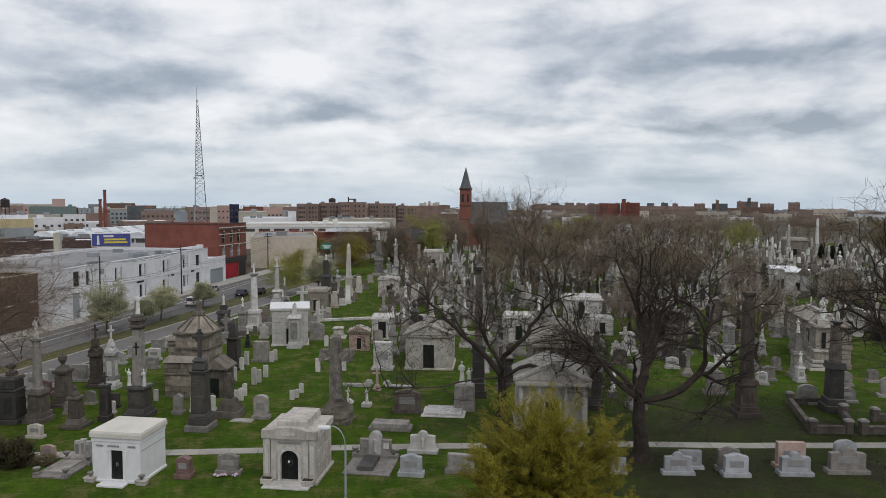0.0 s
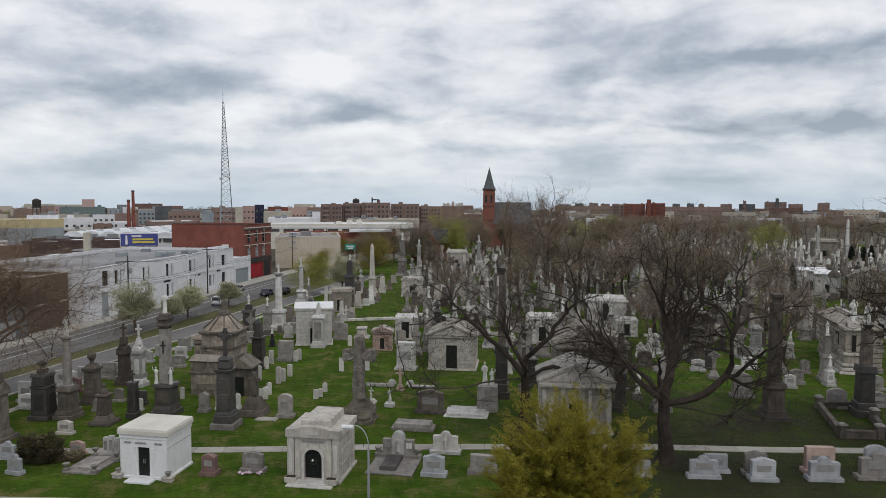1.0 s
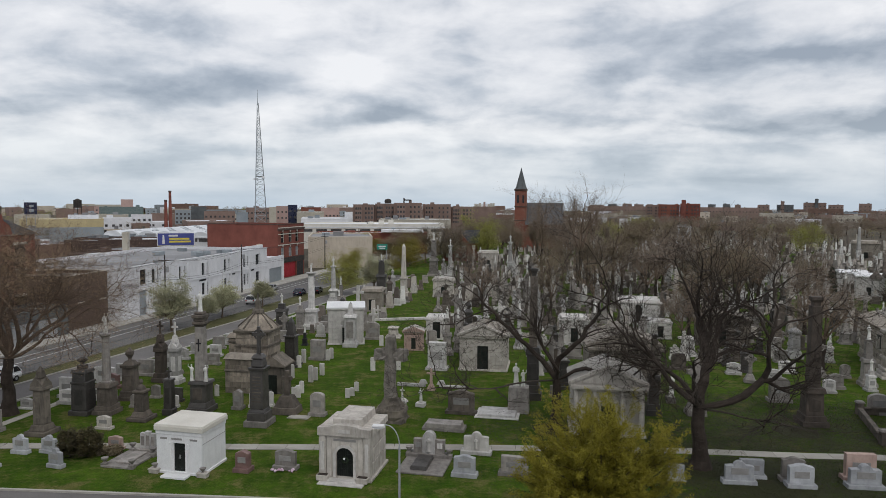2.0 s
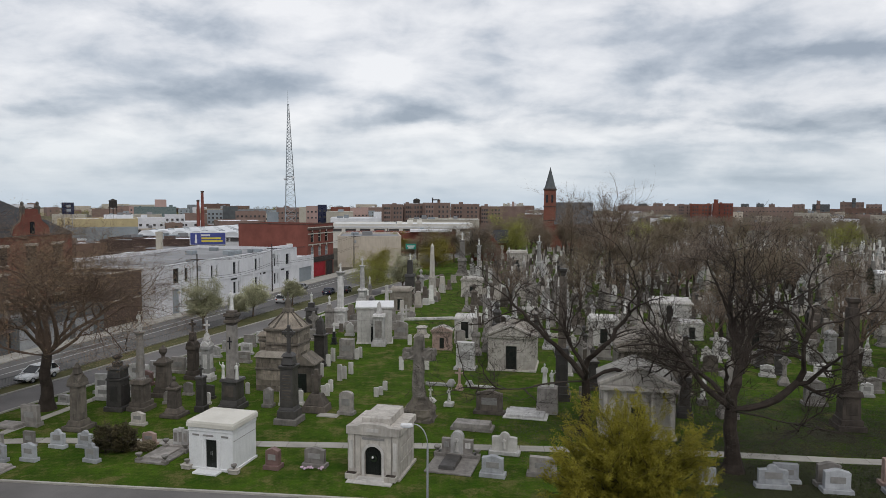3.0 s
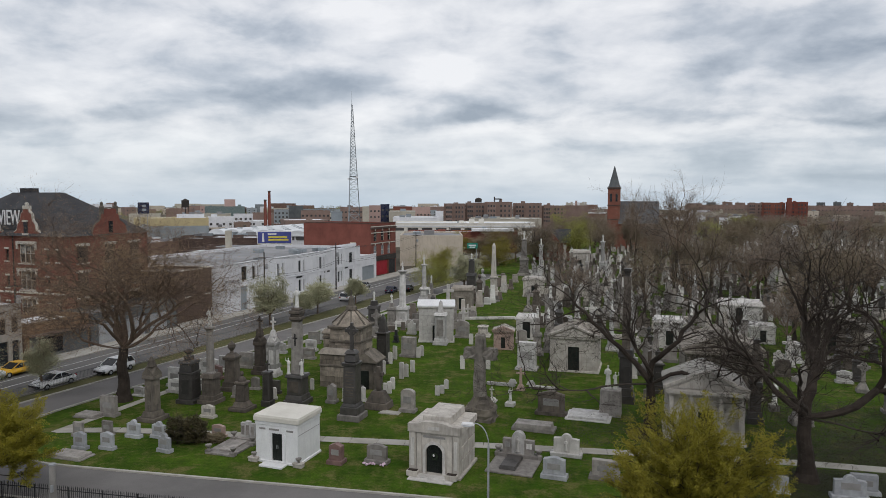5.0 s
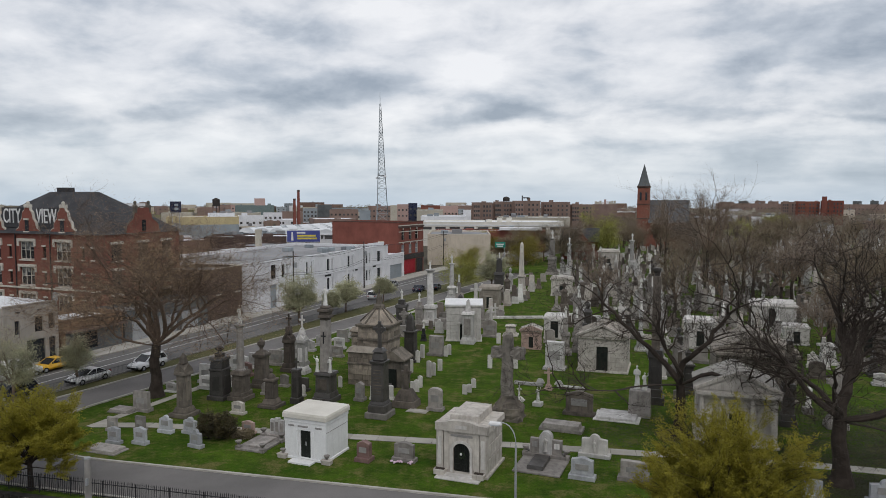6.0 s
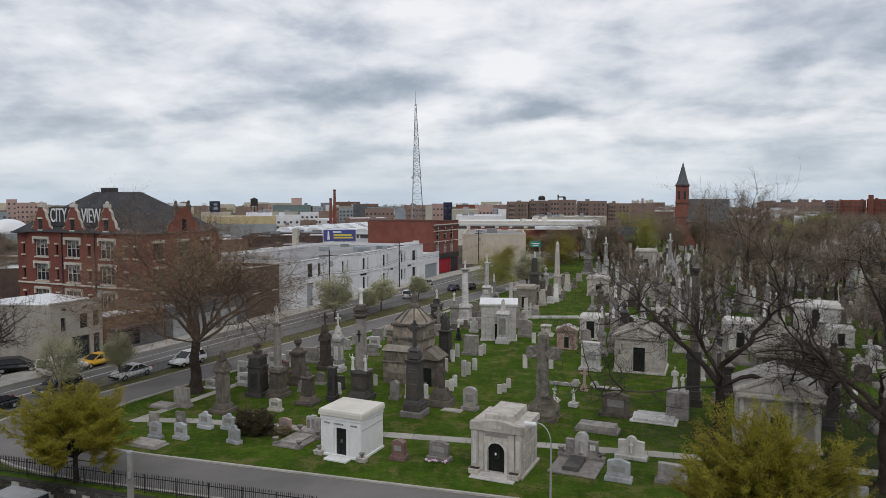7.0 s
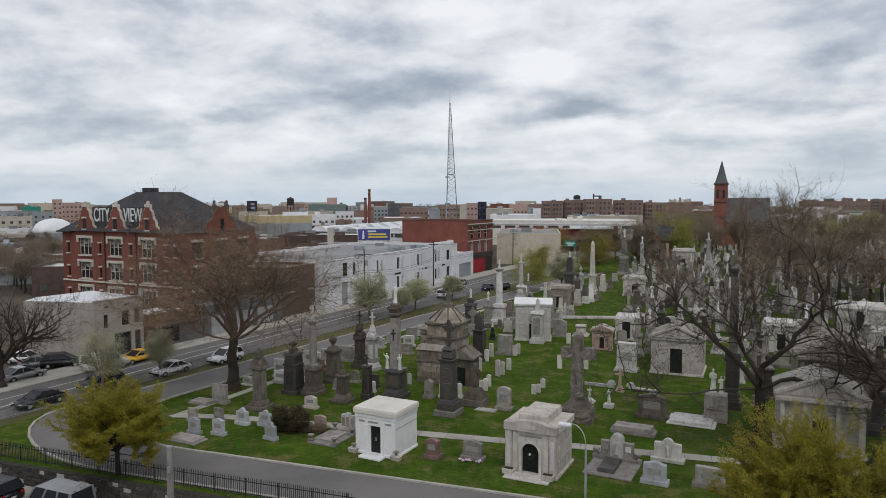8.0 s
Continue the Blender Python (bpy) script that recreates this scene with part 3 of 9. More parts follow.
def footpath(name, label, line, w, length, count=400):
    base = tagged(part(name, ribbon(bm_new(), line, w - 0.06, 0.0, 0.05), earth), label, "footpath", kind="structure")
    made = 0
    for (x0, y0), (x1, y1) in zip(line, line[1:]):
        run = math.hypot(x1 - x0, y1 - y0)
        k = max(1, round(run / length))
        for i in range(k):
            if made >= count:
                return
            f = (i + 0.5) / k
            m = pose(x0 + (x1 - x0) * f, y0 + (y1 - y0) * f, 0.03 + random.uniform(0, 0.012), 0, 0, math.degrees(math.atan2(y1 - y0, x1 - x0))) @ Matrix.Diagonal((run / k - 0.03, w, 1, 1))
            link("slab", slab_me, base, m=m)
            made += 1


footpath("front_path", "pale concrete slab path across the lawn", [(-45.0, 53.1), (-40.0, 54.3), (-30.0, 55.2), (-21.5, 55.7), (-14.5, 56.2), (-8.0, 56.9), (2, 57.4), (16, 57.9), (25, 57.6), (38, 57.8), (60, 58)], 1.25, 2.2)
footpath("side_path", "narrow pale concrete path between graves", [(-45.0, 52.6), (-44.3, 57), (-43.5, 63), (-42.4, 70.5), (-41.0, 82), (-37.5, 104), (-34, 125)], 0.9, 2.4)

# side street below the retaining wall
bm = bm_new()
sheet(bm, [(-140, -30), (120, -30), (120, 37.4), (-140, 37.4)], LOW - 0.1, LOW + 0.02)
tagged(part("side_street", bm, asphalt), "grey asphalt side street below the wall", "road", kind="structure")
bm = bm_new()
sheet(bm, [(-140, 37.4), (120, 37.4), (120, 38.9), (-140, 38.9)], LOW, LOW + 0.15)
tagged(part("side_pavement", bm, concrete), "pale concrete pavement below the wall", "pavement", kind="structure")

# ---- buildings ----
def basis(A, B):
    """A facade's frame: x along the wall from A to B, y inwards (away from its outer face), z up."""
    ang = math.degrees(math.atan2(B[1] - A[1], B[0] - A[0]))
    return pose(A[0], A[1], 0, 0, 0, ang), math.hypot(B[0] - A[0], B[1] - A[1])


def pane_window(parent, x, z, w, h, out, frame_mat, glass=None, bars=1, sill=None, lintel=None, mid=True, deep=0.16):
    """A window set in a wall whose outer face is the plane y = out and which looks towards -y."""
    f = bm_new()
    t = 0.09
    for px, pz, sx, sz in ((x, z, w, t), (x, z + h - t, w, t), (x - w / 2 + t / 2, z + t, t, h - 2 * t), (x + w / 2 - t / 2, z + t, t, h - 2 * t)):
        box(f, px, out + 0.03, pz, sx, 0.16, sz)
    for i in range(1, bars):
        box(f, x - w / 2 + w * i / bars, out + 0.04, z + t, 0.07, 0.1, h - 2 * t)
    if mid:
        box(f, x, out + 0.045, z + h * 0.5, w - 2 * t, 0.08, 0.07)
    win = part("window", f, frame_mat, parent)
    part("pane", box(bm_new(), x, out + 0.06, z + t, w - 2 * t, 0.03, h - 2 * t), glass or window_glass, win)
    if sill:
        part("sill", box(bm_new(), x, out - 0.05, z - 0.22, w + 0.3, 0.3, 0.22, edge=0.02), sill, win)
    if lintel:
        part("lintel", box(bm_new(), x, out - 0.04, z + h, w + 0.5, 0.26, 0.36, edge=0.02), lintel, win)
    return win


def wall_with_holes(bm, length, z0, z1, holes, y0, y1):
    """A wall along x from 0 to length with rectangular holes (x0, x1, z0, z1), y0 its outer and y1 its inner face."""
    xs = sorted({0.0, length} | {v for h in holes for v in h[:2]})
    zs = sorted({z0, z1} | {v for h in holes for v in h[2:]})
    for xa, xb in zip(xs, xs[1:]):
        run = None
        for za, zb in zip(zs, zs[1:]):
            inside = any(h[0] - 1e-6 <= xa and xb <= h[1] + 1e-6 and h[2] - 1e-6 <= za and zb <= h[3] + 1e-6 for h in holes)
            if not inside:
                run = (run[0], zb) if run else (za, zb)
            if run and (inside or zb == zs[-1]):
                box(bm, (xa + xb) / 2, (y0 + y1) / 2, run[0], xb - xa, abs(y1 - y0), run[1] - run[0])
                run = None
    return bm


def shell(parent, length, depth, height, wall_mat, roof_mat, holes=(), parapet=0.5, thick=0.35):
    """Four walls with thickness and a flat roof behind a parapet; the holes are in the front wall at y = 0."""
    part("front_wall", wall_with_holes(bm_new(), length, 0, height, list(holes), 0, thick), wall_mat, parent)
    part("back_wall", box(bm_new(), length / 2, depth - thick / 2, 0, length, thick, height), wall_mat, parent)
    for x in (thick / 2, length - thick / 2):
        part("side_wall", box(bm_new(), x, depth / 2, 0, thick, depth - 2 * thick, height), wall_mat, parent)
    part("roof", box(bm_new(), length / 2, depth / 2, height - parapet - 0.2, length - 2 * thick, depth - 2 * thick, 0.2), roof_mat, parent)
    part("coping", wall_with_holes_ring(length, depth, height, thick), stone_trim if wall_mat in (brick_red, brick_rust, brick_brown, brick_dark) else wall_mat, parent)


def wall_with_holes_ring(length, depth, height, thick):
    bm = bm_new()
    t = thick + 0.12
    for x, y, sx, sy in ((length / 2, thick / 2, length + 0.12, t), (length / 2, depth - thick / 2, length + 0.12, t), (thick / 2, depth / 2, t, depth - 2 * t + 0.2), (length - thick / 2, depth / 2, t, depth - 2 * t + 0.2)):
        box(bm, x, y, height, sx, sy, 0.12, edge=0.02)
    return bm


# long white workshop building on the avenue
m, run = basis((-61.8, 113.0), (-54.6, 166.5))
white_b = tagged(new("workshop_building"), "long white-painted two-storey workshop with narrow dark windows", "building")
# the outer face looks towards the avenue: x runs away from the viewer, y inwards to the west
white_b.matrix_basis = m
HB = 8.75
upper = [(17.0, 1.0), (18.8, 0.45), (25.3, 1.1), (26.9, 0.45), (34.0, 1.2), (35.7, 0.45), (42.5, 1.2), (44.1, 0.5), (49.0, 1.8)]
holes = [(4.9, 6.6, 5.5, 8.1), (8.3, 9.3, 5.5, 7.9), (9.9, 10.3, 5.5, 7.8)] + [(x - w / 2, x + w / 2, 5.2, 7.6) for x, w in upper]
holes += [(x - w / 2, x + w / 2, 1.2, 3.6) for x, w in upper[1:]] + [(4.6, 6.6, 0.0, 4.6)]
wall = part("front_wall", wall_with_holes(bm_new(), run, 0, HB, holes, 0.0, -0.35), white_paint, white_b)
DEPTH = 26
part("end_wall", box(bm_new(), 0.175, DEPTH / 2 + 0.0, 0, 0.35, DEPTH, HB), white_paint, white_b)
part("end_wall", box(bm_new(), run - 0.175, DEPTH / 2, 0, 0.35, DEPTH, HB), white_paint, white_b)
part("back_wall", box(bm_new(), run / 2, DEPTH + 0.2, 0, run, 0.35, HB), white_paint, white_b)
part("roof", box(bm_new(), run / 2, DEPTH / 2, HB - 0.9, run - 0.7, DEPTH - 0.1, 0.2), grey_roof, white_b)
part("coping", box(bm_new(), run / 2, -0.17, HB, run + 0.1, 0.5, 0.14, edge=0.03), white_paint, white_b)
part("roof_step", box(bm_new(), run - 6.5, 0.6, HB + 0.14, 12, 0.4, 0.7, edge=0.03), white_paint, white_b)
for x in (7.4, 10.9, 16.2, 19.6, 27.5, 33.0, 36.4, 41.5, 45.0, 50.3):
    part("pilaster", box(bm_new(), x, -0.43, 0, 0.55, 0.22, HB - 0.8, edge=0.02), white_paint, white_b)
part("band", box(bm_new(), run / 2, -0.40, 4.5, run, 0.12, 0.25), white_paint, white_b)
for x0, x1, z0, z1 in holes:
    if z0 == 0.0:
        part("roller_door", box(bm_new(), (x0 + x1) / 2, -0.12, z0, x1 - x0, 0.08, z1), grey_panel, white_b)
        continue
    f = bm_new()
    for k in range(3):
        box(f, (x0 + x1) / 2, -0.14, z0 + (z1 - z0) * k / 3, x1 - x0, 0.09, 0.09)
    box(f, x0 + 0.05, -0.14, z0, 0.08, 0.1, z1 - z0)
    win = part("window", f, iron, white_b)
    part("pane", box(bm_new(), (x0 + x1) / 2, -0.1, z0, x1 - x0, 0.04, z1 - z0), window_glass, win)
for x in (22, 34, 43):
    part("sign_bars", box(bm_new(), x + 3, -0.38, 4.0, 2.4, 0.05, 0.35), iron, white_b)
rng = random.Random(5)
for i in range(8):
    part("roof_unit", box(bm_new(), rng.uniform(14, run - 6), rng.uniform(5, 20), HB - 0.7, rng.uniform(0.8, 2), rng.uniform(0.8, 2), rng.uniform(0.5, 1.0), edge=0.05), grey_panel, white_b)

# low white annex with a roller door
m2 = m @ Matrix.Translation((run + 0.02, 0, 0))
annex = tagged(new("garage_annex"), "low white-painted garage annex with a dark roller door", "building")
annex.matrix_basis = m2
part("front_wall", wall_with_holes(bm_new(), 9.6, 0, 6.2, [(1.2, 8.4, 0.0, 3.6)], 0.0, -0.35), white_paint, annex)
part("body_wall", box(bm_new(), 4.8, 8, 0, 9.6, 16, 6.0), white_paint, annex)
part("roller_door", box(bm_new(), 4.8, -0.1, 0, 7.2, 0.08, 3.6), grey_panel, annex)
part("coping", box(bm_new(), 4.8, -0.17, 6.2, 9.7, 0.5, 0.14, edge=0.03), white_paint, annex)

# tall red brick building at the far end
m, run = basis((-55.4, 178.0), (-52.5, 192.0))
red_b = tagged(new("brick_building"), "three-storey red brick building with white-trimmed windows and a red door", "building")
red_b.matrix_basis = m
HR = 13.9
wins = [(1.5, 9.2, 1.8, 2.6), (5.6, 9.2, 1.8, 2.6), (9.4, 9.2, 1.8, 2.6), (1.5, 5.4, 1.8, 2.5), (5.6, 5.4, 1.8, 2.5), (9.4, 5.4, 1.8, 2.5)]
holes = [(x, x + w, z, z + h) for x, z, w, h in wins] + [(1.2, 9.5, 0, 3.8)]
part("front_wall", wall_with_holes(bm_new(), run, 0, HR, holes, 0.0, -0.4), brick_red, red_b)
part("end_wall", box(bm_new(), 0.2, 10, 0, 0.4, 20, HR), brick_red, red_b)
part("end_wall", box(bm_new(), run - 0.2, 10, 0, 0.4, 20, HR), brick_red, red_b)
part("back_wall", box(bm_new(), run / 2, 20.2, 0, run, 0.4, HR), brick_red, red_b)
part("roof", box(bm_new(), run / 2, 10, HR - 0.8, run - 0.8, 19.9, 0.2), grey_roof, red_b)
part("cornice", box(bm_new(), run / 2, -0.45, HR - 1.5, run + 0.2, 0.5, 0.5, edge=0.05), brick_dark, red_b)
part("coping", box(bm_new(), run / 2, -0.2, HR, run + 0.2, 0.6, 0.16), brick_dark, red_b)
part("coping", box(bm_new(), 0.2, 10, HR, 0.6, 20, 0.16), brick_dark, red_b)
part("ground_band", box(bm_new(), run / 2, -0.46, 3.9, run + 0.1, 0.14, 1.35, edge=0.03), pole_dark, red_b)
for z in (HR - 0.95, HR - 2.6, HR - 5.4):
    part("stone_band", box(bm_new(), run / 2, -0.46, z, run, 0.16, 0.22), stone_trim, red_b)
part("red_door", box(bm_new(), 5.3, -0.2, 0, 8.3, 0.1, 3.8), red_paint, red_b)
part("dark_bay", box(bm_new(), 11.8, -0.44, 0, 3.6, 0.1, 3.8), iron, red_b)
for x, z, w, h in wins:
    f = bm_new()
    box(f, x + w / 2, -0.18, z + h / 2, w, 0.1, 0.12)
    box(f, x + 0.06, -0.18, z, 0.12, 0.1, h)
    box(f, x + w - 0.06, -0.18, z, 0.12, 0.1, h)
    win = part("window", f, stone_trim, red_b)
    part("pane", box(bm_new(), x + w / 2, -0.12, z, w, 0.04, h), window_glass if z > 8 else grey_panel, win)
    part("keystone", box(bm_new(), x + w / 2, -0.44, z + h + 0.1, 0.4, 0.12, 0.55, 1.3), stone_trim, win)
part("wall_panel", box(bm_new(), -0.05, 5.0, 7.3, 0.12, 1.6, 1.6), tan_wall, red_b)

# four-storey red brick hall with shaped gables
m, run = basis((-101.6, 93.28), (-73.75, 89.6))
hall = tagged(new("brick_hall"), "large red brick hall with stone gables and dark hipped roof", "building")
hall.matrix_basis = m
HC = 14.8
bays = [5.8, 13.1, 20.7]
holes = []
for b in bays:
    for z in (0.2, 2.9, 6.8, 10.8):
        holes.append((b - 1.5, b + 1.5, z, z + 2.5 + (z > 5) * 0.3))
smalls = [1.5, 9.45, 16.8, 24.7, 26.7]
for s in smalls:
    for z in (3.2, 7.1, 11.1):
        holes.append((s - 0.28, s + 0.28, z, z + 1.7))
part("front_wall", wall_with_holes(bm_new(), run, 0, HC, holes, 0.0, 0.5), brick_red, hall)
for x in (0.25, run - 0.25):
    part("end_wall", box(bm_new(), x, 8.25, 0, 0.5, 15.5, HC), brick_red, hall)
part("back_wall", box(bm_new(), run / 2, 16.25, 0, run, 0.5, HC), brick_red, hall)
bm = bm_new()
lo = [bm.verts.new(p) for p in ((-0.5, -0.5, HC), (run + 0.5, -0.5, HC), (run + 0.5, 16.9, HC), (-0.5, 16.9, HC))]
hi = [bm.verts.new(p) for p in ((9.6, 7.4, HC + 6.5), (18.6, 7.4, HC + 6.5), (18.6, 9.0, HC + 6.5), (9.6, 9.0, HC + 6.5))]
bm.faces.new(hi)
bm.faces.new(lo[::-1])
for i in range(4):
    bm.faces.new((lo[i], lo[(i + 1) % 4], hi[(i + 1) % 4], hi[i]))
roof = part("roof", bm, slate, hall)
part("ridge_box", box(bm_new(), 12.2, 8.2, HC + 6.4, 2.4, 1.4, 0.8), slate, roof)
part("eaves", box(bm_new(), 1.2, -0.3, HC - 0.25, 3.4, 1.0, 0.25), slate, hall)
part("string_course", box(bm_new(), run / 2, -0.1, 6.25, run, 0.25, 0.26, edge=0.03), stone_trim, hall)
part("base_course", box(bm_new(), run / 2, -0.1, 0, run, 0.3, 1.0, edge=0.03), stone_trim, hall)
for x in (10.7, 18.1):
    part("downpipe", rod(bm_new(), (x, -0.12, 0.3), (x, -0.12, HC), 0.09), iron, hall)
for x0, x1, z0, z1 in holes:
    w, h, c = x1 - x0, z1 - z0, (x0 + x1) / 2
    wide = w > 1
    f = bm_new()
    box(f, c, 0.2, z0, w, 0.12, 0.1)
    box(f, c, 0.2, z1 - 0.1, w, 0.12, 0.1)
    for k in ((-0.5, -0.17, 0.17, 0.5) if wide else (-0.45, 0.45)):
        box(f, c + k * (w - 0.1), 0.2, z0 + 0.1, 0.055, 0.12, h - 0.2)
    if wide:
        box(f, c, 0.21, z0 + h * 0.5, w, 0.1, 0.06)
    win = part("window", f, stone_trim if wide else iron, hall)
    part("pane", box(bm_new(), c, 0.26, z0, w, 0.03, h), window_glass, win)
    if wide:
        for k in (-0.335, 0.0, 0.335):
            drop = h * (0.22 + 0.3 * abs(math.sin(c * 3.1 + z0 + k * 5)))
            part("blind", box(bm_new(), c + k * (w - 0.1), 0.235, z1 - drop, w * 0.27, 0.01, drop - 0.1), curtained, win)
    part("sill", box(bm_new(), c, -0.06, z0 - 0.22, w + 0.25, 0.34, 0.2), stone_trim, win)
    part("lintel", box(bm_new(), c, -0.06, z1, w + (0.9 if wide else 0.2), 0.34, 0.42 if wide else 0.25, edge=0.03), stone_trim, win)
    if wide and z0 < 11:
        for k in (-1, 1):
            part("jamb_block", box(bm_new(), c + k * (w / 2 + 0.3), -0.06, z1 - 0.75, 0.3, 0.3, 0.75), stone_trim, win)


def gable(x, w, h):
    k = w / 2
    side = [(k, 0), (k, 0.5), (k * 0.72, 0.9), (k * 0.66, h * 0.42), (k * 0.45, h * 0.55), (k * 0.36, h * 0.8), (k * 0.2, h * 0.88), (k * 0.16, h)]
    full = side + [(-a, b) for a, b in side[::-1]]
    g = part("gable", slab(bm_new(), [(x + a, HC + b) for a, b in full], -0.02, 0.6), brick_red, hall)
    for s in (-1, 1):
        tw = Twigs(0)
        tw.tube([Vector((x + s * a, 0.29, HC + b)) for a, b in side], [0.27] * len(side), 4)
        link("gable_coping", tw.mesh("gable_coping", stone_trim), g)
    part("gable_cap", box(bm_new(), x, 0.29, HC + h - 0.1, w * 0.2, 0.8, 0.5, edge=0.05), stone_trim, g)
    part("finial", ball(bm_new(), x, 0.29, HC + h + 0.6, 0.32), stone_trim, g)
    part("gable_window", box(bm_new(), x, -0.05, HC + 0.4, 0.75, 0.1, 1.7), window_glass, g)
    part("gable_sill", box(bm_new(), x, -0.1, HC + 0.18, 1.1, 0.3, 0.2), stone_trim, g)
    part("gable_lintel", box(bm_new(), x, -0.1, HC + 2.1, 1.0, 0.3, 0.25), stone_trim, g)


for x in (5.85, 13.3, 20.7):
    gable(x, 4.9, 4.1)
east = part("east_gable", slab(bm_new(), [(4.8, HC), (11.8, HC), (11.4, HC + 1.4), (10.2, HC + 2.2), (9.8, HC + 3.6), (9.3, HC + 4.0), (7.3, HC + 4.0), (6.8, HC + 3.6), (6.4, HC + 2.2), (5.2, HC + 1.4)], -0.3, 0.3), brick_red, hall)
east.matrix_basis = pose(run + 0.05, 0, 0, 0, 0, 90)
for s in (-1, 1):
    tw = Twigs(0)
    tw.tube([Vector((8.3 + s * a, 0, HC + b)) for a, b in ((3.55, 0), (3.15, 1.45), (1.95, 2.25), (1.55, 3.65), (1.0, 4.05), (0.0, 4.15))], [0.17] * 6, 4)
    link("gable_coping", tw.mesh("gable_coping", brown_stone), east)
part("gable_window", box(bm_new(), 8.3, -0.34, HC + 0.3, 0.8, 0.1, 1.8), window_glass, east)
cap = bm_new()
for yy in (6.9, 9.7):
    lathe(cap, [(0.35, HC + 3.2), (0.4, HC + 4.3), (0.2, HC + 4.5), (0.25, HC + 4.9), (0.05, HC + 5.1)], 8, run + 0.05, yy)
part("finial", cap, brown_stone, east).matrix_basis = east.matrix_basis.inverted()
for yy in (3.0, 8.3, 13.4):
    for z in (0.4, 2.9, 6.8, 10.8):
        w = part("east_window", box(bm_new(), run + 0.06, yy, z, 0.16, 1.8, 2.5), window_glass, hall)
        part("sill", box(bm_new(), run + 0.1, yy, z - 0.25, 0.34, 2.2, 0.22), stone_trim, w)
        part("lintel", box(bm_new(), run + 0.1, yy, z + 2.5, 0.34, 2.5, 0.4), stone_trim, w)
for x, words in ((9.6, "CITY"), (17.0, "VIEW")):
    board = part("sign_board", box(bm_new(), x, 0.5, HC + 0.9, 4.6, 0.16, 3.1), slate, hall)
    part("sign_dormer", box(bm_new(), x, 0.35, HC - 0.9, 3.0, 0.5, 1.4), window_glass, hall)
    cu = bpy.data.curves.new("sign_text", "FONT")
    cu.body, cu.size, cu.extrude, cu.align_x, cu.align_y = words, 2.7, 0.05, "CENTER", "CENTER"
    tmp = bpy.data.objects.new("sign_text", cu)
    scene.collection.objects.link(tmp)
    bpy.context.view_layer.update()
    me = bpy.data.meshes.new_from_object(tmp.evaluated_get(bpy.context.evaluated_depsgraph_get()))
    bpy.data.objects.remove(tmp)
    me.materials.clear()
    me.materials.append(white_ink)
    link("lettering", me, board, "white sign letters", pose(x, 0.37, HC + 2.6, 90, 0, 0) @ Matrix.Diagonal((0.66, 1.2, 1, 1)))

# taupe two-storey shop building
shop = tagged(new("cream_building"), "taupe stucco two-storey shop building with few dark windows", "building")
m, run = basis((-70.0, 68.3), (-68.5, 74.9))
shop.matrix_basis = m
holes = [(1.2, 1.8, 3.9, 5.6), (3.7, 4.8, 3.9, 5.8), (5.5, 6.3, 4.0, 5.9), (2.6, 5.0, 0.0, 3.0), (5.5, 6.4, 0, 3.0)]
part("front_wall", wall_with_holes(bm_new(), run, 0, 7.4, holes, 0.0, -0.35), taupe, shop)
part("body_wall", sheet(bm_new(), [(0.0, 0.01), (run, 0.01), (run, 11.0), (-1.2, 11.0), (-3.6, 9.2)], 0, 7.25), taupe, shop)
part("roof", sheet(bm_new(), [(0.2, 0.2), (run - 0.2, 0.2), (run - 0.2, 10.8), (-1.1, 10.8), (-3.3, 9.1)], 7.26, 7.34), white_roof, shop)
part("coping", box(bm_new(), run / 2, -0.17, 7.4, run + 0.1, 0.5, 0.12), taupe, shop)
for x in (1.6, 4.4):
    part("vent", box(bm_new(), x, -0.37, 6.5, 0.6, 0.06, 0.18), iron, shop)
for x0, x1, z0, z1 in holes:
    f = bm_new()
    box(f, (x0 + x1) / 2, -0.15, z1 - 0.12, x1 - x0, 0.1, 0.12)
    box(f, (x0 + x1) / 2, -0.15, z0, 0.08, 0.1, z1 - z0)
    win = part("window", f, iron, shop)
    part("pane", box(bm_new(), (x0 + x1) / 2, -0.1, z0, x1 - x0, 0.04, z1 - z0), window_glass, win)

# low shop with an ochre front, and the dark brick side building
m, run = basis((-68.0, 75.5), (-66.3, 84.5))
low_shop = tagged(new("ochre_shop"), "low ochre-fronted shop with a white flat roof", "building")
low_shop.matrix_basis = m
shell(low_shop, run, 8, 4.6, awning_orange, white_roof)
part("shop_front", box(bm_new(), run / 2, -0.03, 0.05, run - 0.5, 0.08, 2.9), slate_grey, low_shop)
part("shop_window", box(bm_new(), 3.2, -0.09, 0.5, 3.4, 0.1, 2.2), window_glass, low_shop)
part("awning", box(bm_new(), run / 2, -0.55, 3.1, run, 1.1, 0.2, 1, 0.5), brick_dark, low_shop)
m, run = basis((-66.3, 84.8), (-63.4, 101.0))
grey_shop = tagged(new("grey_shop"), "low dark grey shop building with a flat roof", "building")
grey_shop.matrix_basis = m
shell(grey_shop, run, 6.5, 4.4, slate_grey, grey_roof)
for x in (3.0, 8.0, 12.5):
    part("shutter", box(bm_new(), x, -0.05, 0.1, 3.4, 0.1, 2.8), steel, grey_shop)
m, run = basis((-64.6, 103.0), (-63.6, 112.3))
side_b = tagged(new("brown_brick_building"), "plain dark brown brick two-storey building", "building")
side_b.matrix_basis = m
shell(side_b, run, 10, 8.5, brick_dark, grey_roof)
for x in (3, 8):
    pane_window(side_b, x, 4.2, 1.4, 1.8, -0.03, iron, sill=stone_trim)

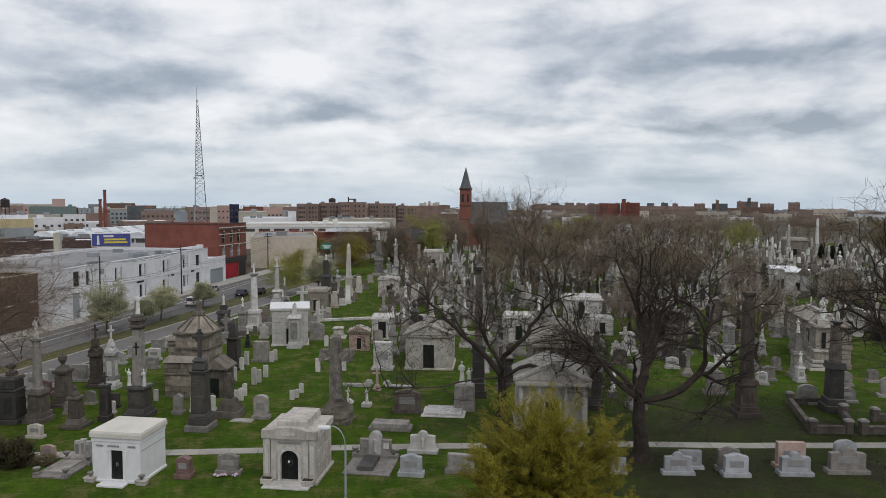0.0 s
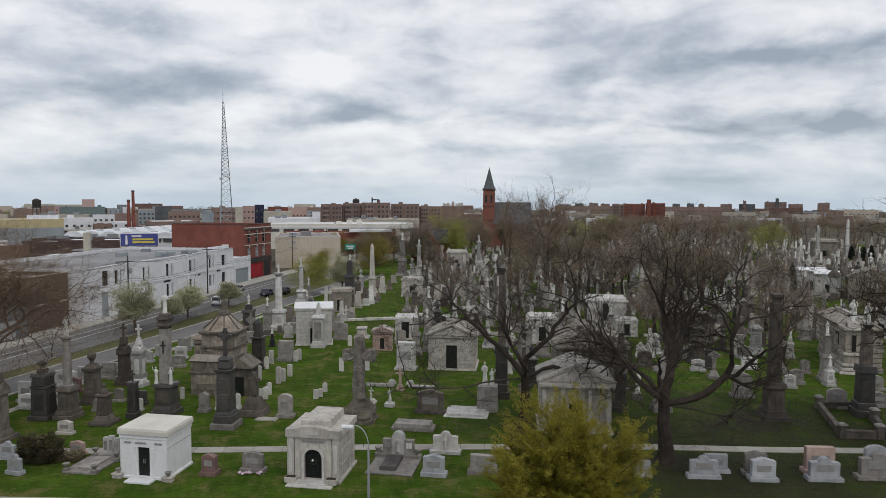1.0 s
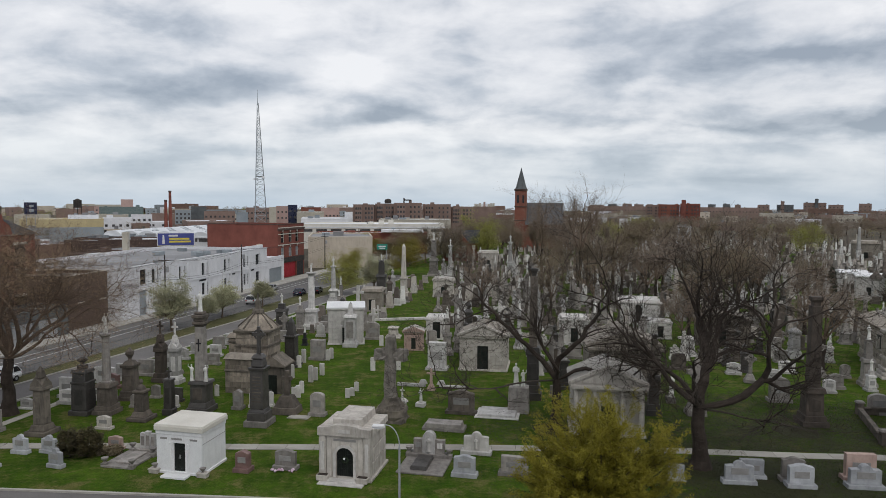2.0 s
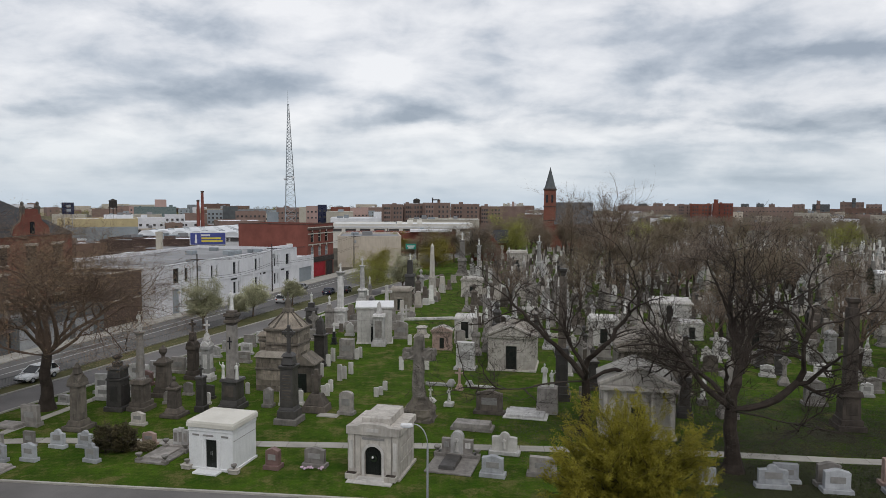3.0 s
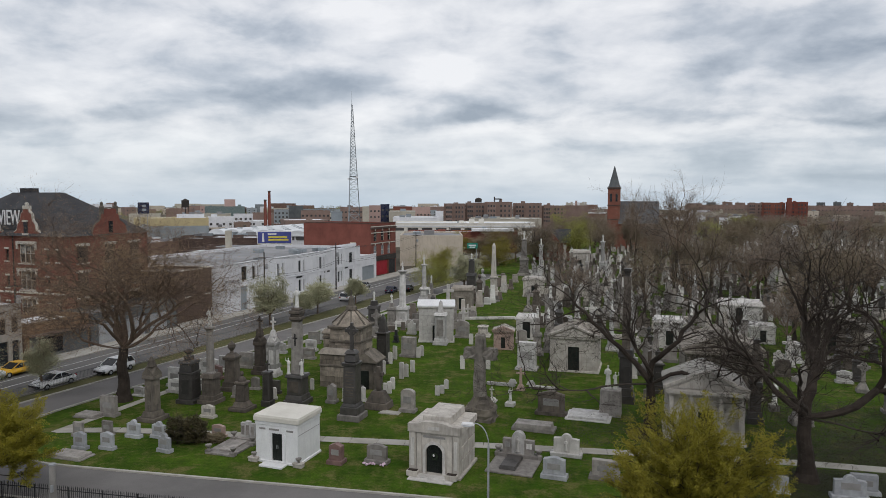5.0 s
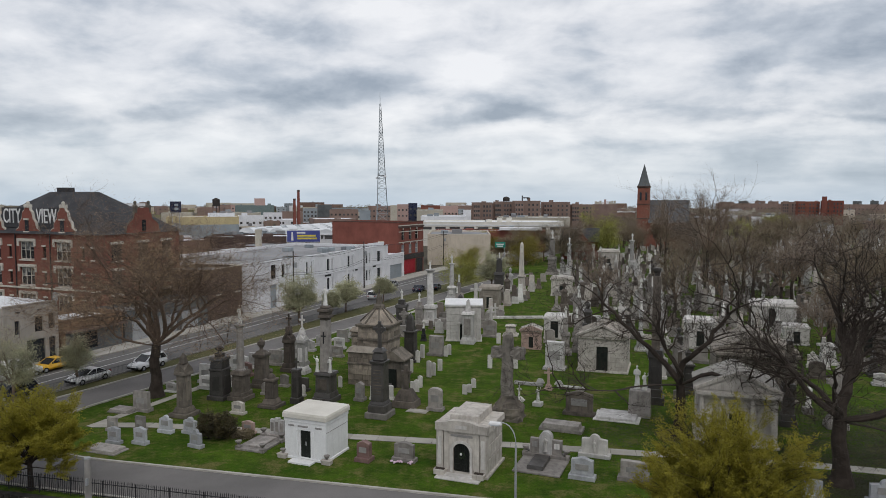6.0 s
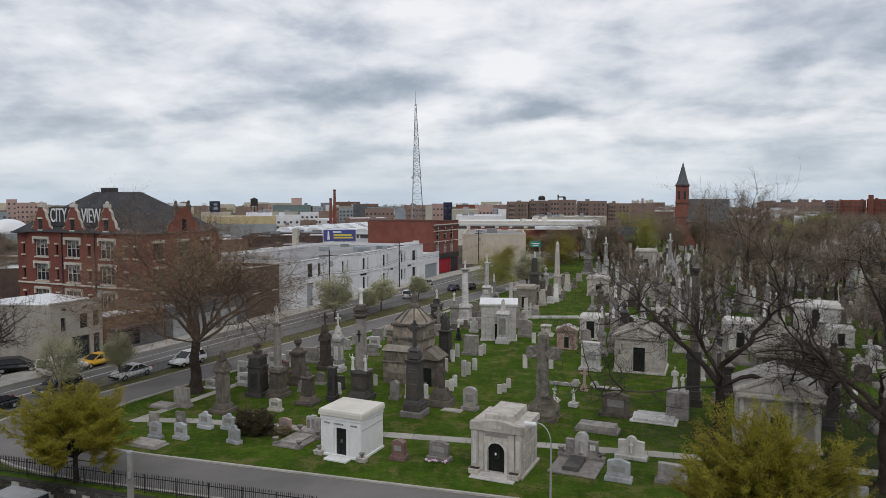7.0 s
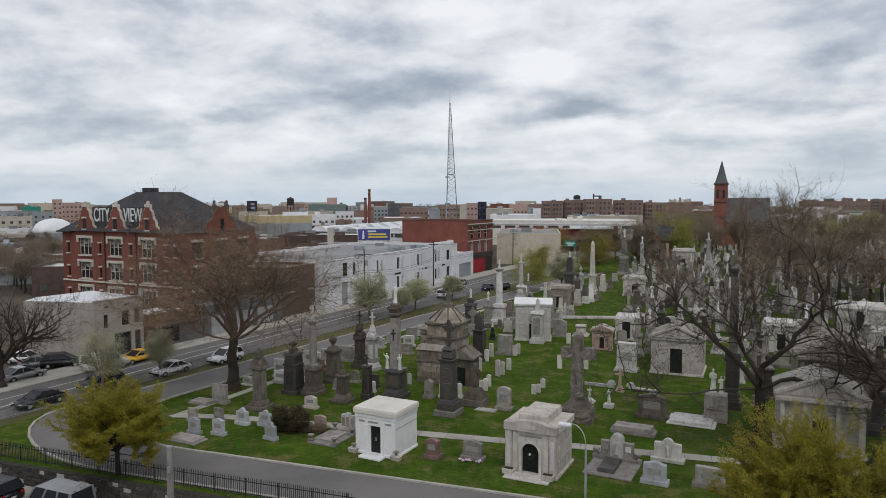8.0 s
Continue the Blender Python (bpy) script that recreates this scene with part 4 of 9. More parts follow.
# lattice radio mast
mast = tagged(new("radio_mast"), "tall slender red and grey lattice radio mast with guyed platforms", "mast")
mast.matrix_basis = pose(-111.2, 330, 0)
TOP = 70.5
for k in range(3):
    a = math.tau * k / 3 + 0.3
    ax, ay = math.cos(a), math.sin(a)
    part("mast_leg", rod(bm_new(), (ax * 4.2, ay * 4.2, 0), (ax * 0.35, ay * 0.35, TOP - 5), 0.22, 0.13, 5), grey_panel if k else slate_grey, mast)
z, rise, i = 1.0, 4.2, 0
while z < TOP - 8:
    r0, r1 = 4.2 + (0.35 - 4.2) * z / (TOP - 5), 4.2 + (0.35 - 4.2) * (z + rise) / (TOP - 5)
    bm = bm_new()
    for k in range(3):
        a, b = math.tau * k / 3 + 0.3, math.tau * (k + 1) / 3 + 0.3
        rod(bm, (math.cos(a) * r0, math.sin(a) * r0, z), (math.cos(b) * r1, math.sin(b) * r1, z + rise), 0.07, n=4)
        rod(bm, (math.cos(b) * r0, math.sin(b) * r0, z), (math.cos(a) * r1, math.sin(a) * r1, z + rise), 0.07, n=4)
        rod(bm, (math.cos(a) * r1, math.sin(a) * r1, z + rise), (math.cos(b) * r1, math.sin(b) * r1, z + rise), 0.07, n=4)
    part("lattice", bm, grey_panel, mast)
    z += rise
    rise = max(1.6, rise * 0.93)
part("antenna", rod(bm_new(), (0, 0, TOP - 6), (0, 0, TOP + 1.5), 0.16, 0.05), grey_panel, mast)
for zz, ww in ((31.0, 3.4), (14, 5)):
    part("platform", box(bm_new(), 0.4, 0, zz, ww, 1.2, 0.3), pole_dark, mast)
for dx, zz in ((2.2, 30.2), (-1.6, 29.5)):
    part("dish", lathe(bm_new(), [(0.2, zz), (0.8, zz + 0.2), (0.8, zz + 0.9), (0.1, zz + 1.1)], 8, dx, 0), white_ink, mast)

# church with a slate spire
church = tagged(new("church"), "red brick church with a grey slate spire and roof", "church")
church.matrix_basis = pose(11.4, 300, 0, 0, 0, -6)
part("tower_wall", box(bm_new(), 0, 0, 0, 5.2, 5.2, 24.6, 0.9, edge=0.1), brick_rust, church)
part("tower_cornice", box(bm_new(), 0, 0, 24.6, 5.3, 5.3, 0.7, edge=0.1), brick_dark, church)
part("spire", lathe(bm_new(), [(2.7, 25.3), (2.2, 26.4), (0.05, 34.2)], 8, turn=0.39), slate_grey, church)
for k in (-1.1, 1.1):
    part("belfry_opening", box(bm_new(), k, -2.4, 19.5, 0.8, 0.4, 3.2), window_glass, church)
for zz in (17.8, 12.0):
    part("string_course", box(bm_new(), 0, 0, zz, 5.3, 5.3, 0.3), brick_dark, church)
part("nave_wall", box(bm_new(), 9.8, 3, 0, 14.7, 12, 10.5), brick_rust, church)
nr = part("nave_roof", slab(bm_new(), [(-6.6, 10.5), (6.6, 10.5), (0, 19.6)], 0, 15.6), nave_slate, church)
nr.matrix_basis = pose(2.0, 3, 0, 0, 0, -90)
for i in range(4):
    part("nave_window", box(bm_new(), 4.6 + i * 3.3, -3.05, 4.5, 1.2, 0.12, 3.4), window_glass, church)

# billboard
bill = tagged(new("billboard"), "blue and yellow advertising billboard on steel posts", "billboard")
bill.matrix_basis = pose(-89.95, 195.25, 0, 0, 0, 20)
part("panel", box(bm_new(), 0, 0, 7.1, 10.0, 0.4, 3.75, edge=0.05), white_ink, bill)
face = part("poster", box(bm_new(), 0, -0.24, 7.3, 9.6, 0.06, 3.35), blue_panel, bill)
for z, w, mt, x in ((9.75, 2.5, white_ink, -0.7), (8.85, 5.4, yellow_ink, 0.9), (8.05, 5.8, yellow_ink, 1.1)):
    part("text_bar", box(bm_new(), x, -0.29, z, w, 0.04, 0.5), mt, face)
part("poster_shape", box(bm_new(), -3.3, -0.29, 7.7, 0.7, 0.05, 2.5, 0.6), white_ink, face)
part("frame_light", box(bm_new(), 0, -0.6, 6.85, 9.6, 0.3, 0.12), yellow_ink, bill)
for x in (-2.6, 3.0):
    part("post", rod(bm_new(), (x, 0.3, 0), (x, 0.3, 7.2), 0.28, n=8), iron, bill)
part("catwalk", box(bm_new(), 0, -0.5, 6.5, 10.0, 0.9, 0.12), iron, bill)

# chimneys, water tank
for x, y, h in ((-147.2, 309.8, 19.9), (-145.5, 310.6, 24.0)):
    c = tagged(new("chimney"), "tall old red brick factory chimney", "chimney", "factory chimneys")
    c.matrix_basis = pose(x, y, 0)
    part("shaft", lathe(bm_new(), [(1.0, 0), (0.58, h - 0.8), (0.58, h)], 10), brick_red, c)
    part("rim", lathe(bm_new(), [(0.68, h - 0.7), (0.72, h - 0.2), (0.6, h + 0.1)], 10), brick_dark, c)


def water_tank(x, y, z, s=1.0):
    t = tagged(new("water_tank"), "dark round rooftop water tank on legs", "water tank")
    t.matrix_basis = pose(x, y, 0)
    part("tank", lathe(bm_new(), [(2.9 * s, z), (3.0 * s, z + 5 * s), (2.8 * s, z + 5.2 * s), (0.2, z + 6.4 * s)], 14), pole_dark, t)
    for i in range(4):
        a = math.tau * i / 4 + 0.5
        part("leg", rod(bm_new(), (3.2 * s * math.cos(a), 3.2 * s * math.sin(a), 0), (2.4 * s * math.cos(a), 2.4 * s * math.sin(a), z), 0.22), pole_dark, t)
    part("stage", lathe(bm_new(), [(3.3 * s, z - 0.5), (3.3 * s, z)], 12), pole_dark, t)


water_tank(-311.8, 512.6, 14.0, 0.98)

win_me_cache = {}


def win_mesh(w, h):
    key = (w, h)
    if key not in win_me_cache:
        bm = box(bm_new(), 0, 0, 0, w, 0.16, h)
        me = bpy.data.meshes.new("window")
        bm.to_mesh(me)
        bm.free()
        me.materials.append(hazed_glass)
        win_me_cache[key] = me
    return win_me_cache[key]


def block(name, label, x, y, w, d, h, wall_mat, roof_mat=None, turn=0.0, floors=0, cols=0, ww=1.2, wh=1.5, extras=0, seed=0):
    """A plain town building: walls, flat roof behind a parapet, rows of windows on the side that faces the avenue's end."""
    b = tagged(new(name), label, "building")
    b.matrix_basis = pose(x, y, 0, 0, 0, turn)
    r = random.Random(seed)
    p = box(bm_new(), 0, d / 2, 0, w, d, h)
    part("roof", box(bm_new(), 0, d / 2, h + 0.004, w - 0.7, d - 0.7, 0.08), roof_mat or grey_roof, b)
    for px, py, sx, sy in ((0, 0.15, w + 0.1, 0.4), (0, d - 0.15, w + 0.1, 0.4), (-w / 2 + 0.15, d / 2, 0.4, d - 0.5), (w / 2 - 0.15, d / 2, 0.4, d - 0.5)):
        box(p, px, py, h - 0.02, sx, sy, 0.5)
    part("wall", p, wall_mat, b)
    for k in range(extras):
        part("roof_hut", box(bm_new(), r.uniform(-0.4, 0.4) * w, d * r.uniform(0.3, 0.7), h + 0.08, r.uniform(1.4, 3.4), r.uniform(1.4, 3.4), r.uniform(0.6, 2.0)), r.choice((wall_mat, grey_panel, grey_roof)), b)
    for f in range(floors):
        for c in range(cols):
            if name != "town_building":
                link("window", win_mesh(ww, wh), b, m=pose(-w / 2 + w * (c + 0.5) / cols, -0.04, 1.0 + (h - 1.0) * f / floors, 0, 0, 0))
    if name == "town_building" and floors:
        bm = bm_new()
        for f in range(floors):
            for c in range(cols):
                box(bm, -w / 2 + w * (c + 0.5) / cols, -0.04, 1.0 + (h - 1.0) * f / floors, ww, 0.16, wh)
        tagged(part("window", bm, hazed_glass, b), kind="stuff")
    return b


def apartments(label, x, y, w, d, h, turn, wall_mat, floors, seed, bay=7.5):
    """A brick apartment block: a main body with shallow projecting bays, stepped parapets, window rows and roof huts."""
    b = tagged(new("apartment_building"), label, "building")
    b.matrix_basis = pose(x, y, 0, 0, 0, turn)
    r = random.Random(seed)
    body = box(bm_new(), 0, d / 2, 0, w, d, h)
    box(body, 0, 0.2, h, w + 0.1, 0.45, 0.5)
    part("wall", body, wall_mat, b)
    part("roof", box(bm_new(), 0, d / 2 + 0.3, h + 0.005, w - 0.6, d - 1.0, 0.08), grey_roof, b)
    n = max(1, round(w / bay))
    step = w / n
    for k in range(n):
        cx, out = -w / 2 + step * (k + 0.5), 0.0
        if k % 2 == 0 and n > 1:
            out = 1.4
            part("bay", box(bm_new(), cx, -0.7, 0, step * 0.62, 1.4, h + r.choice((0.0, 0.6, 1.0))), wall_mat, b)
        for f in range(floors):
            for dx in (-0.2, 0.0, 0.2) if out else (-0.3, -0.02, 0.28):
                z = h - 2.6 - f * (h - 1.5) / floors
                if z > 5.5:
                    link("window", far_win, b, m=pose(cx + dx * step, -out - 0.02, z))
    for k in range(max(1, int(w / 12))):
        part("roof_hut", box(bm_new(), r.uniform(-0.4, 0.4) * w, d * 0.5, h + 0.085, r.uniform(1.6, 3.0), 2.4, r.uniform(0.9, 2.2)), wall_mat, b)
    return b


far_win = bpy.data.meshes.new("window")
bm = box(bm_new(), 0, 0, 0, 1.0, 0.12, 1.35)
bm.to_mesh(far_win)
bm.free()
far_win.materials.append(hazed_glass)

# brown apartment blocks along the horizon
for label, x, y, w, d, h, turn, mt, floors, seed in (
        ("brown brick apartment block with projecting bays", -76.2, 413.0, 12.3, 16, 17.3, 8, far_brick, 6, 1),
        ("brown brick apartment block with a recessed middle", -64.9, 420.5, 11.6, 16, 17.8, 8, far_brick, 6, 2),
        ("long brown brick apartment block with window rows", -50.5, 416.9, 16.4, 18, 18.3, 6, far_brick, 6, 3),
        ("brown brick apartment block behind the depot", -35.7, 443.5, 17.8, 16, 17.5, 4, far_brick, 6, 4),
        ("lower brown brick apartment block behind trees", -20.2, 449.5, 14.3, 16, 16.0, 2, far_brick, 6, 5),
        ("brown brick flats on the skyline", 138.6, 626.0, 14.6, 16, 17.0, -12, far_brick, 6, 6),
        ("reddish brick flats on the skyline", 145.7, 603.5, 16.8, 16, 17.5, -13, brick_rust, 6, 7),
        ("bright red brick apartment block on the skyline", 160.4, 594.2, 15.6, 16, 18.2, -15, brick_red, 6, 8)):
    apartments(label, x, y, w, d, h, turn, mt, floors, seed)
block("stair_tower", "red brick stair tower of an apartment block", 154.0, 590.0, 3.4, 3.4, 21.3, brick_red, None, -15)
rooftank = tagged(new("water_tank"), "dark round water tank on an apartment roof", "water tank")
rooftank.matrix_basis = pose(-63.5, 424, 18.4)
part("tank", lathe(bm_new(), [(2.0, 0.0), (2.1, 1.8), (1.6, 2.4), (0.1, 2.9)], 12), pole_dark, rooftank)
aerial = tagged(new("roof_aerial"), "dark aerial frame on an apartment roof", "aerial")
aerial.matrix_basis = pose(-52.6, 424, 18.4)
part("pole", box(bm_new(), -1.2, 0, 0, 0.7, 0.7, 3.4), pole_dark, aerial)
part("crossbar", box(bm_new(), 0.8, 0, 1.7, 4.4, 0.5, 0.7), pole_dark, aerial)
graf = tagged(new("painted_penthouse"), "pale roof structure with pink painted patches", "building")
graf.matrix_basis = pose(-6.8, 519.9, 0)
part("wall", box(bm_new(), 0, 5, 0, 17, 10, 16.0), far_brick, graf)
rr = random.Random(3)
for k in range(9):
    part("painted_panel", box(bm_new(), -6.6 + k * 1.65, 0.6, 16.0, 1.5, 0.3, rr.uniform(1.6, 3.6)), rr.choice((white_paint, pink_wall, cream)), graf)

# skyline to the east: small blocks and long terraces on the ridge
for i, (x, y, w, h, turn) in enumerate(((379.3, 1191.1, 10.9, 16.3, -17.7), (395.6, 1185.8, 9.0, 15.4, -18.5), (442.0, 1201.2, 18.0, 15.5, -20.2), (460.9, 1161.9, 24.2, 15.8, -21.6), (456.1, 1160.0, 5.2, 21.4, -21.5), (499.3, 1145.9, 31.9, 19.3, -23.6), (500.7, 1143.2, 5.0, 25.2, -23.7), (546.6, 1179.5, 21.4, 16.1, -24.9), (627.9, 1251.3, 18.8, 18.1, -26.7), (194.3, 1184.2, 14.0, 15.5, -9.3), (217.6, 1180.1, 14.8, 16.1, -10.4), (235.7, 1176.6, 14.7, 15.2, -11.3), (357.9, 1197.6, 11.9, 15.7, -16.6), (177.4, 1237.3, 22.4, 13.7, -8.2))):
    block("apartment_building", "distant brick block rising above the ridge", x, y, w, 12, h, far_brick if i % 3 else slate_grey, None, turn, 3, max(2, int(w / 5)), 1.8, 1.6, 1, 400 + i)
for i, (x, y, w, h, turn, wm, rm) in enumerate(((369.5, 820.5, 34.7, 12.8, -24.2, brick_brown, white_roof), (302.6, 631.1, 22.8, 8.6, -25.6, cream, white_roof), (435.8, 787.3, 33.1, 11.6, -29.0, tan_wall, white_roof), (305.7, 951.5, 72.3, 12.6, -17.8, far_brick, grey_roof), (167.3, 985.2, 77.4, 13.2, -9.6, far_brick, grey_roof), (240, 560, 18, 7.0, -22, white_paint, white_roof), (330, 560, 20, 7.6, -30, cream, white_roof), (270, 700, 30, 9.2, -20, cream, grey_roof), (390, 640, 24, 8.2, -31, white_paint, white_roof), (200, 720, 26, 9.4, -15, tan_wall, white_roof))):
    block("terrace", "long low terrace of houses between far trees", x, y, w, 14, h, wm, rm, turn, 2, max(3, int(w / 4)), 1.4, 1.3, 3, 430 + i)
for x, y, w, h, turn, seed in ((56.5, 476.6, 15.1, 8.1, -6.7, 8), (101.1, 510.0, 24.0, 7.4, -11.2, 9), (98, 505, 7, 8.8, -11.2, 10), (84.5, 322, 6.5, 8.9, -14, 11)):
    block("white_house_block", "white-painted low houses among bare trees", x, y, w, 10, h, white_paint, white_roof, turn, 2, max(2, int(w / 3)), 1.0, 1.2, 3, seed)

# sheds and depots behind the avenue
block("warehouse", "low tan stucco warehouse with a flat roof", -45.8, 209.9, 19.1, 26, 8.9, tan_wall, grey_roof, 12, 0, 0, extras=2, seed=11)
depot = block("warehouse", "long cream depot with strips of dark windows", -50.5, 294.3, 60.5, 26, 9.9, depot_cream, white_roof, 9.6, 0, 0, extras=4, seed=12)
for k in range(10):
    link("window", win_mesh(4.4, 1.1), depot, m=pose(-27.2 + k * 6.0, -0.03, 7.1))
part("fascia", box(bm_new(), 0, -0.12, 8.7, 60.7, 0.2, 0.5), white_roof, depot)
block("warehouse", "white upper depot building with a bright roof", -77.3, 320.7, 21.3, 24, 11.4, white_paint, white_roof, 13, 0, 0, extras=2, seed=14)
block("warehouse", "white upper depot wing with rooftop plant", -36.7, 330, 33.6, 20, 10.9, cream, white_roof, 6, 0, 0, extras=8, seed=16)
red_shed = block("warehouse", "dark red low depot with a white canopy", -46.0, 266.3, 42.0, 12, 7.6, brick_red, white_roof, 9, 0, 0, extras=3, seed=13)
part("canopy", box(bm_new(), 11.5, -0.5, 8.2, 16.0, 3.0, 1.1, edge=0.1), white_paint, red_shed)
block("stair_tower", "small white roof house", -70.7, 342.8, 3.8, 4, 14.0, white_paint, None, 12)
block("warehouse", "low light-roofed depot behind the red brick building", -108.8, 415.9, 16, 30, 12.5, cream, white_roof, 14, 0, 0, extras=2, seed=17)
# yards, offices and flats over the roofs
for i, (nm, label, x, y, w, d, h, turn, wm, rm, fl, co) in enumerate((
        ("office_building", "green glass office block with pale frames", -304.8, 562.5, 33.2, 20, 13.2, 28, green_glass, None, 0, 0),
        ("office_building", "pink penthouse of an office block", -308.2, 578.0, 9.3, 9, 19.3, 28, pink_wall, None, 0, 0),
        ("office_building", "pinkish end wall of an office block", -320.4, 553.0, 3.6, 12, 13.4, 30, pink_wall, None, 4, 1),
        ("yard_building", "white low yard building with a bright roof", -202.1, 368.1, 14.0, 12, 9.6, 28, white_paint, white_roof, 2, 4),
        ("yard_building", "white yard building with red roof edge", -204.9, 400.6, 11.3, 12, 10.6, 27, white_paint, brick_red, 3, 4),
        ("office_building", "pale grey office block with window bands", -213.2, 474.3, 10.3, 12, 12.2, 24, grey_panel, None, 4, 4),
        ("office_building", "blue-grey glass office block", -211.6, 496.8, 10.5, 12, 14.5, 23, slate_grey, None, 0, 0),
        ("office_building", "brown brick office block", -183.6, 465.0, 19.9, 14, 11.6, 21, far_brick, None, 3, 7),
        ("office_building", "brown brick factory block", -228.2, 467.2, 7.3, 10, 10.0, 26, far_brick, None, 0, 0),
        ("plant_building", "grey plant building beside the mast", -117.3, 324.4, 5.3, 8, 13.7, 20, grey_panel, None, 0, 0),
        ("office_building", "pinkish brown flats behind the mast", -179.5, 530.4, 17.5, 12, 13.6, 19, far_brick, None, 3, 6),
        ("office_building", "pinkish flats behind the mast", -162.3, 536.0, 8.9, 12, 14.8, 17, pink_wall, None, 3, 3),
        ("plant_building", "pale concrete plant tower", -126.8, 400.4, 3.9, 4, 15.5, 17, cream, None, 0, 0),
        ("office_building", "dark blue glass block above the roofs", -124.3, 432.5, 5.6, 8, 16.6, 16, car_navy, None, 4, 2),
        ("office_building", "dark red brick flats", -131.2, 503.1, 13.9, 12, 14.4, 15, brick_rust, None, 2, 5),
        ("office_building", "pale flats with a light roof", -127.1, 545.4, 14.3, 12, 13.6, 13, pink_wall, white_roof, 2, 5),
        ("warehouse", "yellow-cream corrugated metal yard shed", -202.8, 320.9, 35.0, 24, 10.2, 32, yellow_shed, white_roof, 0, 0),
        ("warehouse", "grey lower wall of a yard shed", -196.0, 310.0, 34.0, 8, 6.4, 32, grey_panel, grey_roof, 0, 0),
        ("yard_building", "white low block behind the yellow shed", -205.7, 343.0, 13.7, 10, 11.6, 31, white_paint, white_roof, 0, 0),
        ("office_building", "pink tower end of a banded apartment block", -458.5, 417.3, 6.9, 8, 18.6, 47, pink_wall, None, 5, 2),
        ("office_building", "long pink and white banded apartment block", -464.4, 440.3, 21.0, 12, 15.9, 46, pink_wall, None, 4, 7),
        ("office_building", "green-clad block above the town", -591.4, 508.6, 15.8, 12, 11.4, 49, green_panel, None, 0, 0),
        ("office_building", "cream flats in the town", -322.9, 268.5, 14.5, 16, 10.4, 50, cream, None, 3, 4),
        ("office_building", "grey office block in the town", -390.0, 343.9, 12.0, 14, 10.7, 48, grey_panel, None, 3, 3),
        ("office_building", "pale grey office block in the town", -540.1, 445.3, 40.0, 14, 8.6, 50, grey_panel, None, 2, 8),
        ("yard_building", "low brown brick workshop with a white roof", -124.5, 112, 9, 14, 5.6, 30, brick_dark, white_roof, 1, 2),
        ("yard_building", "low cream yard building beside the hall", -138, 130, 16, 14, 4.5, 30, cream, white_roof, 1, 4),
        ("warehouse", "long dark brick workshop with flat grey roofs", -92, 190, 46, 20, 5.4, -4, brick_dark, grey_roof, 0, 0),
        ("warehouse", "low white-roofed workshop behind the avenue", -90, 166, 30, 16, 6.2, -6, brick_dark, white_roof, 0, 0),
        ("warehouse", "low white-roofed workshop among dark yards", -112, 214, 22, 14, 7.2, 10, brick_dark, white_roof, 0, 0),
        ("stair_tower", "plain beige stair tower on a workshop", -94.7, 176.2, 1.5, 2.4, 11.2, 20, cream, None, 0, 0))):
    block(nm, label, x, y, w, d, h, wm, rm, turn, fl, co, 1.3, 1.3, 2 if w > 12 and nm != "stair_tower" else 0, 15 + i)

# long factory shed under white barrel vaults, its end walls towards the avenue
shed = tagged(new("arched_shed"), "long factory shed with white barrel roofs over a strip of windows", "factory")
shed.matrix_basis = pose(-148.4, 260.7, 0, 0, 0, -9)
part("wall", box(bm_new(), 22.5, 35, 0, 45, 70, 6.4), white_paint, shed)
for i in range(9):
    link("window", win_mesh(4.2, 1.3), shed, m=pose(2.6 + i * 5.0, -0.05, 4.6))
part("eaves", box(bm_new(), 22.5, -0.3, 6.2, 45.4, 0.8, 0.3), white_roof, shed)
for i in range(6):
    k = 3.75
    bm = slab(bm_new(), [(-k, 0)] + [(-k * math.cos(radians(a)), 1.9 * math.sin(radians(a))) for a in range(15, 180, 15)] + [(k, 0)], -0.2, 70)
    o = part("barrel_roof", bm, white_roof, shed)
    o.matrix_basis = pose(k + i * 7.5, 0, 6.4)
    for j in range(7):
        part("roof_rib", box(bm_new(), 0, 5 + j * 10, 1.82, 2.6, 0.7, 0.2, 0.9), grey_panel, o)
dome = tagged(new("sports_dome"), "white air-supported dome roof", "dome")
dome.matrix_basis = pose(-276.4, 249, 0)
part("dome_roof", lathe(bm_new(), [(8.7, 4.4), (8.5, 5.8), (7.7, 7.5), (6.1, 9.2), (3.8, 10.3), (1.3, 10.8), (0.1, 10.9)], 24), white_roof, dome, smooth=True)
part("dome_wall", lathe(bm_new(), [(9.1, 0), (9.1, 4.4)], 24), grey_panel, dome)

# scattered low town roofs, one object each
rng = random.Random(21)
kinds = [(white_paint, white_roof), (far_brick, grey_roof), (far_brick, white_roof), (tan_wall, grey_roof), (cream, white_roof), (grey_panel, grey_roof), (brick_brown, white_roof)]
for i in range(210):
    d = rng.uniform(360, 1400)
    az = radians(rng.uniform(-58, 34))
    x, y = d * math.sin(az), d * math.cos(az)
    if -330 < x < -240 and y < 330:
        continue
    if (y < 330 and x > -200) or y < 190 or (-90 < x < 420 and y < 500) or (x > -130 and y < 480):
        continue
    wl_, rf = rng.choice(kinds)
    w = rng.uniform(10, 22 + d / 60)
    block("town_building", "low flat-roofed town building in the distance", x, y, w, rng.uniform(12, 30), rng.uniform(3.5, (4.5 if x > 0 else 7.5) + d / (300 if x > 0 else 260)), wl_, rf, math.degrees(-az) + rng.uniform(-12, 12), rng.choice((0, 2)), max(2, int(w / 5)), 1.6, 1.4, rng.choice((0, 1, 2)), i)
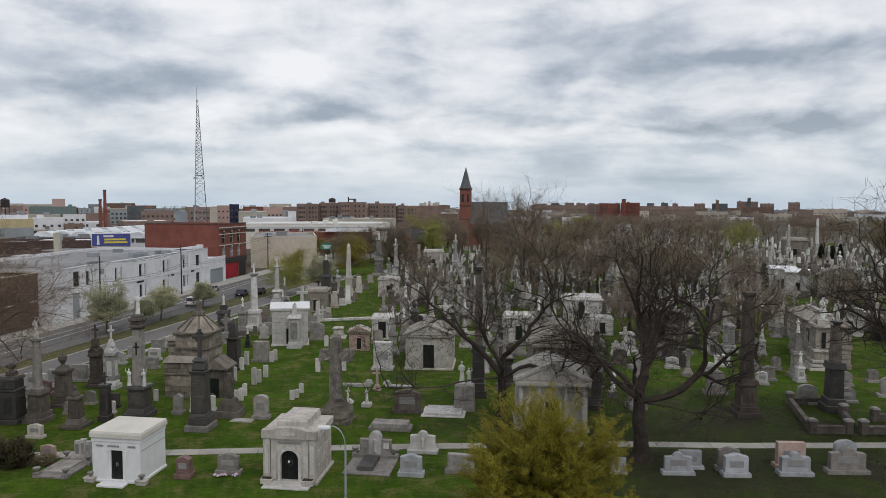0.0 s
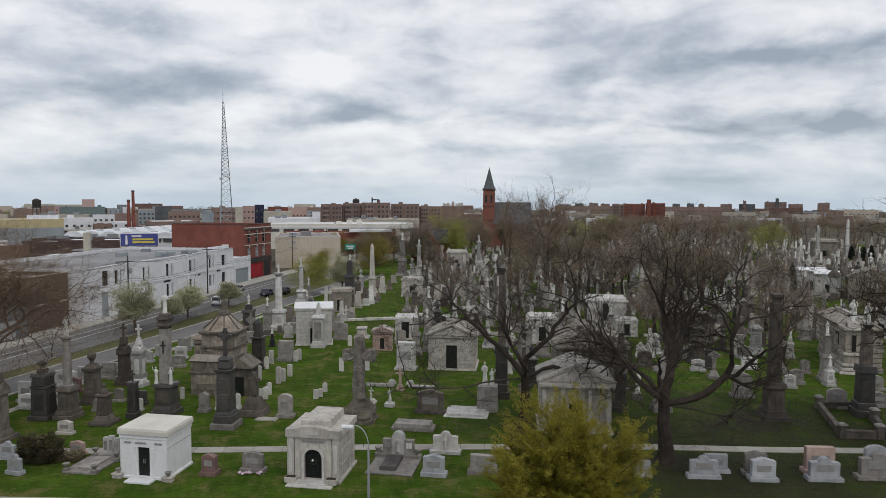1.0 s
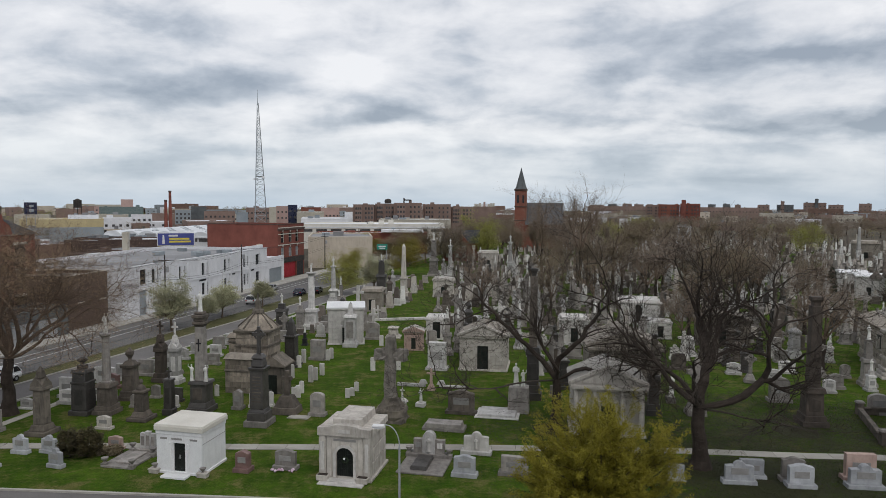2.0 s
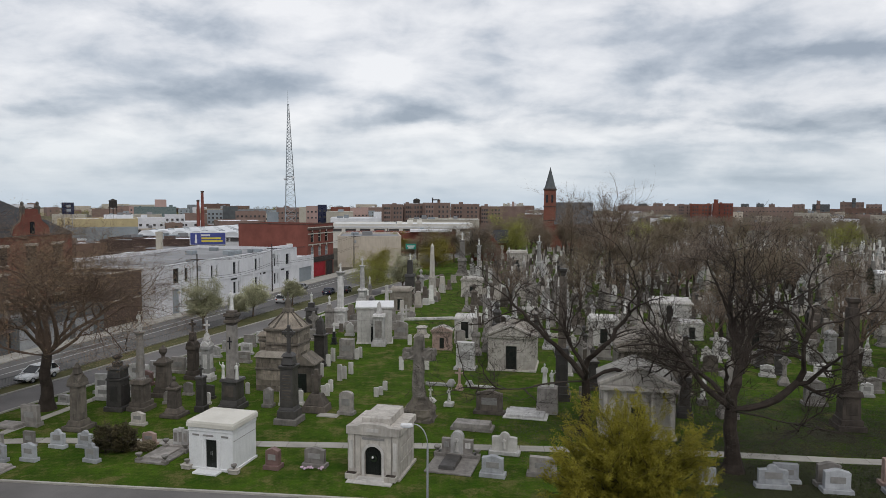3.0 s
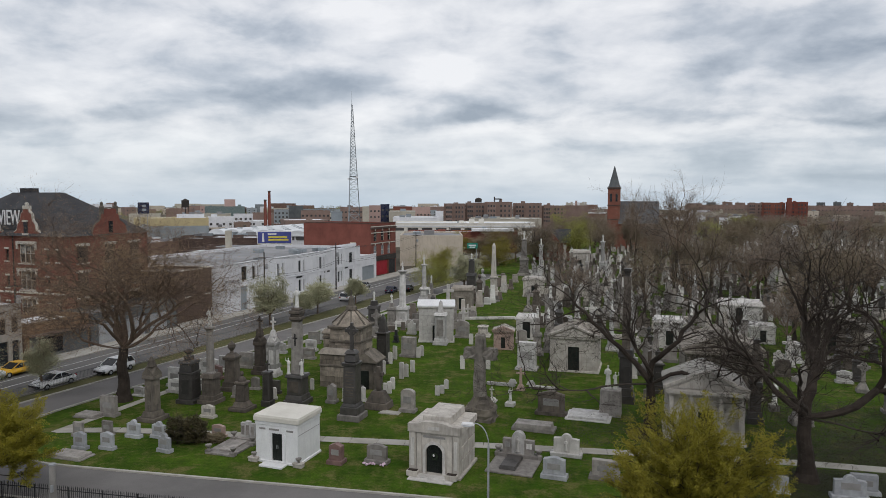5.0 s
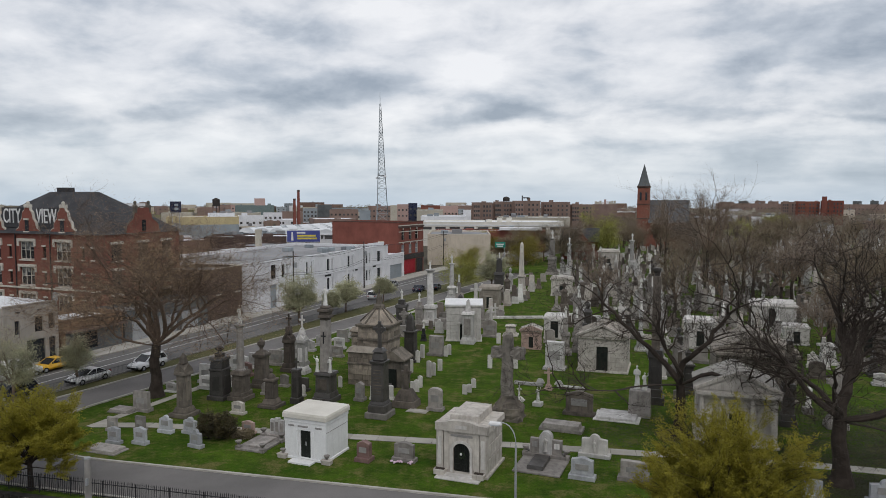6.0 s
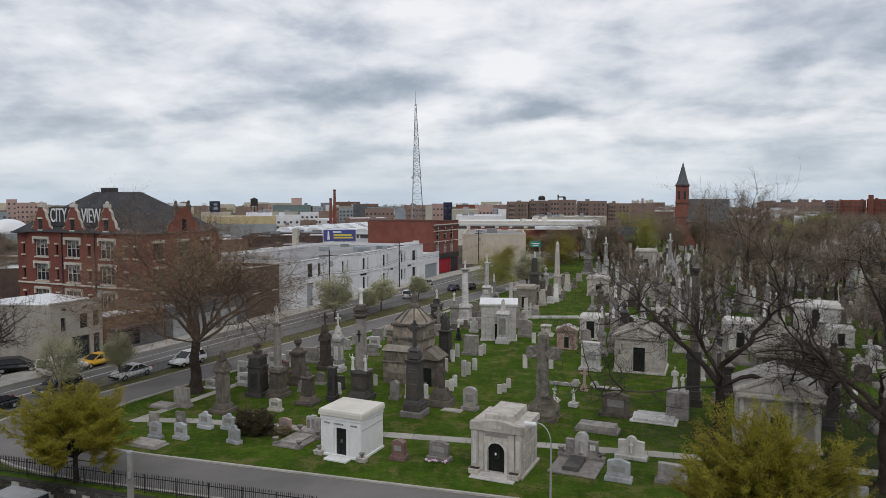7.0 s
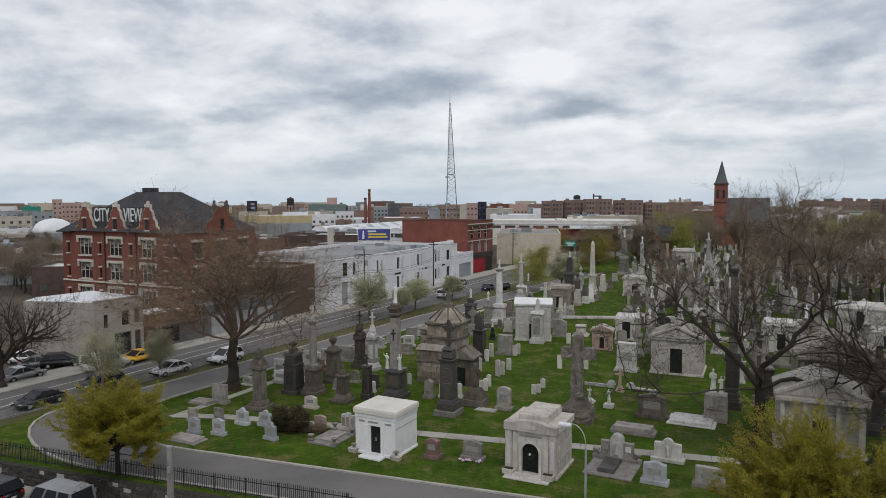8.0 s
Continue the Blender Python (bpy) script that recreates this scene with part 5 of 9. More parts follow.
for i in range(26):
    x, y = rng.uniform(-260, -80), rng.uniform(120, 300)
    if x > avenue_west(y) - 72 or x < -1.15 * y or (y > 275 and x > -180):
        continue
    wl_, rf = rng.choice(kinds)
    block("town_building", "low flat-roofed workshop behind the avenue", x, y, rng.uniform(12, 22), rng.uniform(10, 20), rng.uniform(4.0, 6.0), brick_dark if wl_ is grey_panel else wl_, rf, -9 + rng.uniform(-3, 3), 1, 5, 1.6, 1.4, 2, 60 + i)

# dark blue sign board on legs above the roofs
sb = tagged(new("sign_board"), "dark blue sign board with a pale emblem above the roofs", "sign")
sb.matrix_basis = pose(-185.65, 272.8, 0, 0, 0, 34)
part("panel", box(bm_new(), 0, 0, 13.9, 4.5, 0.5, 4.8, edge=0.05), car_navy, sb)
part("emblem", box(bm_new(), 0.3, -0.3, 15.0, 1.6, 0.1, 1.0), grey_panel, sb)
part("emblem", box(bm_new(), 0.3, -0.3, 16.8, 1.6, 0.1, 0.9), grey_panel, sb)
for k in (-1.5, 1.5):
    part("leg", box(bm_new(), k, 0, 0, 0.3, 0.3, 13.9), steel, sb)

# green road sign far up the avenue
gs = tagged(new("road_sign"), "green overhead road sign with pale border", "sign")
gs.matrix_basis = pose(-32.0, 202.5, 0, 0, 0, 8)
plate = part("plate", box(bm_new(), 0, 0, 6.1, 3.0, 0.12, 1.6, edge=0.03), green_panel, gs)
part("text_bar", box(bm_new(), 0, -0.08, 6.9, 2.2, 0.03, 0.3), white_ink, plate)
part("text_bar", box(bm_new(), 0, -0.08, 6.35, 1.6, 0.03, 0.3), white_ink, plate)
part("post", rod(bm_new(), (1.2, 0.1, 0), (1.2, 0.1, 6.6), 0.1), steel, gs)

# low roofs among the trees beside the hall
for i, (x, y, w, h, wm, rm) in enumerate(((-150, 122, 12, 3.4, grey_panel, white_roof), (-172, 150, 16, 3.6, brick_dark, white_roof), (-196, 158, 14, 4.0, tan_wall, grey_roof), (-222, 178, 18, 4.2, grey_panel, white_roof), (-240, 200, 22, 4.2, brick_dark, grey_roof), (-268, 212, 24, 5.0, cream, white_roof), (-292, 232, 26, 6.0, white_paint, grey_roof), (-152, 142, 10, 3.4, brick_brown, grey_roof))):
    block("workshop", "low flat-roofed workshop between bare trees", x, y, w, 10, h, wm, rm, 42, 1, max(2, int(w / 5)), 1.4, 1.1, 2, 300 + i)

# ---- trees ----
def leaf_mesh(name, spots, mat, seed, size, per, spread, flat=0.6, thin=1.0):
    """Many small leaves in loose clumps round the given spots."""
    r = random.Random(seed)
    v, f = [], []
    for p in spots:
        for k in range(per):
            c = p + Vector((r.gauss(0, spread), r.gauss(0, spread), r.gauss(0, spread * flat)))
            a = Vector((r.gauss(0, 1), r.gauss(0, 1), r.gauss(0, 0.45))).normalized() * size * r.uniform(0.6, 1.4)
            b = a.cross(Vector((r.gauss(0, 0.55), r.gauss(0, 0.55), 1.0))).normalized() * size * thin * r.uniform(0.35, 0.7)
            i = len(v)
            v += [tuple(c - a), tuple(c + b), tuple(c + a), tuple(c - b)]
            f.append((i, i + 1, i + 2, i + 3))
    return mesh_of(name, v, f, mat)


TWIG_FULL = [(7, 0.52, 55, 0.17, 0.05, 9, 8), (5, 0.55, 52, 0.25, 0.07, 6, 6), (4, 0.6, 50, 0.27, 0.08, 4, 4), (3, 0.62, 46, 0.25, 0.08, 3, 3), (0, 0, 0, 0.22, 0.05, 2, 3)]
TWIG_MID = [(6, 0.6, 50, 0.16, 0.08, 5, 5), (6, 0.55, 48, 0.22, 0.08, 4, 4), (6, 0.55, 45, 0.25, 0.07, 3, 3), (0, 0, 0, 0.22, 0.05, 2, 3)]
TWIG_LOW = [(6, 0.6, 50, 0.16, 0.08, 4, 4), (6, 0.55, 48, 0.22, 0.08, 3, 3), (0, 0, 0, 0.22, 0.05, 2, 3)]


def bare_tree(x, y, trunk_h, trunk_r, limbs, label, seed, spec, buds=None, bud_per=3, bud_size=0.05, lean=(0, 0), twig_mat=None, spread=0.3, crown_top=None):
    """limbs: (azimuth, elevation, length, share of trunk height where it leaves)."""
    t = tagged(new("tree"), label, "tree")
    t.matrix_basis = pose(x, y, 0.0)
    tw = Twigs(seed)
    top = Vector((lean[0], lean[1], trunk_h))
    n = 7
    pts = [top * (i / n) + Vector((tw.r.gauss(0, 0.07), tw.r.gauss(0, 0.07), 0)) * (1 if 0 < i else 0) for i in range(n + 1)]
    tw.tube(pts, [trunk_r * (1.5 if i == 0 else 1.12 if i == 1 else 1 - 0.3 * i / n) for i in range(n + 1)], 12)
    link("trunk", tw.mesh("trunk", bark), t)
    tw.v, tw.f = [], []
    for az, el, ln, at, *thick in limbs:
        k = min(int(at * n), n - 1)
        start = pts[k].lerp(pts[k + 1], at * n - k)
        d = Vector((math.cos(radians(az)) * math.cos(radians(el)), math.sin(radians(az)) * math.cos(radians(el)), math.sin(radians(el))))
        tw.grow(start, d, ln, trunk_r * (thick[0] if thick else 0.5), 0, spec)
    if crown_top:
        zs = sorted(p.z for p, d, l in tw.tips)
        kz = (crown_top - trunk_h) / (zs[int(len(zs) * 0.996)] - trunk_h)
        for p in tw.v + [p for p, d, l in tw.tips]:
            p.z = trunk_h + (p.z - trunk_h) * (kz if p.z > trunk_h else 0.25)
    link("branchwork", tw.mesh("branchwork", twig_mat or bark), t)
    if buds:
        link("crown", leaf_mesh("crown", [p for p, d, l in tw.tips], buds, seed, bud_size, bud_per, spread, thin=0.09), t)
    return t


# the two large bare trees among the graves
TWIG_GNARL = [(7, 0.56, 58, 0.25, 0.02, 10, 8), (6, 0.56, 56, 0.30, 0.05, 7, 6), (5, 0.6, 52, 0.30, 0.08, 4, 4), (4, 0.62, 46, 0.26, 0.08, 3, 3), (0, 0, 0, 0.22, 0.05, 2, 3)]
bare_tree(5.7, 62.5, 4.6, 0.5, [(176, 30, 11.0, 0.93, 0.5), (150, 54, 11.0, 1.0, 0.6), (60, 66, 11.0, 1.0, 0.6), (10, 40, 10.0, 0.95, 0.52), (-8, 14, 7.5, 0.82, 0.36), (-80, 50, 7.4, 0.97, 0.4), (100, 40, 9.0, 1.0, 0.4)],
          "large bare spreading tree with dark twisted limbs on the lawn", 3, TWIG_GNARL, crown_top=18.7)
bare_tree(16.0, 54.4, 4.8, 0.62, [(140, 80, 10.6, 1.0, 0.72), (176, 40, 9.2, 1.0, 0.46), (8, 36, 11.4, 0.97, 0.64), (-10, 14, 8.0, 0.84, 0.36), (40, 58, 10.2, 1.0, 0.5), (-120, 54, 7.8, 1.0, 0.36), (90, 44, 9.0, 1.0, 0.4)],
          "large bare forked tree with dark bark beside the path", 8, TWIG_GNARL, lean=(-0.3, 0), crown_top=18.9)
# reddish budding tree beside the drive
TWIG_DENSE = [(6, 0.55, 58, 0.20, 0.02, 8, 8), (6, 0.55, 55, 0.26, 0.04, 6, 5), (5, 0.6, 50, 0.28, 0.06, 4, 4), (5, 0.6, 45, 0.25, 0.06, 3, 3), (0, 0, 0, 0.22, 0.05, 2, 3)]
bare_tree(-45.4, 62.6, 5.4, 0.62, [(180, 44, 10.4, 0.95, 0.42), (140, 60, 10.6, 1.0, 0.44), (60, 58, 10.8, 0.98, 0.42), (12, 50, 11.6, 0.95, 0.42), (0, 34, 11.0, 0.9, 0.32), (-60, 54, 9.6, 0.95, 0.34), (-130, 56, 10.0, 0.97, 0.34), (100, 82, 10.6, 1.0, 0.55), (-170, 34, 9.8, 0.9, 0.32), (30, 68, 10.8, 1.0, 0.42), (-20, 52, 10.6, 0.97, 0.34), (-90, 74, 10.4, 1.0, 0.42), (40, 46, 10.4, 0.96, 0.34)],
          "large budding tree with a reddish-brown crown beside the drive", 12, TWIG_DENSE, leaf_rust, 9, 0.15, twig_mat=twig_red, spread=0.5, crown_top=19.6)


def soil_and_shade(x, y, radius, n, seed):
    """Bare soil, and fallen leaves strewn dark and wide to imitate tree shade on the lawn."""
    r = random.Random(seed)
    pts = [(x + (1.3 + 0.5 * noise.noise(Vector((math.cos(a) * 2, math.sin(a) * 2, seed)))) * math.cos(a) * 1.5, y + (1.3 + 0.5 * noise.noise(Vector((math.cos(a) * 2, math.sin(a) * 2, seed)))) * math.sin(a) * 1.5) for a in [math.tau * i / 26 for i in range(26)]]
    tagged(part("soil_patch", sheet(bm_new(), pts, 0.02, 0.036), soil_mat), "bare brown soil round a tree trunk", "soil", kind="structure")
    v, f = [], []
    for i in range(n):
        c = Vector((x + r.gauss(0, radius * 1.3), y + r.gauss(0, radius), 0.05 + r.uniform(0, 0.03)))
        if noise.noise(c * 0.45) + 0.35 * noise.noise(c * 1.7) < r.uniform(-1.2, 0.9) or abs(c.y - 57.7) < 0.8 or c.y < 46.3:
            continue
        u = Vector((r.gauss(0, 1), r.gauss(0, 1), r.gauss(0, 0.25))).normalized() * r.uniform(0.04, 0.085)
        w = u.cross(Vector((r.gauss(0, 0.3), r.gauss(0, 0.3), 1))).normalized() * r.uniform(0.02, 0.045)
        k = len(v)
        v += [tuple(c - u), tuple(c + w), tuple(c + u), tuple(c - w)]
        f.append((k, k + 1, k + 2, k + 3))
    tagged(link("leaf_litter", mesh_of("leaf_litter", v, f, leaf_litter)), "dark olive fallen leaves that also imitate tree shade on the grass", "leaves", kind="stuff")


# tree shade on the grass, laid as dark leaves; only the first two circle trunks
soil_and_shade(16.0, 54.4, 4.6, 50000, 1)
soil_and_shade(5.7, 62.5, 3.8, 18000, 2)
soil_and_shade(33.0, 52.0, 8.0, 130000, 3)
soil_and_shade(27.0, 64.0, 7.0, 120000, 4)
soil_and_shade(20.0, 50.5, 4.0, 60000, 5)
# bare trees whose branches reach in from beyond the sides
bare_tree(41.5, 55.5, 8.0, 0.55, [(165, 42, 10.0, 1.0), (185, 22, 9.5, 0.95), (170, 60, 10.0, 1.0), (150, 30, 9.0, 0.97), (200, 36, 8.5, 0.95), (178, 6, 8.0, 0.85), (60, 55, 7, 0.95), (20, 50, 7, 0.95)], "bare dark tree at the edge of the lawn", 31, TWIG_GNARL, crown_top=21.5)
# slender bare trees beside the church
bare_tree(20.5, 168.8, 9.0, 0.42, [(0, 70, 12, 0.9), (90, 80, 14, 1.0), (180, 72, 12, 0.92), (270, 66, 10, 0.8), (45, 76, 12, 0.98)], "slender bare tree rising beside the church", 35, TWIG_MID, leaf_wood, 2, 0.2, twig_mat=bark_light, crown_top=27.0)
bare_tree(11.5, 169.6, 9.0, 0.38, [(20, 74, 11, 0.9), (140, 78, 12, 1.0), (260, 70, 10, 0.92)], "slender bare tree rising beside the church", 36, TWIG_MID, leaf_wood, 2, 0.2, twig_mat=bark_light, crown_top=24.8)
bare_tree(-69.5, 55.2, 3.0, 0.42, [(5, 34, 6.6, 0.95), (25, 26, 6.4, 0.9), (60, 46, 5.0, 1.0), (40, 40, 6.2, 0.98), (-30, 40, 3.6, 0.95), (150, 55, 3.8, 1.0), (85, 34, 3.6, 0.85)], "bare dark street tree beside the avenue", 33, TWIG_FULL, twig_mat=bark)


def leafy_tree(name, label, x, y, h, w, trunk_h, mat, seed, clumps, per, size, spread, shape=0.5, twig=None, fit=False):
    """A trunk and limbs with a crown of many small leaves in uneven clumps."""
    t = tagged(new(name), label, "tree")
    t.matrix_basis = pose(x, y, 0)
    tw = Twigs(seed)
    r = tw.r
    rad = 0.018 * h + 0.05
    top = Vector((r.gauss(0, 0.15), r.gauss(0, 0.15), trunk_h))
    tw.tube([Vector((0, 0, 0)), top * 0.5, top], [rad * 1.3, rad, rad * 0.85], 9)
    link("trunk", tw.mesh("trunk", twig or bark), t)
    tw.v, tw.f, tw.tips = [], [], []
    n = max(8, clumps // 14)
    for i in range(n):
        az = math.tau * i / n * 2.4 + r.uniform(-0.4, 0.4)
        el = radians(r.uniform(22, 82))
        d = Vector((math.cos(az) * math.cos(el), math.sin(az) * math.cos(el), math.sin(el)))
        reach = 1.0 / math.sqrt((math.cos(el) / (w * 0.5)) ** 2 + (math.sin(el) / (h - trunk_h)) ** 2) * r.uniform(0.72, 1.02)
        tw.grow(top * r.uniform(0.75, 1.0), d, reach, rad * 0.45, 0, [(6, 0.5, 48, 0.12, 0.03, 4, 4), (3, 0.5, 45, 0.2, 0.03, 3, 3), (0, 0, 0, 0.2, 0.0, 2, 3)])
    if fit:
        zs = sorted(p.z for p, d, l in tw.tips)
        rs = sorted(math.hypot(p.x, p.y) for p, d, l in tw.tips)
        kz, kr = (h - trunk_h) / (zs[int(len(zs) * 0.985)] - trunk_h), w / 2 / rs[int(len(rs) * 0.95)]
        for p in tw.v:
            p.x, p.y, p.z = p.x * kr, p.y * kr, trunk_h + (p.z - trunk_h) * kz
        tw.tips = [(Vector((p.x * kr, p.y * kr, trunk_h + (p.z - trunk_h) * kz)), d, l) for p, d, l in tw.tips]
    link("branchwork", tw.mesh("branchwork", twig or bark), t)
    spots = [p for p, d, l in tw.tips if p.z > trunk_h * 0.95 + 0.2]
    r.shuffle(spots)
    spots = spots[: clumps * 2]
    link("crown", leaf_mesh("crown", spots, mat, seed, size, per, spread), t)
    return t


def feathery_tree(label, x, y, h, w, trunk_h, seed, limbs, per):
    """A spring tree whose rising twigs carry loose sprays of small leaves, with gaps between the boughs."""
    t = tagged(new("tree"), label, "tree")
    t.matrix_basis = pose(x, y, 0)
    tw = Twigs(seed)
    r = tw.r
    rad = 0.02 * h + 0.05
    top = Vector((r.gauss(0, 0.1), r.gauss(0, 0.1), trunk_h))
    tw.tube([Vector((0, 0, 0)), top * 0.5, top], [rad * 1.3, rad, rad * 0.85], 9)
    link("trunk", tw.mesh("trunk", bark), t)
    tw.v, tw.f, tw.tips = [], [], []
    for i in range(limbs):
        az, el = i * 2.4 + r.uniform(-0.3, 0.3), radians(r.choice((r.uniform(4, 35), r.uniform(30, 86))))
        d = Vector((math.cos(az) * math.cos(el), math.sin(az) * math.cos(el), math.sin(el)))
        reach = 1.0 / math.sqrt((math.cos(el) / (w * 0.5)) ** 2 + (math.sin(el) / (h - trunk_h)) ** 2) * r.uniform(0.62, 1.0)
        tw.grow(top * r.uniform(0.7, 1.0), d, reach, rad * 0.3, 0, [(8, 0.46, 42, 0.10, 0.05, 5, 5), (4, 0.5, 40, 0.16, 0.08, 3, 3), (0, 0, 0, 0.14, 0.08, 2, 3)])
    zs = sorted(p.z for p, d, l in tw.tips)
    rs = sorted(math.hypot(p.x, p.y) for p, d, l in tw.tips)
    kz, kr = (h - trunk_h) / (zs[int(len(zs) * 0.98)] - trunk_h), w / 2 / rs[int(len(rs) * 0.93)]
    for p in tw.v + [p for p, d, l in tw.tips]:
        k = kr * (0.85 + 0.5 * min(max((p.z - trunk_h) * kz / (h - trunk_h), 0.0), 1.0))
        p.x, p.y, p.z = p.x * k, p.y * k, trunk_h + (p.z - trunk_h) * kz
    link("branchwork", tw.mesh("branchwork", bark), t)
    v, f = [], []
    for p, d, l in tw.tips:
        droop = Vector((d.x, d.y, d.z * 0.6 + 0.25)).normalized()
        for k in range(per):
            along = r.uniform(-0.75, 0.3)
            c = p + droop * along * max(l, 0.5) + Vector((r.gauss(0, 0.10), r.gauss(0, 0.10), r.gauss(0, 0.05)))
            a = (droop * r.uniform(0.2, 1.0) + Vector((r.gauss(0, 0.6), r.gauss(0, 0.6), r.gauss(0, 0.3)))).normalized() * r.uniform(0.04, 0.07)
            b = a.cross(Vector((r.gauss(0, 0.5), r.gauss(0, 0.5), 1.0))).normalized() * r.uniform(0.02, 0.034)
            i = len(v)
            v += [tuple(c - a), tuple(c + b), tuple(c + a), tuple(c - b)]
            f.append((i, i + 1, i + 2, i + 3))
    link("crown", mesh_of("crown", v, f, leaf_spring), t)


feathery_tree("yellow-green budding tree in spring leaf beside the drive", 6.0, 40.6, 8.2, 8.4, 1.7, 41, 54, 105)
feathery_tree("small yellow-green tree in spring leaf inside the fence", -39.2, 40.0, 6.4, 7.2, 2.2, 42, 44, 90)
pears = [(-49.6, 105.6, 7.6, 5.8), (-46.3, 117.7, 5.4, 5.2), (-58.3, 57.8, 6.4, 4.4), (-56.4, 64.6, 5.2, 3.6), (-43.6, 130.7, 4.6, 3.6), (-47.0, 112.4, 4.2, 3.0), (-26.8, 157.0, 8.2, 6.6), (-52.5, 88.5, 4.6, 1.6)]
for i, (x, y, h, w) in enumerate(pears[:7]):
    leafy_tree("blossom_tree", "small street tree in pale white-green blossom", x, y, h, w, 1.8, leaf_pear, 50 + i, 330, 44, 0.055 if y < 80 else 0.1, 0.3, twig=bark_light, fit=True)
x, y, h, w = pears[7]
bare_tree(x, y, 1.6, 0.07, [(0, 62, 2.2, 0.9), (120, 66, 2.4, 1.0), (240, 60, 2.2, 0.95)], "thin bare young street tree", 70, TWIG_LOW)
greens = [(-32.0, 147.5, 8.9, 8.4, leaf_lime), (-4.8, 258, 15.5, 15, leaf_lime), (-2.5, 238, 11.5, 11, leaf_lime), (47, 275, 12, 14, leaf_lime), (-26, 215, 9.6, 9.8, leaf_olive), (113, 265, 12.2, 17, leaf_lime), (150, 235, 14, 15, leaf_olive), (-24, 190, 8, 8, leaf_olive), (86, 420, 11, 15, leaf_lime), (-41, 232, 9, 9, leaf_olive), (-36, 178, 7.5, 7, leaf_olive), (-27.8, 220.3, 10.5, 10, leaf_haze), (-22.1, 230.9, 11.5, 11, leaf_haze), (-16.2, 225.4, 10.5, 9, leaf_haze), (-12.6, 235.7, 11, 10, leaf_haze), (-31.5, 212.7, 9.0, 8, leaf_haze)]
for i, (x, y, h, w, mt) in enumerate(greens):
    leafy_tree("tree", "spring tree with fresh yellow-green leaves among monuments", x, y, h, w, h * 0.24, mt, 80 + i, 200, 62, 0.0003 * y + 0.04, 0.0017 * y + 0.28, twig=bark_light, fit=True)

# middle and far bare trees: a few forms, copied with other sizes and turns
forms = []
for k in range(4):
    limbs = [(az + 17 * k, el, ln * 0.62, at) for az, el, ln, at in ((0, 62, 6.5, 1.0), (70, 55, 6.0, 0.95), (140, 66, 7.0, 1.0), (215, 52, 6.0, 0.9), (290, 60, 6.5, 0.97), (100, 84, 7.5, 1.0))]
    o = bare_tree(0, 0, 3.6, 0.30, limbs, "bare grey-brown tree among monuments", 100 + k, TWIG_MID, leaf_haze if k % 2 else leaf_wood, 3, 0.3, twig_mat=bark_light, spread=0.4)
    forms.append(o)
rng = random.Random(9)
spots = [(40, 88, 1.05), (56, 98, 1.1), (-6, 170, 1.0), (12, 150, 1.1), (30, 140, 1.2), (24, 178, 1.2), (46, 160, 1.2), (60, 140, 1.0), (-14, 228, 1.3), (6, 215, 1.2), (22, 232, 1.3), (30, 110, 0.9), (26, 98, 0.8), (36, 120, 1.1), (48, 112, 1.1), (44, 130, 1.2), (34, 150, 1.2), (18, 128, 1.0), (54, 148, 1.2), (10, 122, 0.9), (-2, 132, 0.9)]
spots += [(-2, 262, 1.2), (8, 268, 1.3), (16, 262, 1.2), (25, 270, 1.3), (33, 266, 1.2), (42, 262, 1.2), (52, 268, 1.3), (20, 282, 1.3), (38, 285, 1.2), (2, 280, 1.2), (60, 280, 1.3), (70, 270, 1.2)]
while len(spots) < 96:
    d, az = rng.uniform(150, 360), radians(rng.uniform(-3, 33))
    x, y = d * math.sin(az), d * math.cos(az)
    if y > 150 and x > -20 and not (x < 14 and y < 250) and not (0.40 < x / y < 0.62 and y < 262):
        spots.append((x, y, rng.uniform(0.8, 1.35)))
# bare trees beyond the graves and among the roofs beside the hall
for k in range(96):
    y = rng.uniform(338, 470)
    spots.append((rng.uniform(-0.02, 0.66) * y, y, rng.uniform(0.75, 1.05)))
for k in range(84):
    f = rng.uniform(0, 1)
    spots.append((-126 - 150 * f + rng.gauss(0, 7), 106 + 125 * f + rng.gauss(0, 8), rng.uniform(0.6, 0.9) * (1 - 0.35 * f)))
for i, (x, y, s) in enumerate(spots):
    f = forms[i % 4]
    m = pose(x, y, 0, 0, 0, rng.uniform(0, 360)) @ Matrix.Diagonal((s, s, s * rng.uniform(0.85, 1.05), 1))
    if i < 4:
        f.matrix_basis = m
    else:
        c = copy_thing(f, Matrix())
        c.matrix_basis = m
# tall thin trees by the church
for x, y, s in ((29.5, 256, 1.0), (35.5, 258, 0.88), (15.5, 254, 0.92)):
    c = copy_thing(forms[2], Matrix())
    c.matrix_basis = pose(x, y, 0, 0, 0, 40 * x) @ Matrix.Diagonal((s * 0.95, s * 0.95, s * 2.1, 1))


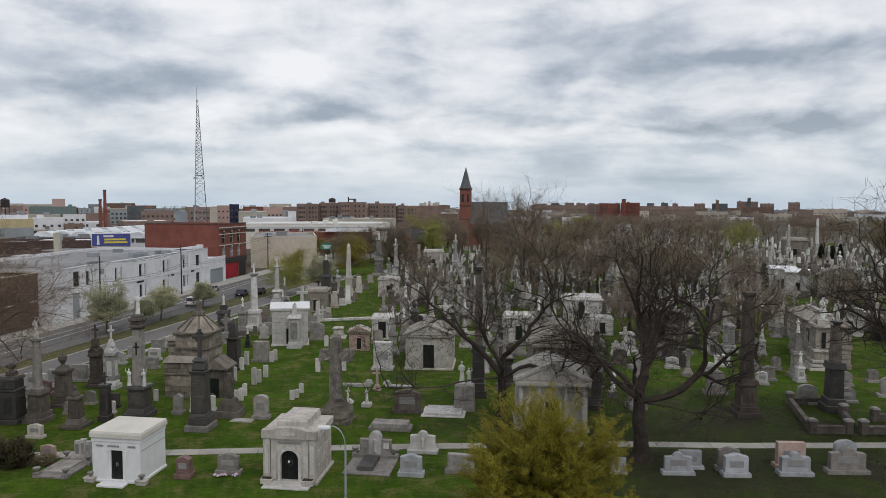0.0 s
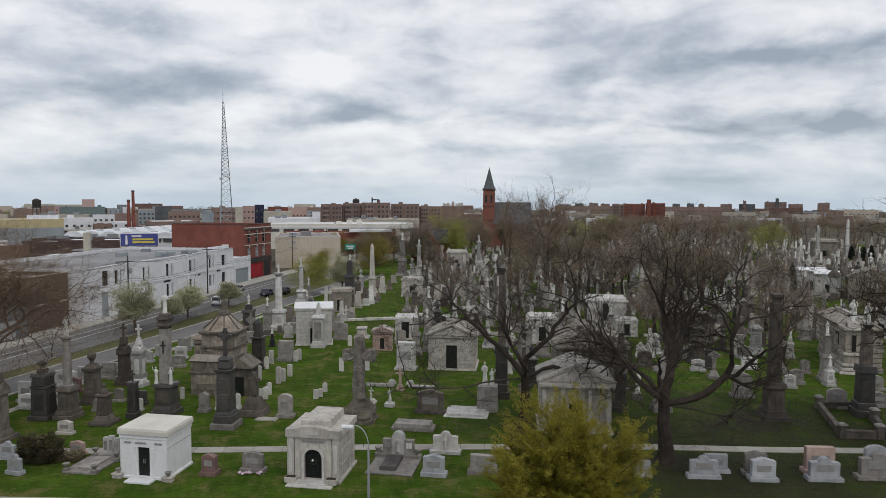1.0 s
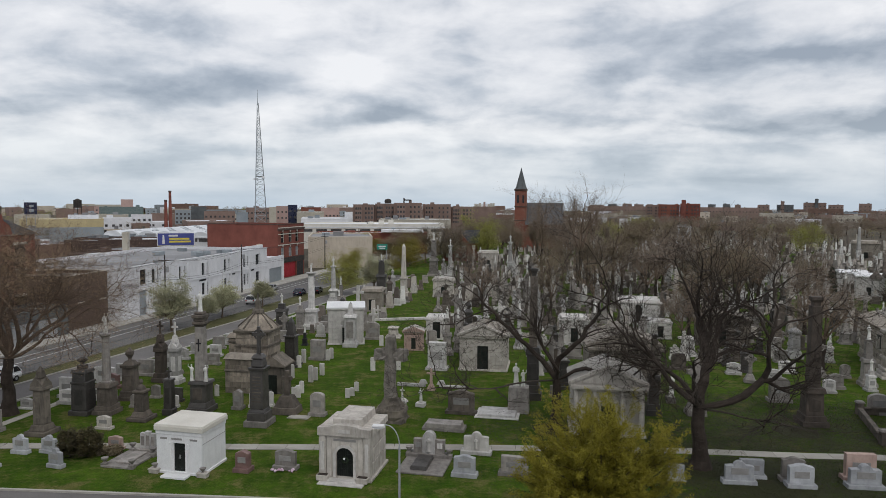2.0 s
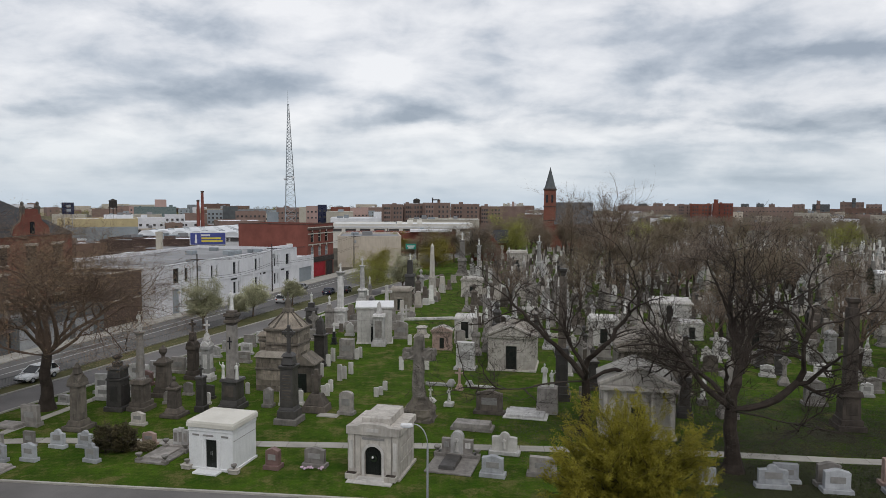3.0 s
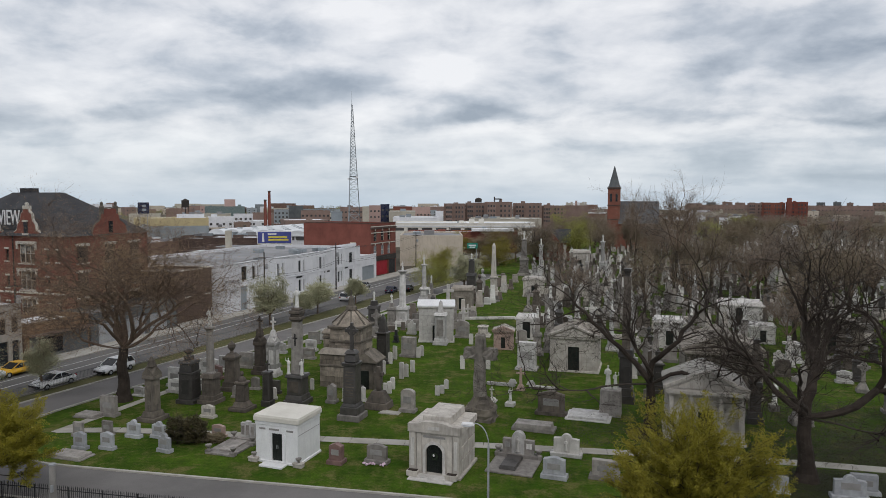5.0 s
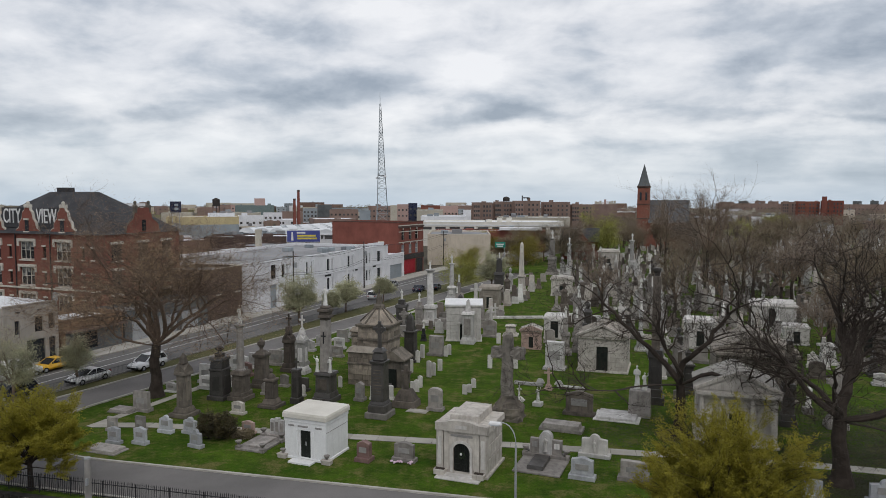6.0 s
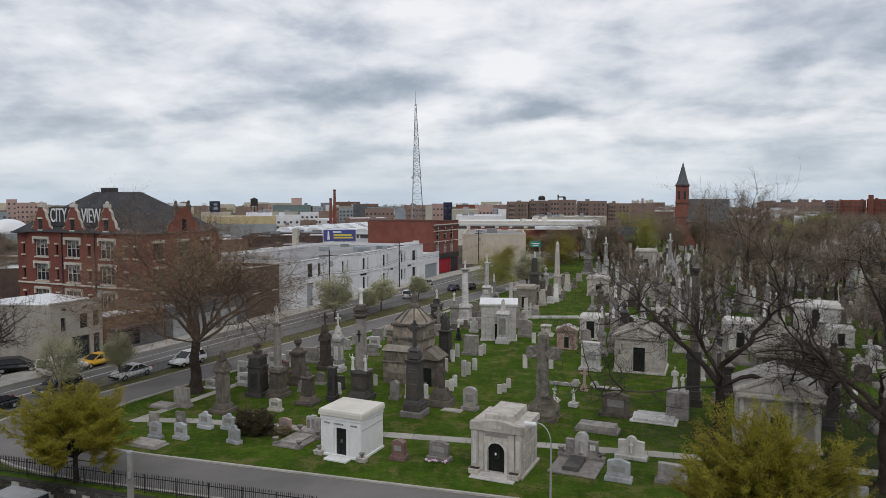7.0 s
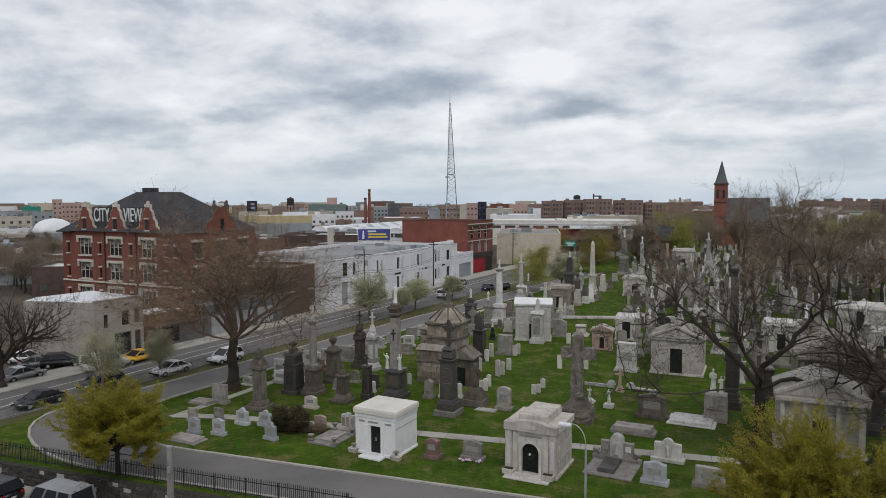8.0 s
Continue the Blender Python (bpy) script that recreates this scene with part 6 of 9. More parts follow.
def woods(name, label, seed, n, lo, hi, az0, az1, mat, hmin, hmax):
    """Far woods: many small bare crowns, each a haze of thin twigs."""
    r = random.Random(seed)
    v, f = [], []
    for i in range(n):
        d, az = math.sqrt(r.uniform(lo * lo, hi * hi)) if hi < 600 else r.uniform(lo, hi), radians(r.uniform(az0, az1))
        x, y = d * math.sin(az), d * math.cos(az)
        if (x > -95 and x < avenue_west(y) + 4 and y < 420) or (-95 < x < 0 and y < 330) or (y < 135 and x > -118) or (x < 0 and -300 < x < -240 and y < 290):
            continue
        h = r.uniform(hmin, hmax)
        w = h * r.uniform(0.4, 0.6)
        i0 = len(v)
        v += [(x - 0.1, y, 0), (x + 0.1, y, 0), (x, y, h * 0.8)]
        f.append((i0, i0 + 1, i0 + 2))
        for k in range(300):
            a, e, q = r.uniform(0, math.tau), r.uniform(-0.5, 1.0), r.uniform(0.2, 1.0) ** 0.5
            flat = math.sqrt(1 - e * e)
            p = Vector((x + w * q * math.cos(a) * flat, y + w * q * math.sin(a) * flat, h * 0.58 + h * 0.42 * e * q))
            g = Vector((math.cos(a) * flat + r.gauss(0, 0.4), math.sin(a) * flat + r.gauss(0, 0.4), r.uniform(0.2, 1.3))) * h * 0.07
            s = Vector((r.gauss(0, 1), r.gauss(0, 1), r.gauss(0, 0.3))).normalized() * (0.00010 * d + 0.03)
            i1 = len(v)
            v += [tuple(p - s), tuple(p + s), tuple(p + g)]
            f.append((i1, i1 + 1, i1 + 2))
    tagged(link(name, mesh_of(name, v, f, mat)), label, "woods", kind="stuff")


woods("far_woods", "bare brown trees crowded beyond the graves", 205, 240, 420, 640, -2, 38, leaf_wood, 7, 11)
woods("far_woods", "far bare brown spring trees between town roofs", 201, 500, 480, 1300, -8, 36, leaf_wood, 7, 11)
woods("far_woods", "far olive budding trees along the horizon", 202, 470, 340, 1450, -60, 38, leaf_haze, 6, 11)
woods("far_woods", "bare brown trees among low town roofs", 204, 200, 230, 520, -56, -40, leaf_wood, 4, 7.5)
woods("far_woods", "far fresh green trees between town roofs", 203, 40, 400, 1200, -60, 36, leaf_lime, 6, 9)

# ---- monuments ----
def statue_bm(bm, h, z=0.0, x=0.0, y=0.0, arm=None, seed=0):
    """A plain draped standing figure."""
    r = random.Random(seed)
    turn = r.uniform(0, 1)
    prof = [(0.125, 0), (0.13, 0.04), (0.105, 0.1), (0.095, 0.3), (0.085, 0.48), (0.08, 0.58), (0.10, 0.70), (0.112, 0.77), (0.085, 0.815), (0.035, 0.835), (0.033, 0.86)]
    n, rings = 12, []
    for k, (a, b) in enumerate(prof):
        ring = []
        for i in range(n):
            g = turn + i * math.tau / n
            fold = 1 + (0.10 * math.cos(5 * g + k * 0.35) if b < 0.56 else 0.0)
            ring.append(bm.verts.new((x + a * h * fold * math.cos(g) + 0.012 * h * math.sin(b * 5), y + a * h * 0.78 * fold * math.sin(g), z + b * h)))
        rings.append(ring)
    for lo, hi in zip(rings, rings[1:]):
        for i in range(n):
            bm.faces.new((lo[i], lo[(i + 1) % n], hi[(i + 1) % n], hi[i]))
    bm.faces.new(rings[0][::-1])
    bm.faces.new(rings[-1])
    ball(bm, x, y - 0.012 * h, z + 0.925 * h, 0.052 * h, 1.3)
    for s in (-1, 1):
        if arm == s:
            rod(bm, (x + s * 0.10 * h, y, z + 0.77 * h), (x + s * 0.19 * h, y - 0.05 * h, z + 0.86 * h), 0.03 * h, 0.026 * h, 5)
            rod(bm, (x + s * 0.19 * h, y - 0.05 * h, z + 0.86 * h), (x + s * 0.17 * h, y - 0.07 * h, z + 1.0 * h), 0.026 * h, 0.017 * h, 5)
        else:
            rod(bm, (x + s * 0.105 * h, y, z + 0.77 * h), (x + s * 0.12 * h, y - 0.05 * h, z + 0.62 * h), 0.032 * h, 0.028 * h, 5)
            rod(bm, (x + s * 0.12 * h, y - 0.05 * h, z + 0.62 * h), (x + s * 0.03 * h, y - 0.12 * h, z + 0.66 * h), 0.028 * h, 0.02 * h, 5)
    return bm


def headstone(x, y, w, h, d, style, mat, turn=0.0, base=True, label="grey granite headstone on a stepped base", panel=True, back=0.0, group=""):
    t = thing("headstone", label, "headstone", x, y, 0.03, turn, group)
    bh = 0.0
    if base:
        bh = min(0.32, h * 0.2)
        part("base", box(bm_new(), 0, 0, 0, w * 1.22, d * 1.9, bh, 0.98, edge=0.02), mat, t)
    bm = slab(bm_new(), outline(style, w, h - bh), -d / 2, d / 2)
    bmesh.ops.translate(bm, vec=(0, 0, bh), verts=bm.verts)
    bmesh.ops.bevel(bm, geom=list(bm.edges), offset=0.018, segments=1, affect="EDGES")
    tab = part("tablet", bm, mat, t)
    if panel:
        part("carved_panel", box(bm_new(), 0, -d / 2 - 0.012, bh + (h - bh) * 0.30, w * 0.6, 0.03, (h - bh) * 0.34, edge=0.008), letter_mat if mat is not dark_granite else granite, tab)
    return t


def obelisk(x, y, w, h, mat, turn=0.0, label="grey granite obelisk on a stepped base", cross=False, ped=0.28):
    t = thing("obelisk", label, "obelisk", x, y, 0.03, turn)
    z = 0.0
    part("plinth", box(bm_new(), 0, 0, z, w, w, h * 0.05, 0.98, edge=0.03), mat, t)
    z += h * 0.05
    part("base", box(bm_new(), 0, 0, z, w * 0.8, w * 0.8, h * 0.06, 0.92, edge=0.03), mat, t)
    z += h * 0.06
    die = part("die", box(bm_new(), 0, 0, z, w * 0.62, w * 0.62, h * ped * 0.7, 0.95, edge=0.02), mat, t)
    part("carved_panel", box(bm_new(), 0, -w * 0.31, z + h * ped * 0.18, w * 0.4, 0.05, h * ped * 0.36, edge=0.02), mat, die)
    z += h * ped * 0.7
    part("cornice", box(bm_new(), 0, 0, z, w * 0.74, w * 0.74, h * 0.03, 1.0, edge=0.03), mat, t)
    z += h * 0.03
    sh = h - z - (h * 0.08 if cross else w * 0.3)
    part("shaft", box(bm_new(), 0, 0, z, w * 0.48, w * 0.48, sh, 0.62, edge=0.015), mat, t)
    if cross:
        bm = box(bm_new(), 0, 0, z + sh, 0.14, 0.14, h * 0.08)
        box(bm, 0, 0, z + sh + h * 0.045, 0.45, 0.12, 0.13)
        part("cross", bm, mat, t)
    else:
        part("point", box(bm_new(), 0, 0, z + sh, w * 0.48 * 0.62, w * 0.48 * 0.62, w * 0.3, 0.05), mat, t)
    return t


def column(x, y, w, h, mat, base_mat=None, statue=0.0, turn=0.0, label="tall round stone column with a white statue on top", ped=0.3, square=False, arm=None, seed=0, cross_mark=False):
    """A pedestal, a shaft, a capital and, if asked for, a figure on it."""
    bmt = base_mat or mat
    t = thing("memorial_column", label, "column", x, y, 0.03, turn)
    z, ph = 0.0, h * ped
    part("plinth", box(bm_new(), 0, 0, 0, w, w, ph * 0.14, 0.98, edge=0.03), bmt, t)
    part("step", box(bm_new(), 0, 0, ph * 0.14, w * 0.82, w * 0.82, ph * 0.14, 0.96, edge=0.03), bmt, t)
    die = part("die", box(bm_new(), 0, 0, ph * 0.28, w * 0.66, w * 0.66, ph * 0.58, 0.93, edge=0.02), bmt, t)
    part("carved_panel", box(bm_new(), 0, -w * 0.325, ph * 0.4, w * 0.42, 0.05, ph * 0.3, edge=0.02), bmt, die)
    part("cornice", box(bm_new(), 0, 0, ph * 0.86, w * 0.78, w * 0.78, ph * 0.14, 0.88, edge=0.04), bmt, t)
    top = h - statue
    cap = (top - ph) * 0.1
    if square:
        sh = part("shaft", box(bm_new(), 0, 0, ph, w * 0.42, w * 0.42, top - ph - cap, 0.88, edge=0.015), mat, t)
    else:
        r = w * 0.2
        sh = part("shaft", lathe(bm_new(), [(r * 1.25, ph), (r * 1.25, ph + 0.12), (r, ph + 0.2), (r * 0.98, ph + (top - ph) * 0.4), (r * 0.82, top - cap)], 12), mat, t)
    if cross_mark:
        bm = box(bm_new(), 0, -w * 0.205, ph + (top - ph) * 0.35, 0.1, 0.08, 0.8)
        box(bm, 0, -w * 0.205, ph + (top - ph) * 0.35 + 0.48, 0.45, 0.08, 0.1)
        part("cross", bm, iron, sh)
    c = lathe(bm_new(), [(w * 0.17, top - cap), (w * 0.19, top - cap * 0.6), (w * 0.28, top - cap * 0.3), (w * 0.28, top)], 8 if not square else 4, turn=math.pi / 4 if square else 0)
    part("capital", c, bmt if square else mat, t)
    if statue:
        part("statue", statue_bm(bm_new(), statue, top, 0, 0, arm, seed), statue_mat, t, "white marble statue", smooth=True)
    return t


def urn_pedestal(x, y, w, h, mat, turn=0.0, label="stone pedestal monument with a draped urn", urn=True):
    t = thing("pedestal_monument", label, "monument", x, y, 0.03, turn)
    part("plinth", box(bm_new(), 0, 0, 0, w, w, h * 0.08, 0.98, edge=0.03), mat, t)
    part("step", box(bm_new(), 0, 0, h * 0.08, w * 0.8, w * 0.8, h * 0.1, 0.92, edge=0.03), mat, t)
    die = part("die", box(bm_new(), 0, 0, h * 0.18, w * 0.62, w * 0.62, h * 0.44, 0.86, edge=0.03), mat, t)
    part("carved_panel", box(bm_new(), 0, -w * 0.30, h * 0.28, w * 0.36, 0.06, h * 0.2, edge=0.02), mat, die)
    part("cornice", box(bm_new(), 0, 0, h * 0.62, w * 0.68, w * 0.68, h * 0.06, 1.05, edge=0.03), mat, t)
    part("cap", box(bm_new(), 0, 0, h * 0.68, w * 0.6, w * 0.6, h * 0.07, 0.55, edge=0.03), mat, t)
    if urn:
        r = w * 0.2
        part("urn", lathe(bm_new(), [(r * 0.6, h * 0.75), (r * 0.4, h * 0.79), (r, h * 0.87), (r * 0.95, h * 0.93), (r * 0.5, h * 0.96), (r * 0.2, h)], 10), mat, t)
    return t


def tiered(label, x, y, tiers, mat, turn=4.0, panel=None, name="pedestal_monument"):
    """A monument of stacked square tiers: (part, height, width, share of the width left at its top). Round tops are named urn, dome or ball."""
    t = thing(name, label, "monument", x, y, 0.03, turn)
    z = 0.0
    for piece, h, w, top, *own in tiers:
        w *= 0.77
        m = own[0] if own else mat
        if piece in ("urn", "dome", "ball"):
            shape = {"urn": ((0.5, 0), (0.35, 0.18), (0.95, 0.5), (1.0, 0.72), (0.6, 0.86), (0.2, 1.0)), "dome": ((1.0, 0), (0.95, 0.35), (0.7, 0.7), (0.25, 1.0)), "ball": ((0.4, 0), (0.9, 0.3), (1.0, 0.55), (0.6, 0.9), (0.1, 1.0))}[piece]
            part(piece, lathe(bm_new(), [(w / 2 * a, z + h * b) for a, b in shape], 12), m, t)
        elif piece == "cross":
            bm = box(bm_new(), 0, 0, z, w * 0.3, w * 0.24, h, 0.85, edge=0.03)
            box(bm, 0, 0, z + h * 0.55, w, w * 0.22, w * 0.3, edge=0.03)
            part("cross", bm, m, t)
        elif piece == "gables":
            k = w / 2
            for g in (0, 90):
                part("gable_top", slab(bm_new(), [(-k, 0), (k, 0), (k * 0.9, h * 0.3), (0, h), (-k * 0.9, h * 0.3)], -k * 0.96, k * 0.96), m, t).matrix_basis = pose(0, 0, z, 0, 0, g)
        else:
            o = part(piece, box(bm_new(), 0, 0, z, w, w, h, top, edge=min(0.05, h * 0.2)), m, t)
            if piece == "die":
                k = w * (0.62 + 0.38 * top) * 0.5
                for sx, sy, px, py in ((k * 1.1, 0.05, 0, -w * (1 + top) / 4), (0.05, k * 1.1, w * (1 + top) / 4, 0)):
                    part("sunk_panel", box(bm_new(), px, py, z + h * 0.2, sx, sy, h * 0.6, edge=0.015), panel or m, o)
        z += h
    return t


def cross_monument(x, y, w, h, mat, turn=0.0, label="stone cross on a stepped base", arms=0.22, ring=False, rough=True, ped=0.28):
    t = thing("cross_monument", label, "cross", x, y, 0.03, turn)
    ph = h * ped
    part("plinth", box(bm_new(), 0, 0, 0, w, w * 0.8, ph * 0.4, 0.94, edge=0.05), mat, t)
    part("base", box(bm_new(), 0, 0, ph * 0.4, w * 0.86, w * 0.68, ph * 0.6, 0.55, edge=0.05), mat, t)
    s = h * 0.085
    bm = box(bm_new(), 0, 0, ph, s * 1.5, s * 1.2, h - ph, 0.72, 0.85, edge=0.04)
    az = ph + (h - ph) * 0.68
    for k in (-1, 1):
        box(bm, k * h * arms * 0.55, 0, az - s * 0.5, h * arms, s * 0.9, s * 1.05, edge=0.04)
    part("cross", bm, mat, t)
    if ring:
        bm, n, R = bm_new(), 16, h * arms * 0.62
        hoop = [[bm.verts.new(((R + u * s * 0.3) * math.cos(math.tau * i / n), v * s * 0.3, az + (R + u * s * 0.3) * math.sin(math.tau * i / n))) for u, v in ((1, -1), (1, 1), (-1, 1), (-1, -1))] for i in range(n)]
        for i in range(n):
            for k in range(4):
                bm.faces.new((hoop[i][k], hoop[i][(k + 1) % 4], hoop[(i + 1) % n][(k + 1) % 4], hoop[(i + 1) % n][k]))
        bmesh.ops.recalc_face_normals(bm, faces=bm.faces)
        part("ring", bm, mat, t)
    return t


def ledger(x, y, w, l, h, mat, turn=0.0, label="flat stone grave ledger on the lawn"):
    t = thing("ledger_stone", label, "grave slab", x, y, 0.03, turn)
    part("kerb", box(bm_new(), 0, 0, 0, w * 1.15, l * 1.08, h * 0.4, 0.99, edge=0.02), mat, t)
    part("slab", box(bm_new(), 0, 0, h * 0.4, w, l, h * 0.6, 0.96, edge=0.03), mat, t)
    return t


def urn_pot(parent, x, y, z, s, mat):
    part("urn", lathe(bm_new(), [(0.12 * s, z), (0.07 * s, z + 0.08 * s), (0.22 * s, z + 0.25 * s), (0.25 * s, z + 0.36 * s), (0.18 * s, z + 0.37 * s)], 10, x, y), mat, parent)


def coursed_walls(parent, w, d, h, mat, z0=0.0, course=0.45, joined=False, joint=0.025, name="stone", holes=(), block_len=1.1, seed=0):
    """Walls of separate blocks round a core; the front is at y = -d / 2. holes: (x0, x1, z0, z1) in the front."""
    r = random.Random(seed)
    part("core", box(bm_new(), 0, 0.03, z0, w - 0.1, d - 0.16, h), letter_mat, parent)
    n = max(1, round(h / course))
    ch = h / n
    meshes = {}

    rest = bm_new()

    def piece(px, py, pz, sx, sy, sz):
        if joined:
            box(rest, px, py, pz, sx - joint, sy - joint, sz - joint)
            return
        key = (round(sx, 2), round(sy, 2), round(sz, 2))
        if key not in meshes:
            b = box(bm_new(), 0, 0, 0, sx - joint, sy - joint, sz - joint, edge=0.012)
            me = bpy.data.meshes.new(name)
            b.to_mesh(me)
            b.free()
            me.materials.append(mat)
            meshes[key] = me
        link(name, meshes[key], parent, m=pose(px, py, pz))

    for i in range(n):
        zz = z0 + i * ch
        for side in range(4):
            full = w if side < 2 else d - 0.36
            k = max(1, round(full / block_len))
            bl = full / k
            offs = [0.0] if i % 2 == 0 else [bl / 2]
            cuts = [-full / 2] + [-full / 2 + offs[0] + j * bl for j in range(0 if offs[0] else 1, k)] + [full / 2]
            cuts = sorted({round(c, 3) for c in cuts})
            for a, b in zip(cuts, cuts[1:]):
                c, s = (a + b) / 2, b - a
                if side == 0:
                    if any(a < hb and b > ha and zz < hz1 - 0.05 and zz + ch > hz0 + 0.05 for ha, hb, hz0, hz1 in holes):
                        for ha, hb, hz0, hz1 in holes:
                            if a < ha < b:
                                piece((a + ha) / 2, -d / 2 + 0.09, zz, ha - a, 0.18, ch)
                            if a < hb < b:
                                piece((hb + b) / 2, -d / 2 + 0.09, zz, b - hb, 0.18, ch)
                        continue
                    piece(c, -d / 2 + 0.09, zz, s, 0.18, ch)
                elif side == 1:
                    piece(c, d / 2 - 0.09, zz, s, 0.18, ch)
                else:
                    piece((-1 if side == 2 else 1) * (w / 2 - 0.09), c, zz, 0.18, s, ch)
    if joined:
        tagged(part("stonework", rest, mat, parent), kind="stuff")
    else:
        rest.free()


def gable_roof(parent, w, d, z, rise, mat, name="roof", over=0.15):
    k = w / 2 + over
    return part(name, slab(bm_new(), [(-k, z), (k, z), (k, z + 0.12), (0, z + rise), (-k, z + 0.12)], -d / 2 - over, d / 2 + over), mat, parent)


def mausoleum(x, y, w, d, h, mat, turn=0.0, label="pale stone mausoleum with a bronze door", roof="flat", door=(0.9, 2.0), seed=0, columns=False, course=0.5, roof_mat=None):
    """A family tomb of coursed blocks with a door, a cornice and a flat or gabled roof; its front looks towards -y."""
    t = thing("mausoleum", label, "mausoleum", x, y, 0.03, turn)
    rm = roof_mat or mat
    part("plinth", box(bm_new(), 0, 0, 0, w * 1.06, d * 1.05, 0.25, 0.99, edge=0.03), mat, t)
    dw, dh = door
    wh = h * (0.84 if roof == "flat" else 0.83 if roof == "cross" else 0.70) - 0.25
    coursed_walls(t, w, d, wh, mat, 0.25, course, y > 80 or x > 8, holes=[(-dw / 2, dw / 2, 0.25, 0.25 + dh)], seed=seed)
    part("door", box(bm_new(), 0, -d / 2 + 0.04, 0.25, dw, 0.1, dh), bronze, t)
    f = bm_new()
    for s in (-1, 1):
        box(f, s * (dw / 2 + 0.13), -d / 2 - 0.04, 0.25, 0.26, 0.14, dh)
    box(f, 0, -d / 2 - 0.05, 0.25 + dh, dw + 0.7, 0.18, 0.3, edge=0.02)
    part("door_frame", f, mat, t)
    z = 0.25 + wh
    part("cornice", box(bm_new(), 0, 0, z, w * 1.08, d * 1.06, 0.25, 1.02, edge=0.04), mat, t)
    z += 0.25
    if roof == "flat":
        part("roof", box(bm_new(), 0, 0, z, w * 1.02, d * 1.02, h - z, 0.94, edge=0.04), rm, t)
    elif roof == "cross":
        k = part("roof", slab(bm_new(), [(-d * 0.55, z), (d * 0.55, z), (d * 0.55, z + 0.15), (0, h), (-d * 0.55, z + 0.15)], -w * 0.55, w * 0.55), rm, t)
        k.matrix_basis = pose(0, 0, 0, 0, 0, 90)
    else:
        gable_roof(t, w * 1.04, d * 1.02, z, h - z, rm)
        k, zt, yf = w * 0.52 + 0.15, z + 0.12, -d * 0.51 - 0.2
        for e in (-1, 1):
            tw = Twigs(0)
            tw.tube([Vector((e * k, yf, zt)), Vector((0, yf, h))], [0.17, 0.17], 4)
            link("raking_cornice", tw.mesh("raking_cornice", mat), t)
        part("pediment", slab(bm_new(), [(-w * 0.42, z + 0.1), (w * 0.42, z + 0.1), (0, z + (h - z) * 0.78)], -d / 2 - 0.26, -d / 2 - 0.16), mat, t)
    if columns:
        for s in (-1, -0.42, 0.42, 1):
            part("column", lathe(bm_new(), [(0.28, 0.25), (0.28, 0.4), (0.21, 0.48), (0.18, 0.2 + wh - 0.25), (0.28, 0.25 + wh - 0.1), (0.28, 0.25 + wh)], 12, s * (w / 2 - 0.35), -d / 2 - 0.5), mat, t)
        part("porch_beam", box(bm_new(), 0, -d / 2 - 0.45, 0.25 + wh + 0.002, w * 1.04, 0.9, 0.24), mat, t)
    return t


def shaft_monument(x, y, w, h, mat, turn, label, ped):
    """A tall panelled pedestal with a short obelisk."""
    t = thing("obelisk", label, "obelisk", x, y, 0.03, turn)
    part("plinth", box(bm_new(), 0, 0, 0, w, w, h * 0.09, 0.97, edge=0.03), mat, t)
    part("base", box(bm_new(), 0, 0, h * 0.09, w * 0.86, w * 0.86, h * 0.06, 0.92, edge=0.03), mat, t)
    d = part("die", box(bm_new(), 0, 0, h * 0.15, w * 0.74, w * 0.74, h * (ped - 0.21), 0.97, edge=0.03), mat, t)
    part("carved_panel", box(bm_new(), 0, -w * 0.37, h * 0.2, w * 0.46, 0.06, h * (ped - 0.34), edge=0.02), granite, d)
    part("cornice", box(bm_new(), 0, 0, h * (ped - 0.06), w * 0.9, w * 0.9, h * 0.06, 0.86, edge=0.04), mat, t)
    part("shaft", box(bm_new(), 0, 0, h * ped, w * 0.36, w * 0.36, h * (0.96 - ped), 0.6, edge=0.02), mat, t)
    part("point", box(bm_new(), 0, 0, h * 0.96, w * 0.21, w * 0.21, h * 0.04, 0.1), mat, t)
    return t


def rough_cross():
    """A thick cross hewn from rough stone, on a rock base."""
    t = thing("cross_monument", "thick rough-hewn brown stone cross on a rock base", "cross", -9.3, 64.0, 0.03, 4)
    r = random.Random(5)

    def hewn(bm, amount):
        bmesh.ops.subdivide_edges(bm, edges=list(bm.edges), cuts=3, use_grid_fill=True)
        for v in bm.verts:
            v.co += Vector((r.gauss(0, amount), r.gauss(0, amount), r.gauss(0, amount)))
        return bm

    part("rock_base", hewn(box(bm_new(), 0, 0, 0, 2.9, 2.4, 1.2, 0.86), 0.08), brown_stone, t)
    part("rock_neck", hewn(box(bm_new(), 0, 0, 1.1, 2.3, 1.9, 1.1, 0.5), 0.07), brown_stone, t)
    part("upright", hewn(box(bm_new(), 0, 0, 2.0, 1.0, 0.85, 5.9, 0.84), 0.075), cross_stone, t)
    for k in (-1, 1):
        part("arm", hewn(box(bm_new(), k * 0.95, 0, 5.65, 1.1, 0.78, 1.0), 0.075), cross_stone, t)
    return t


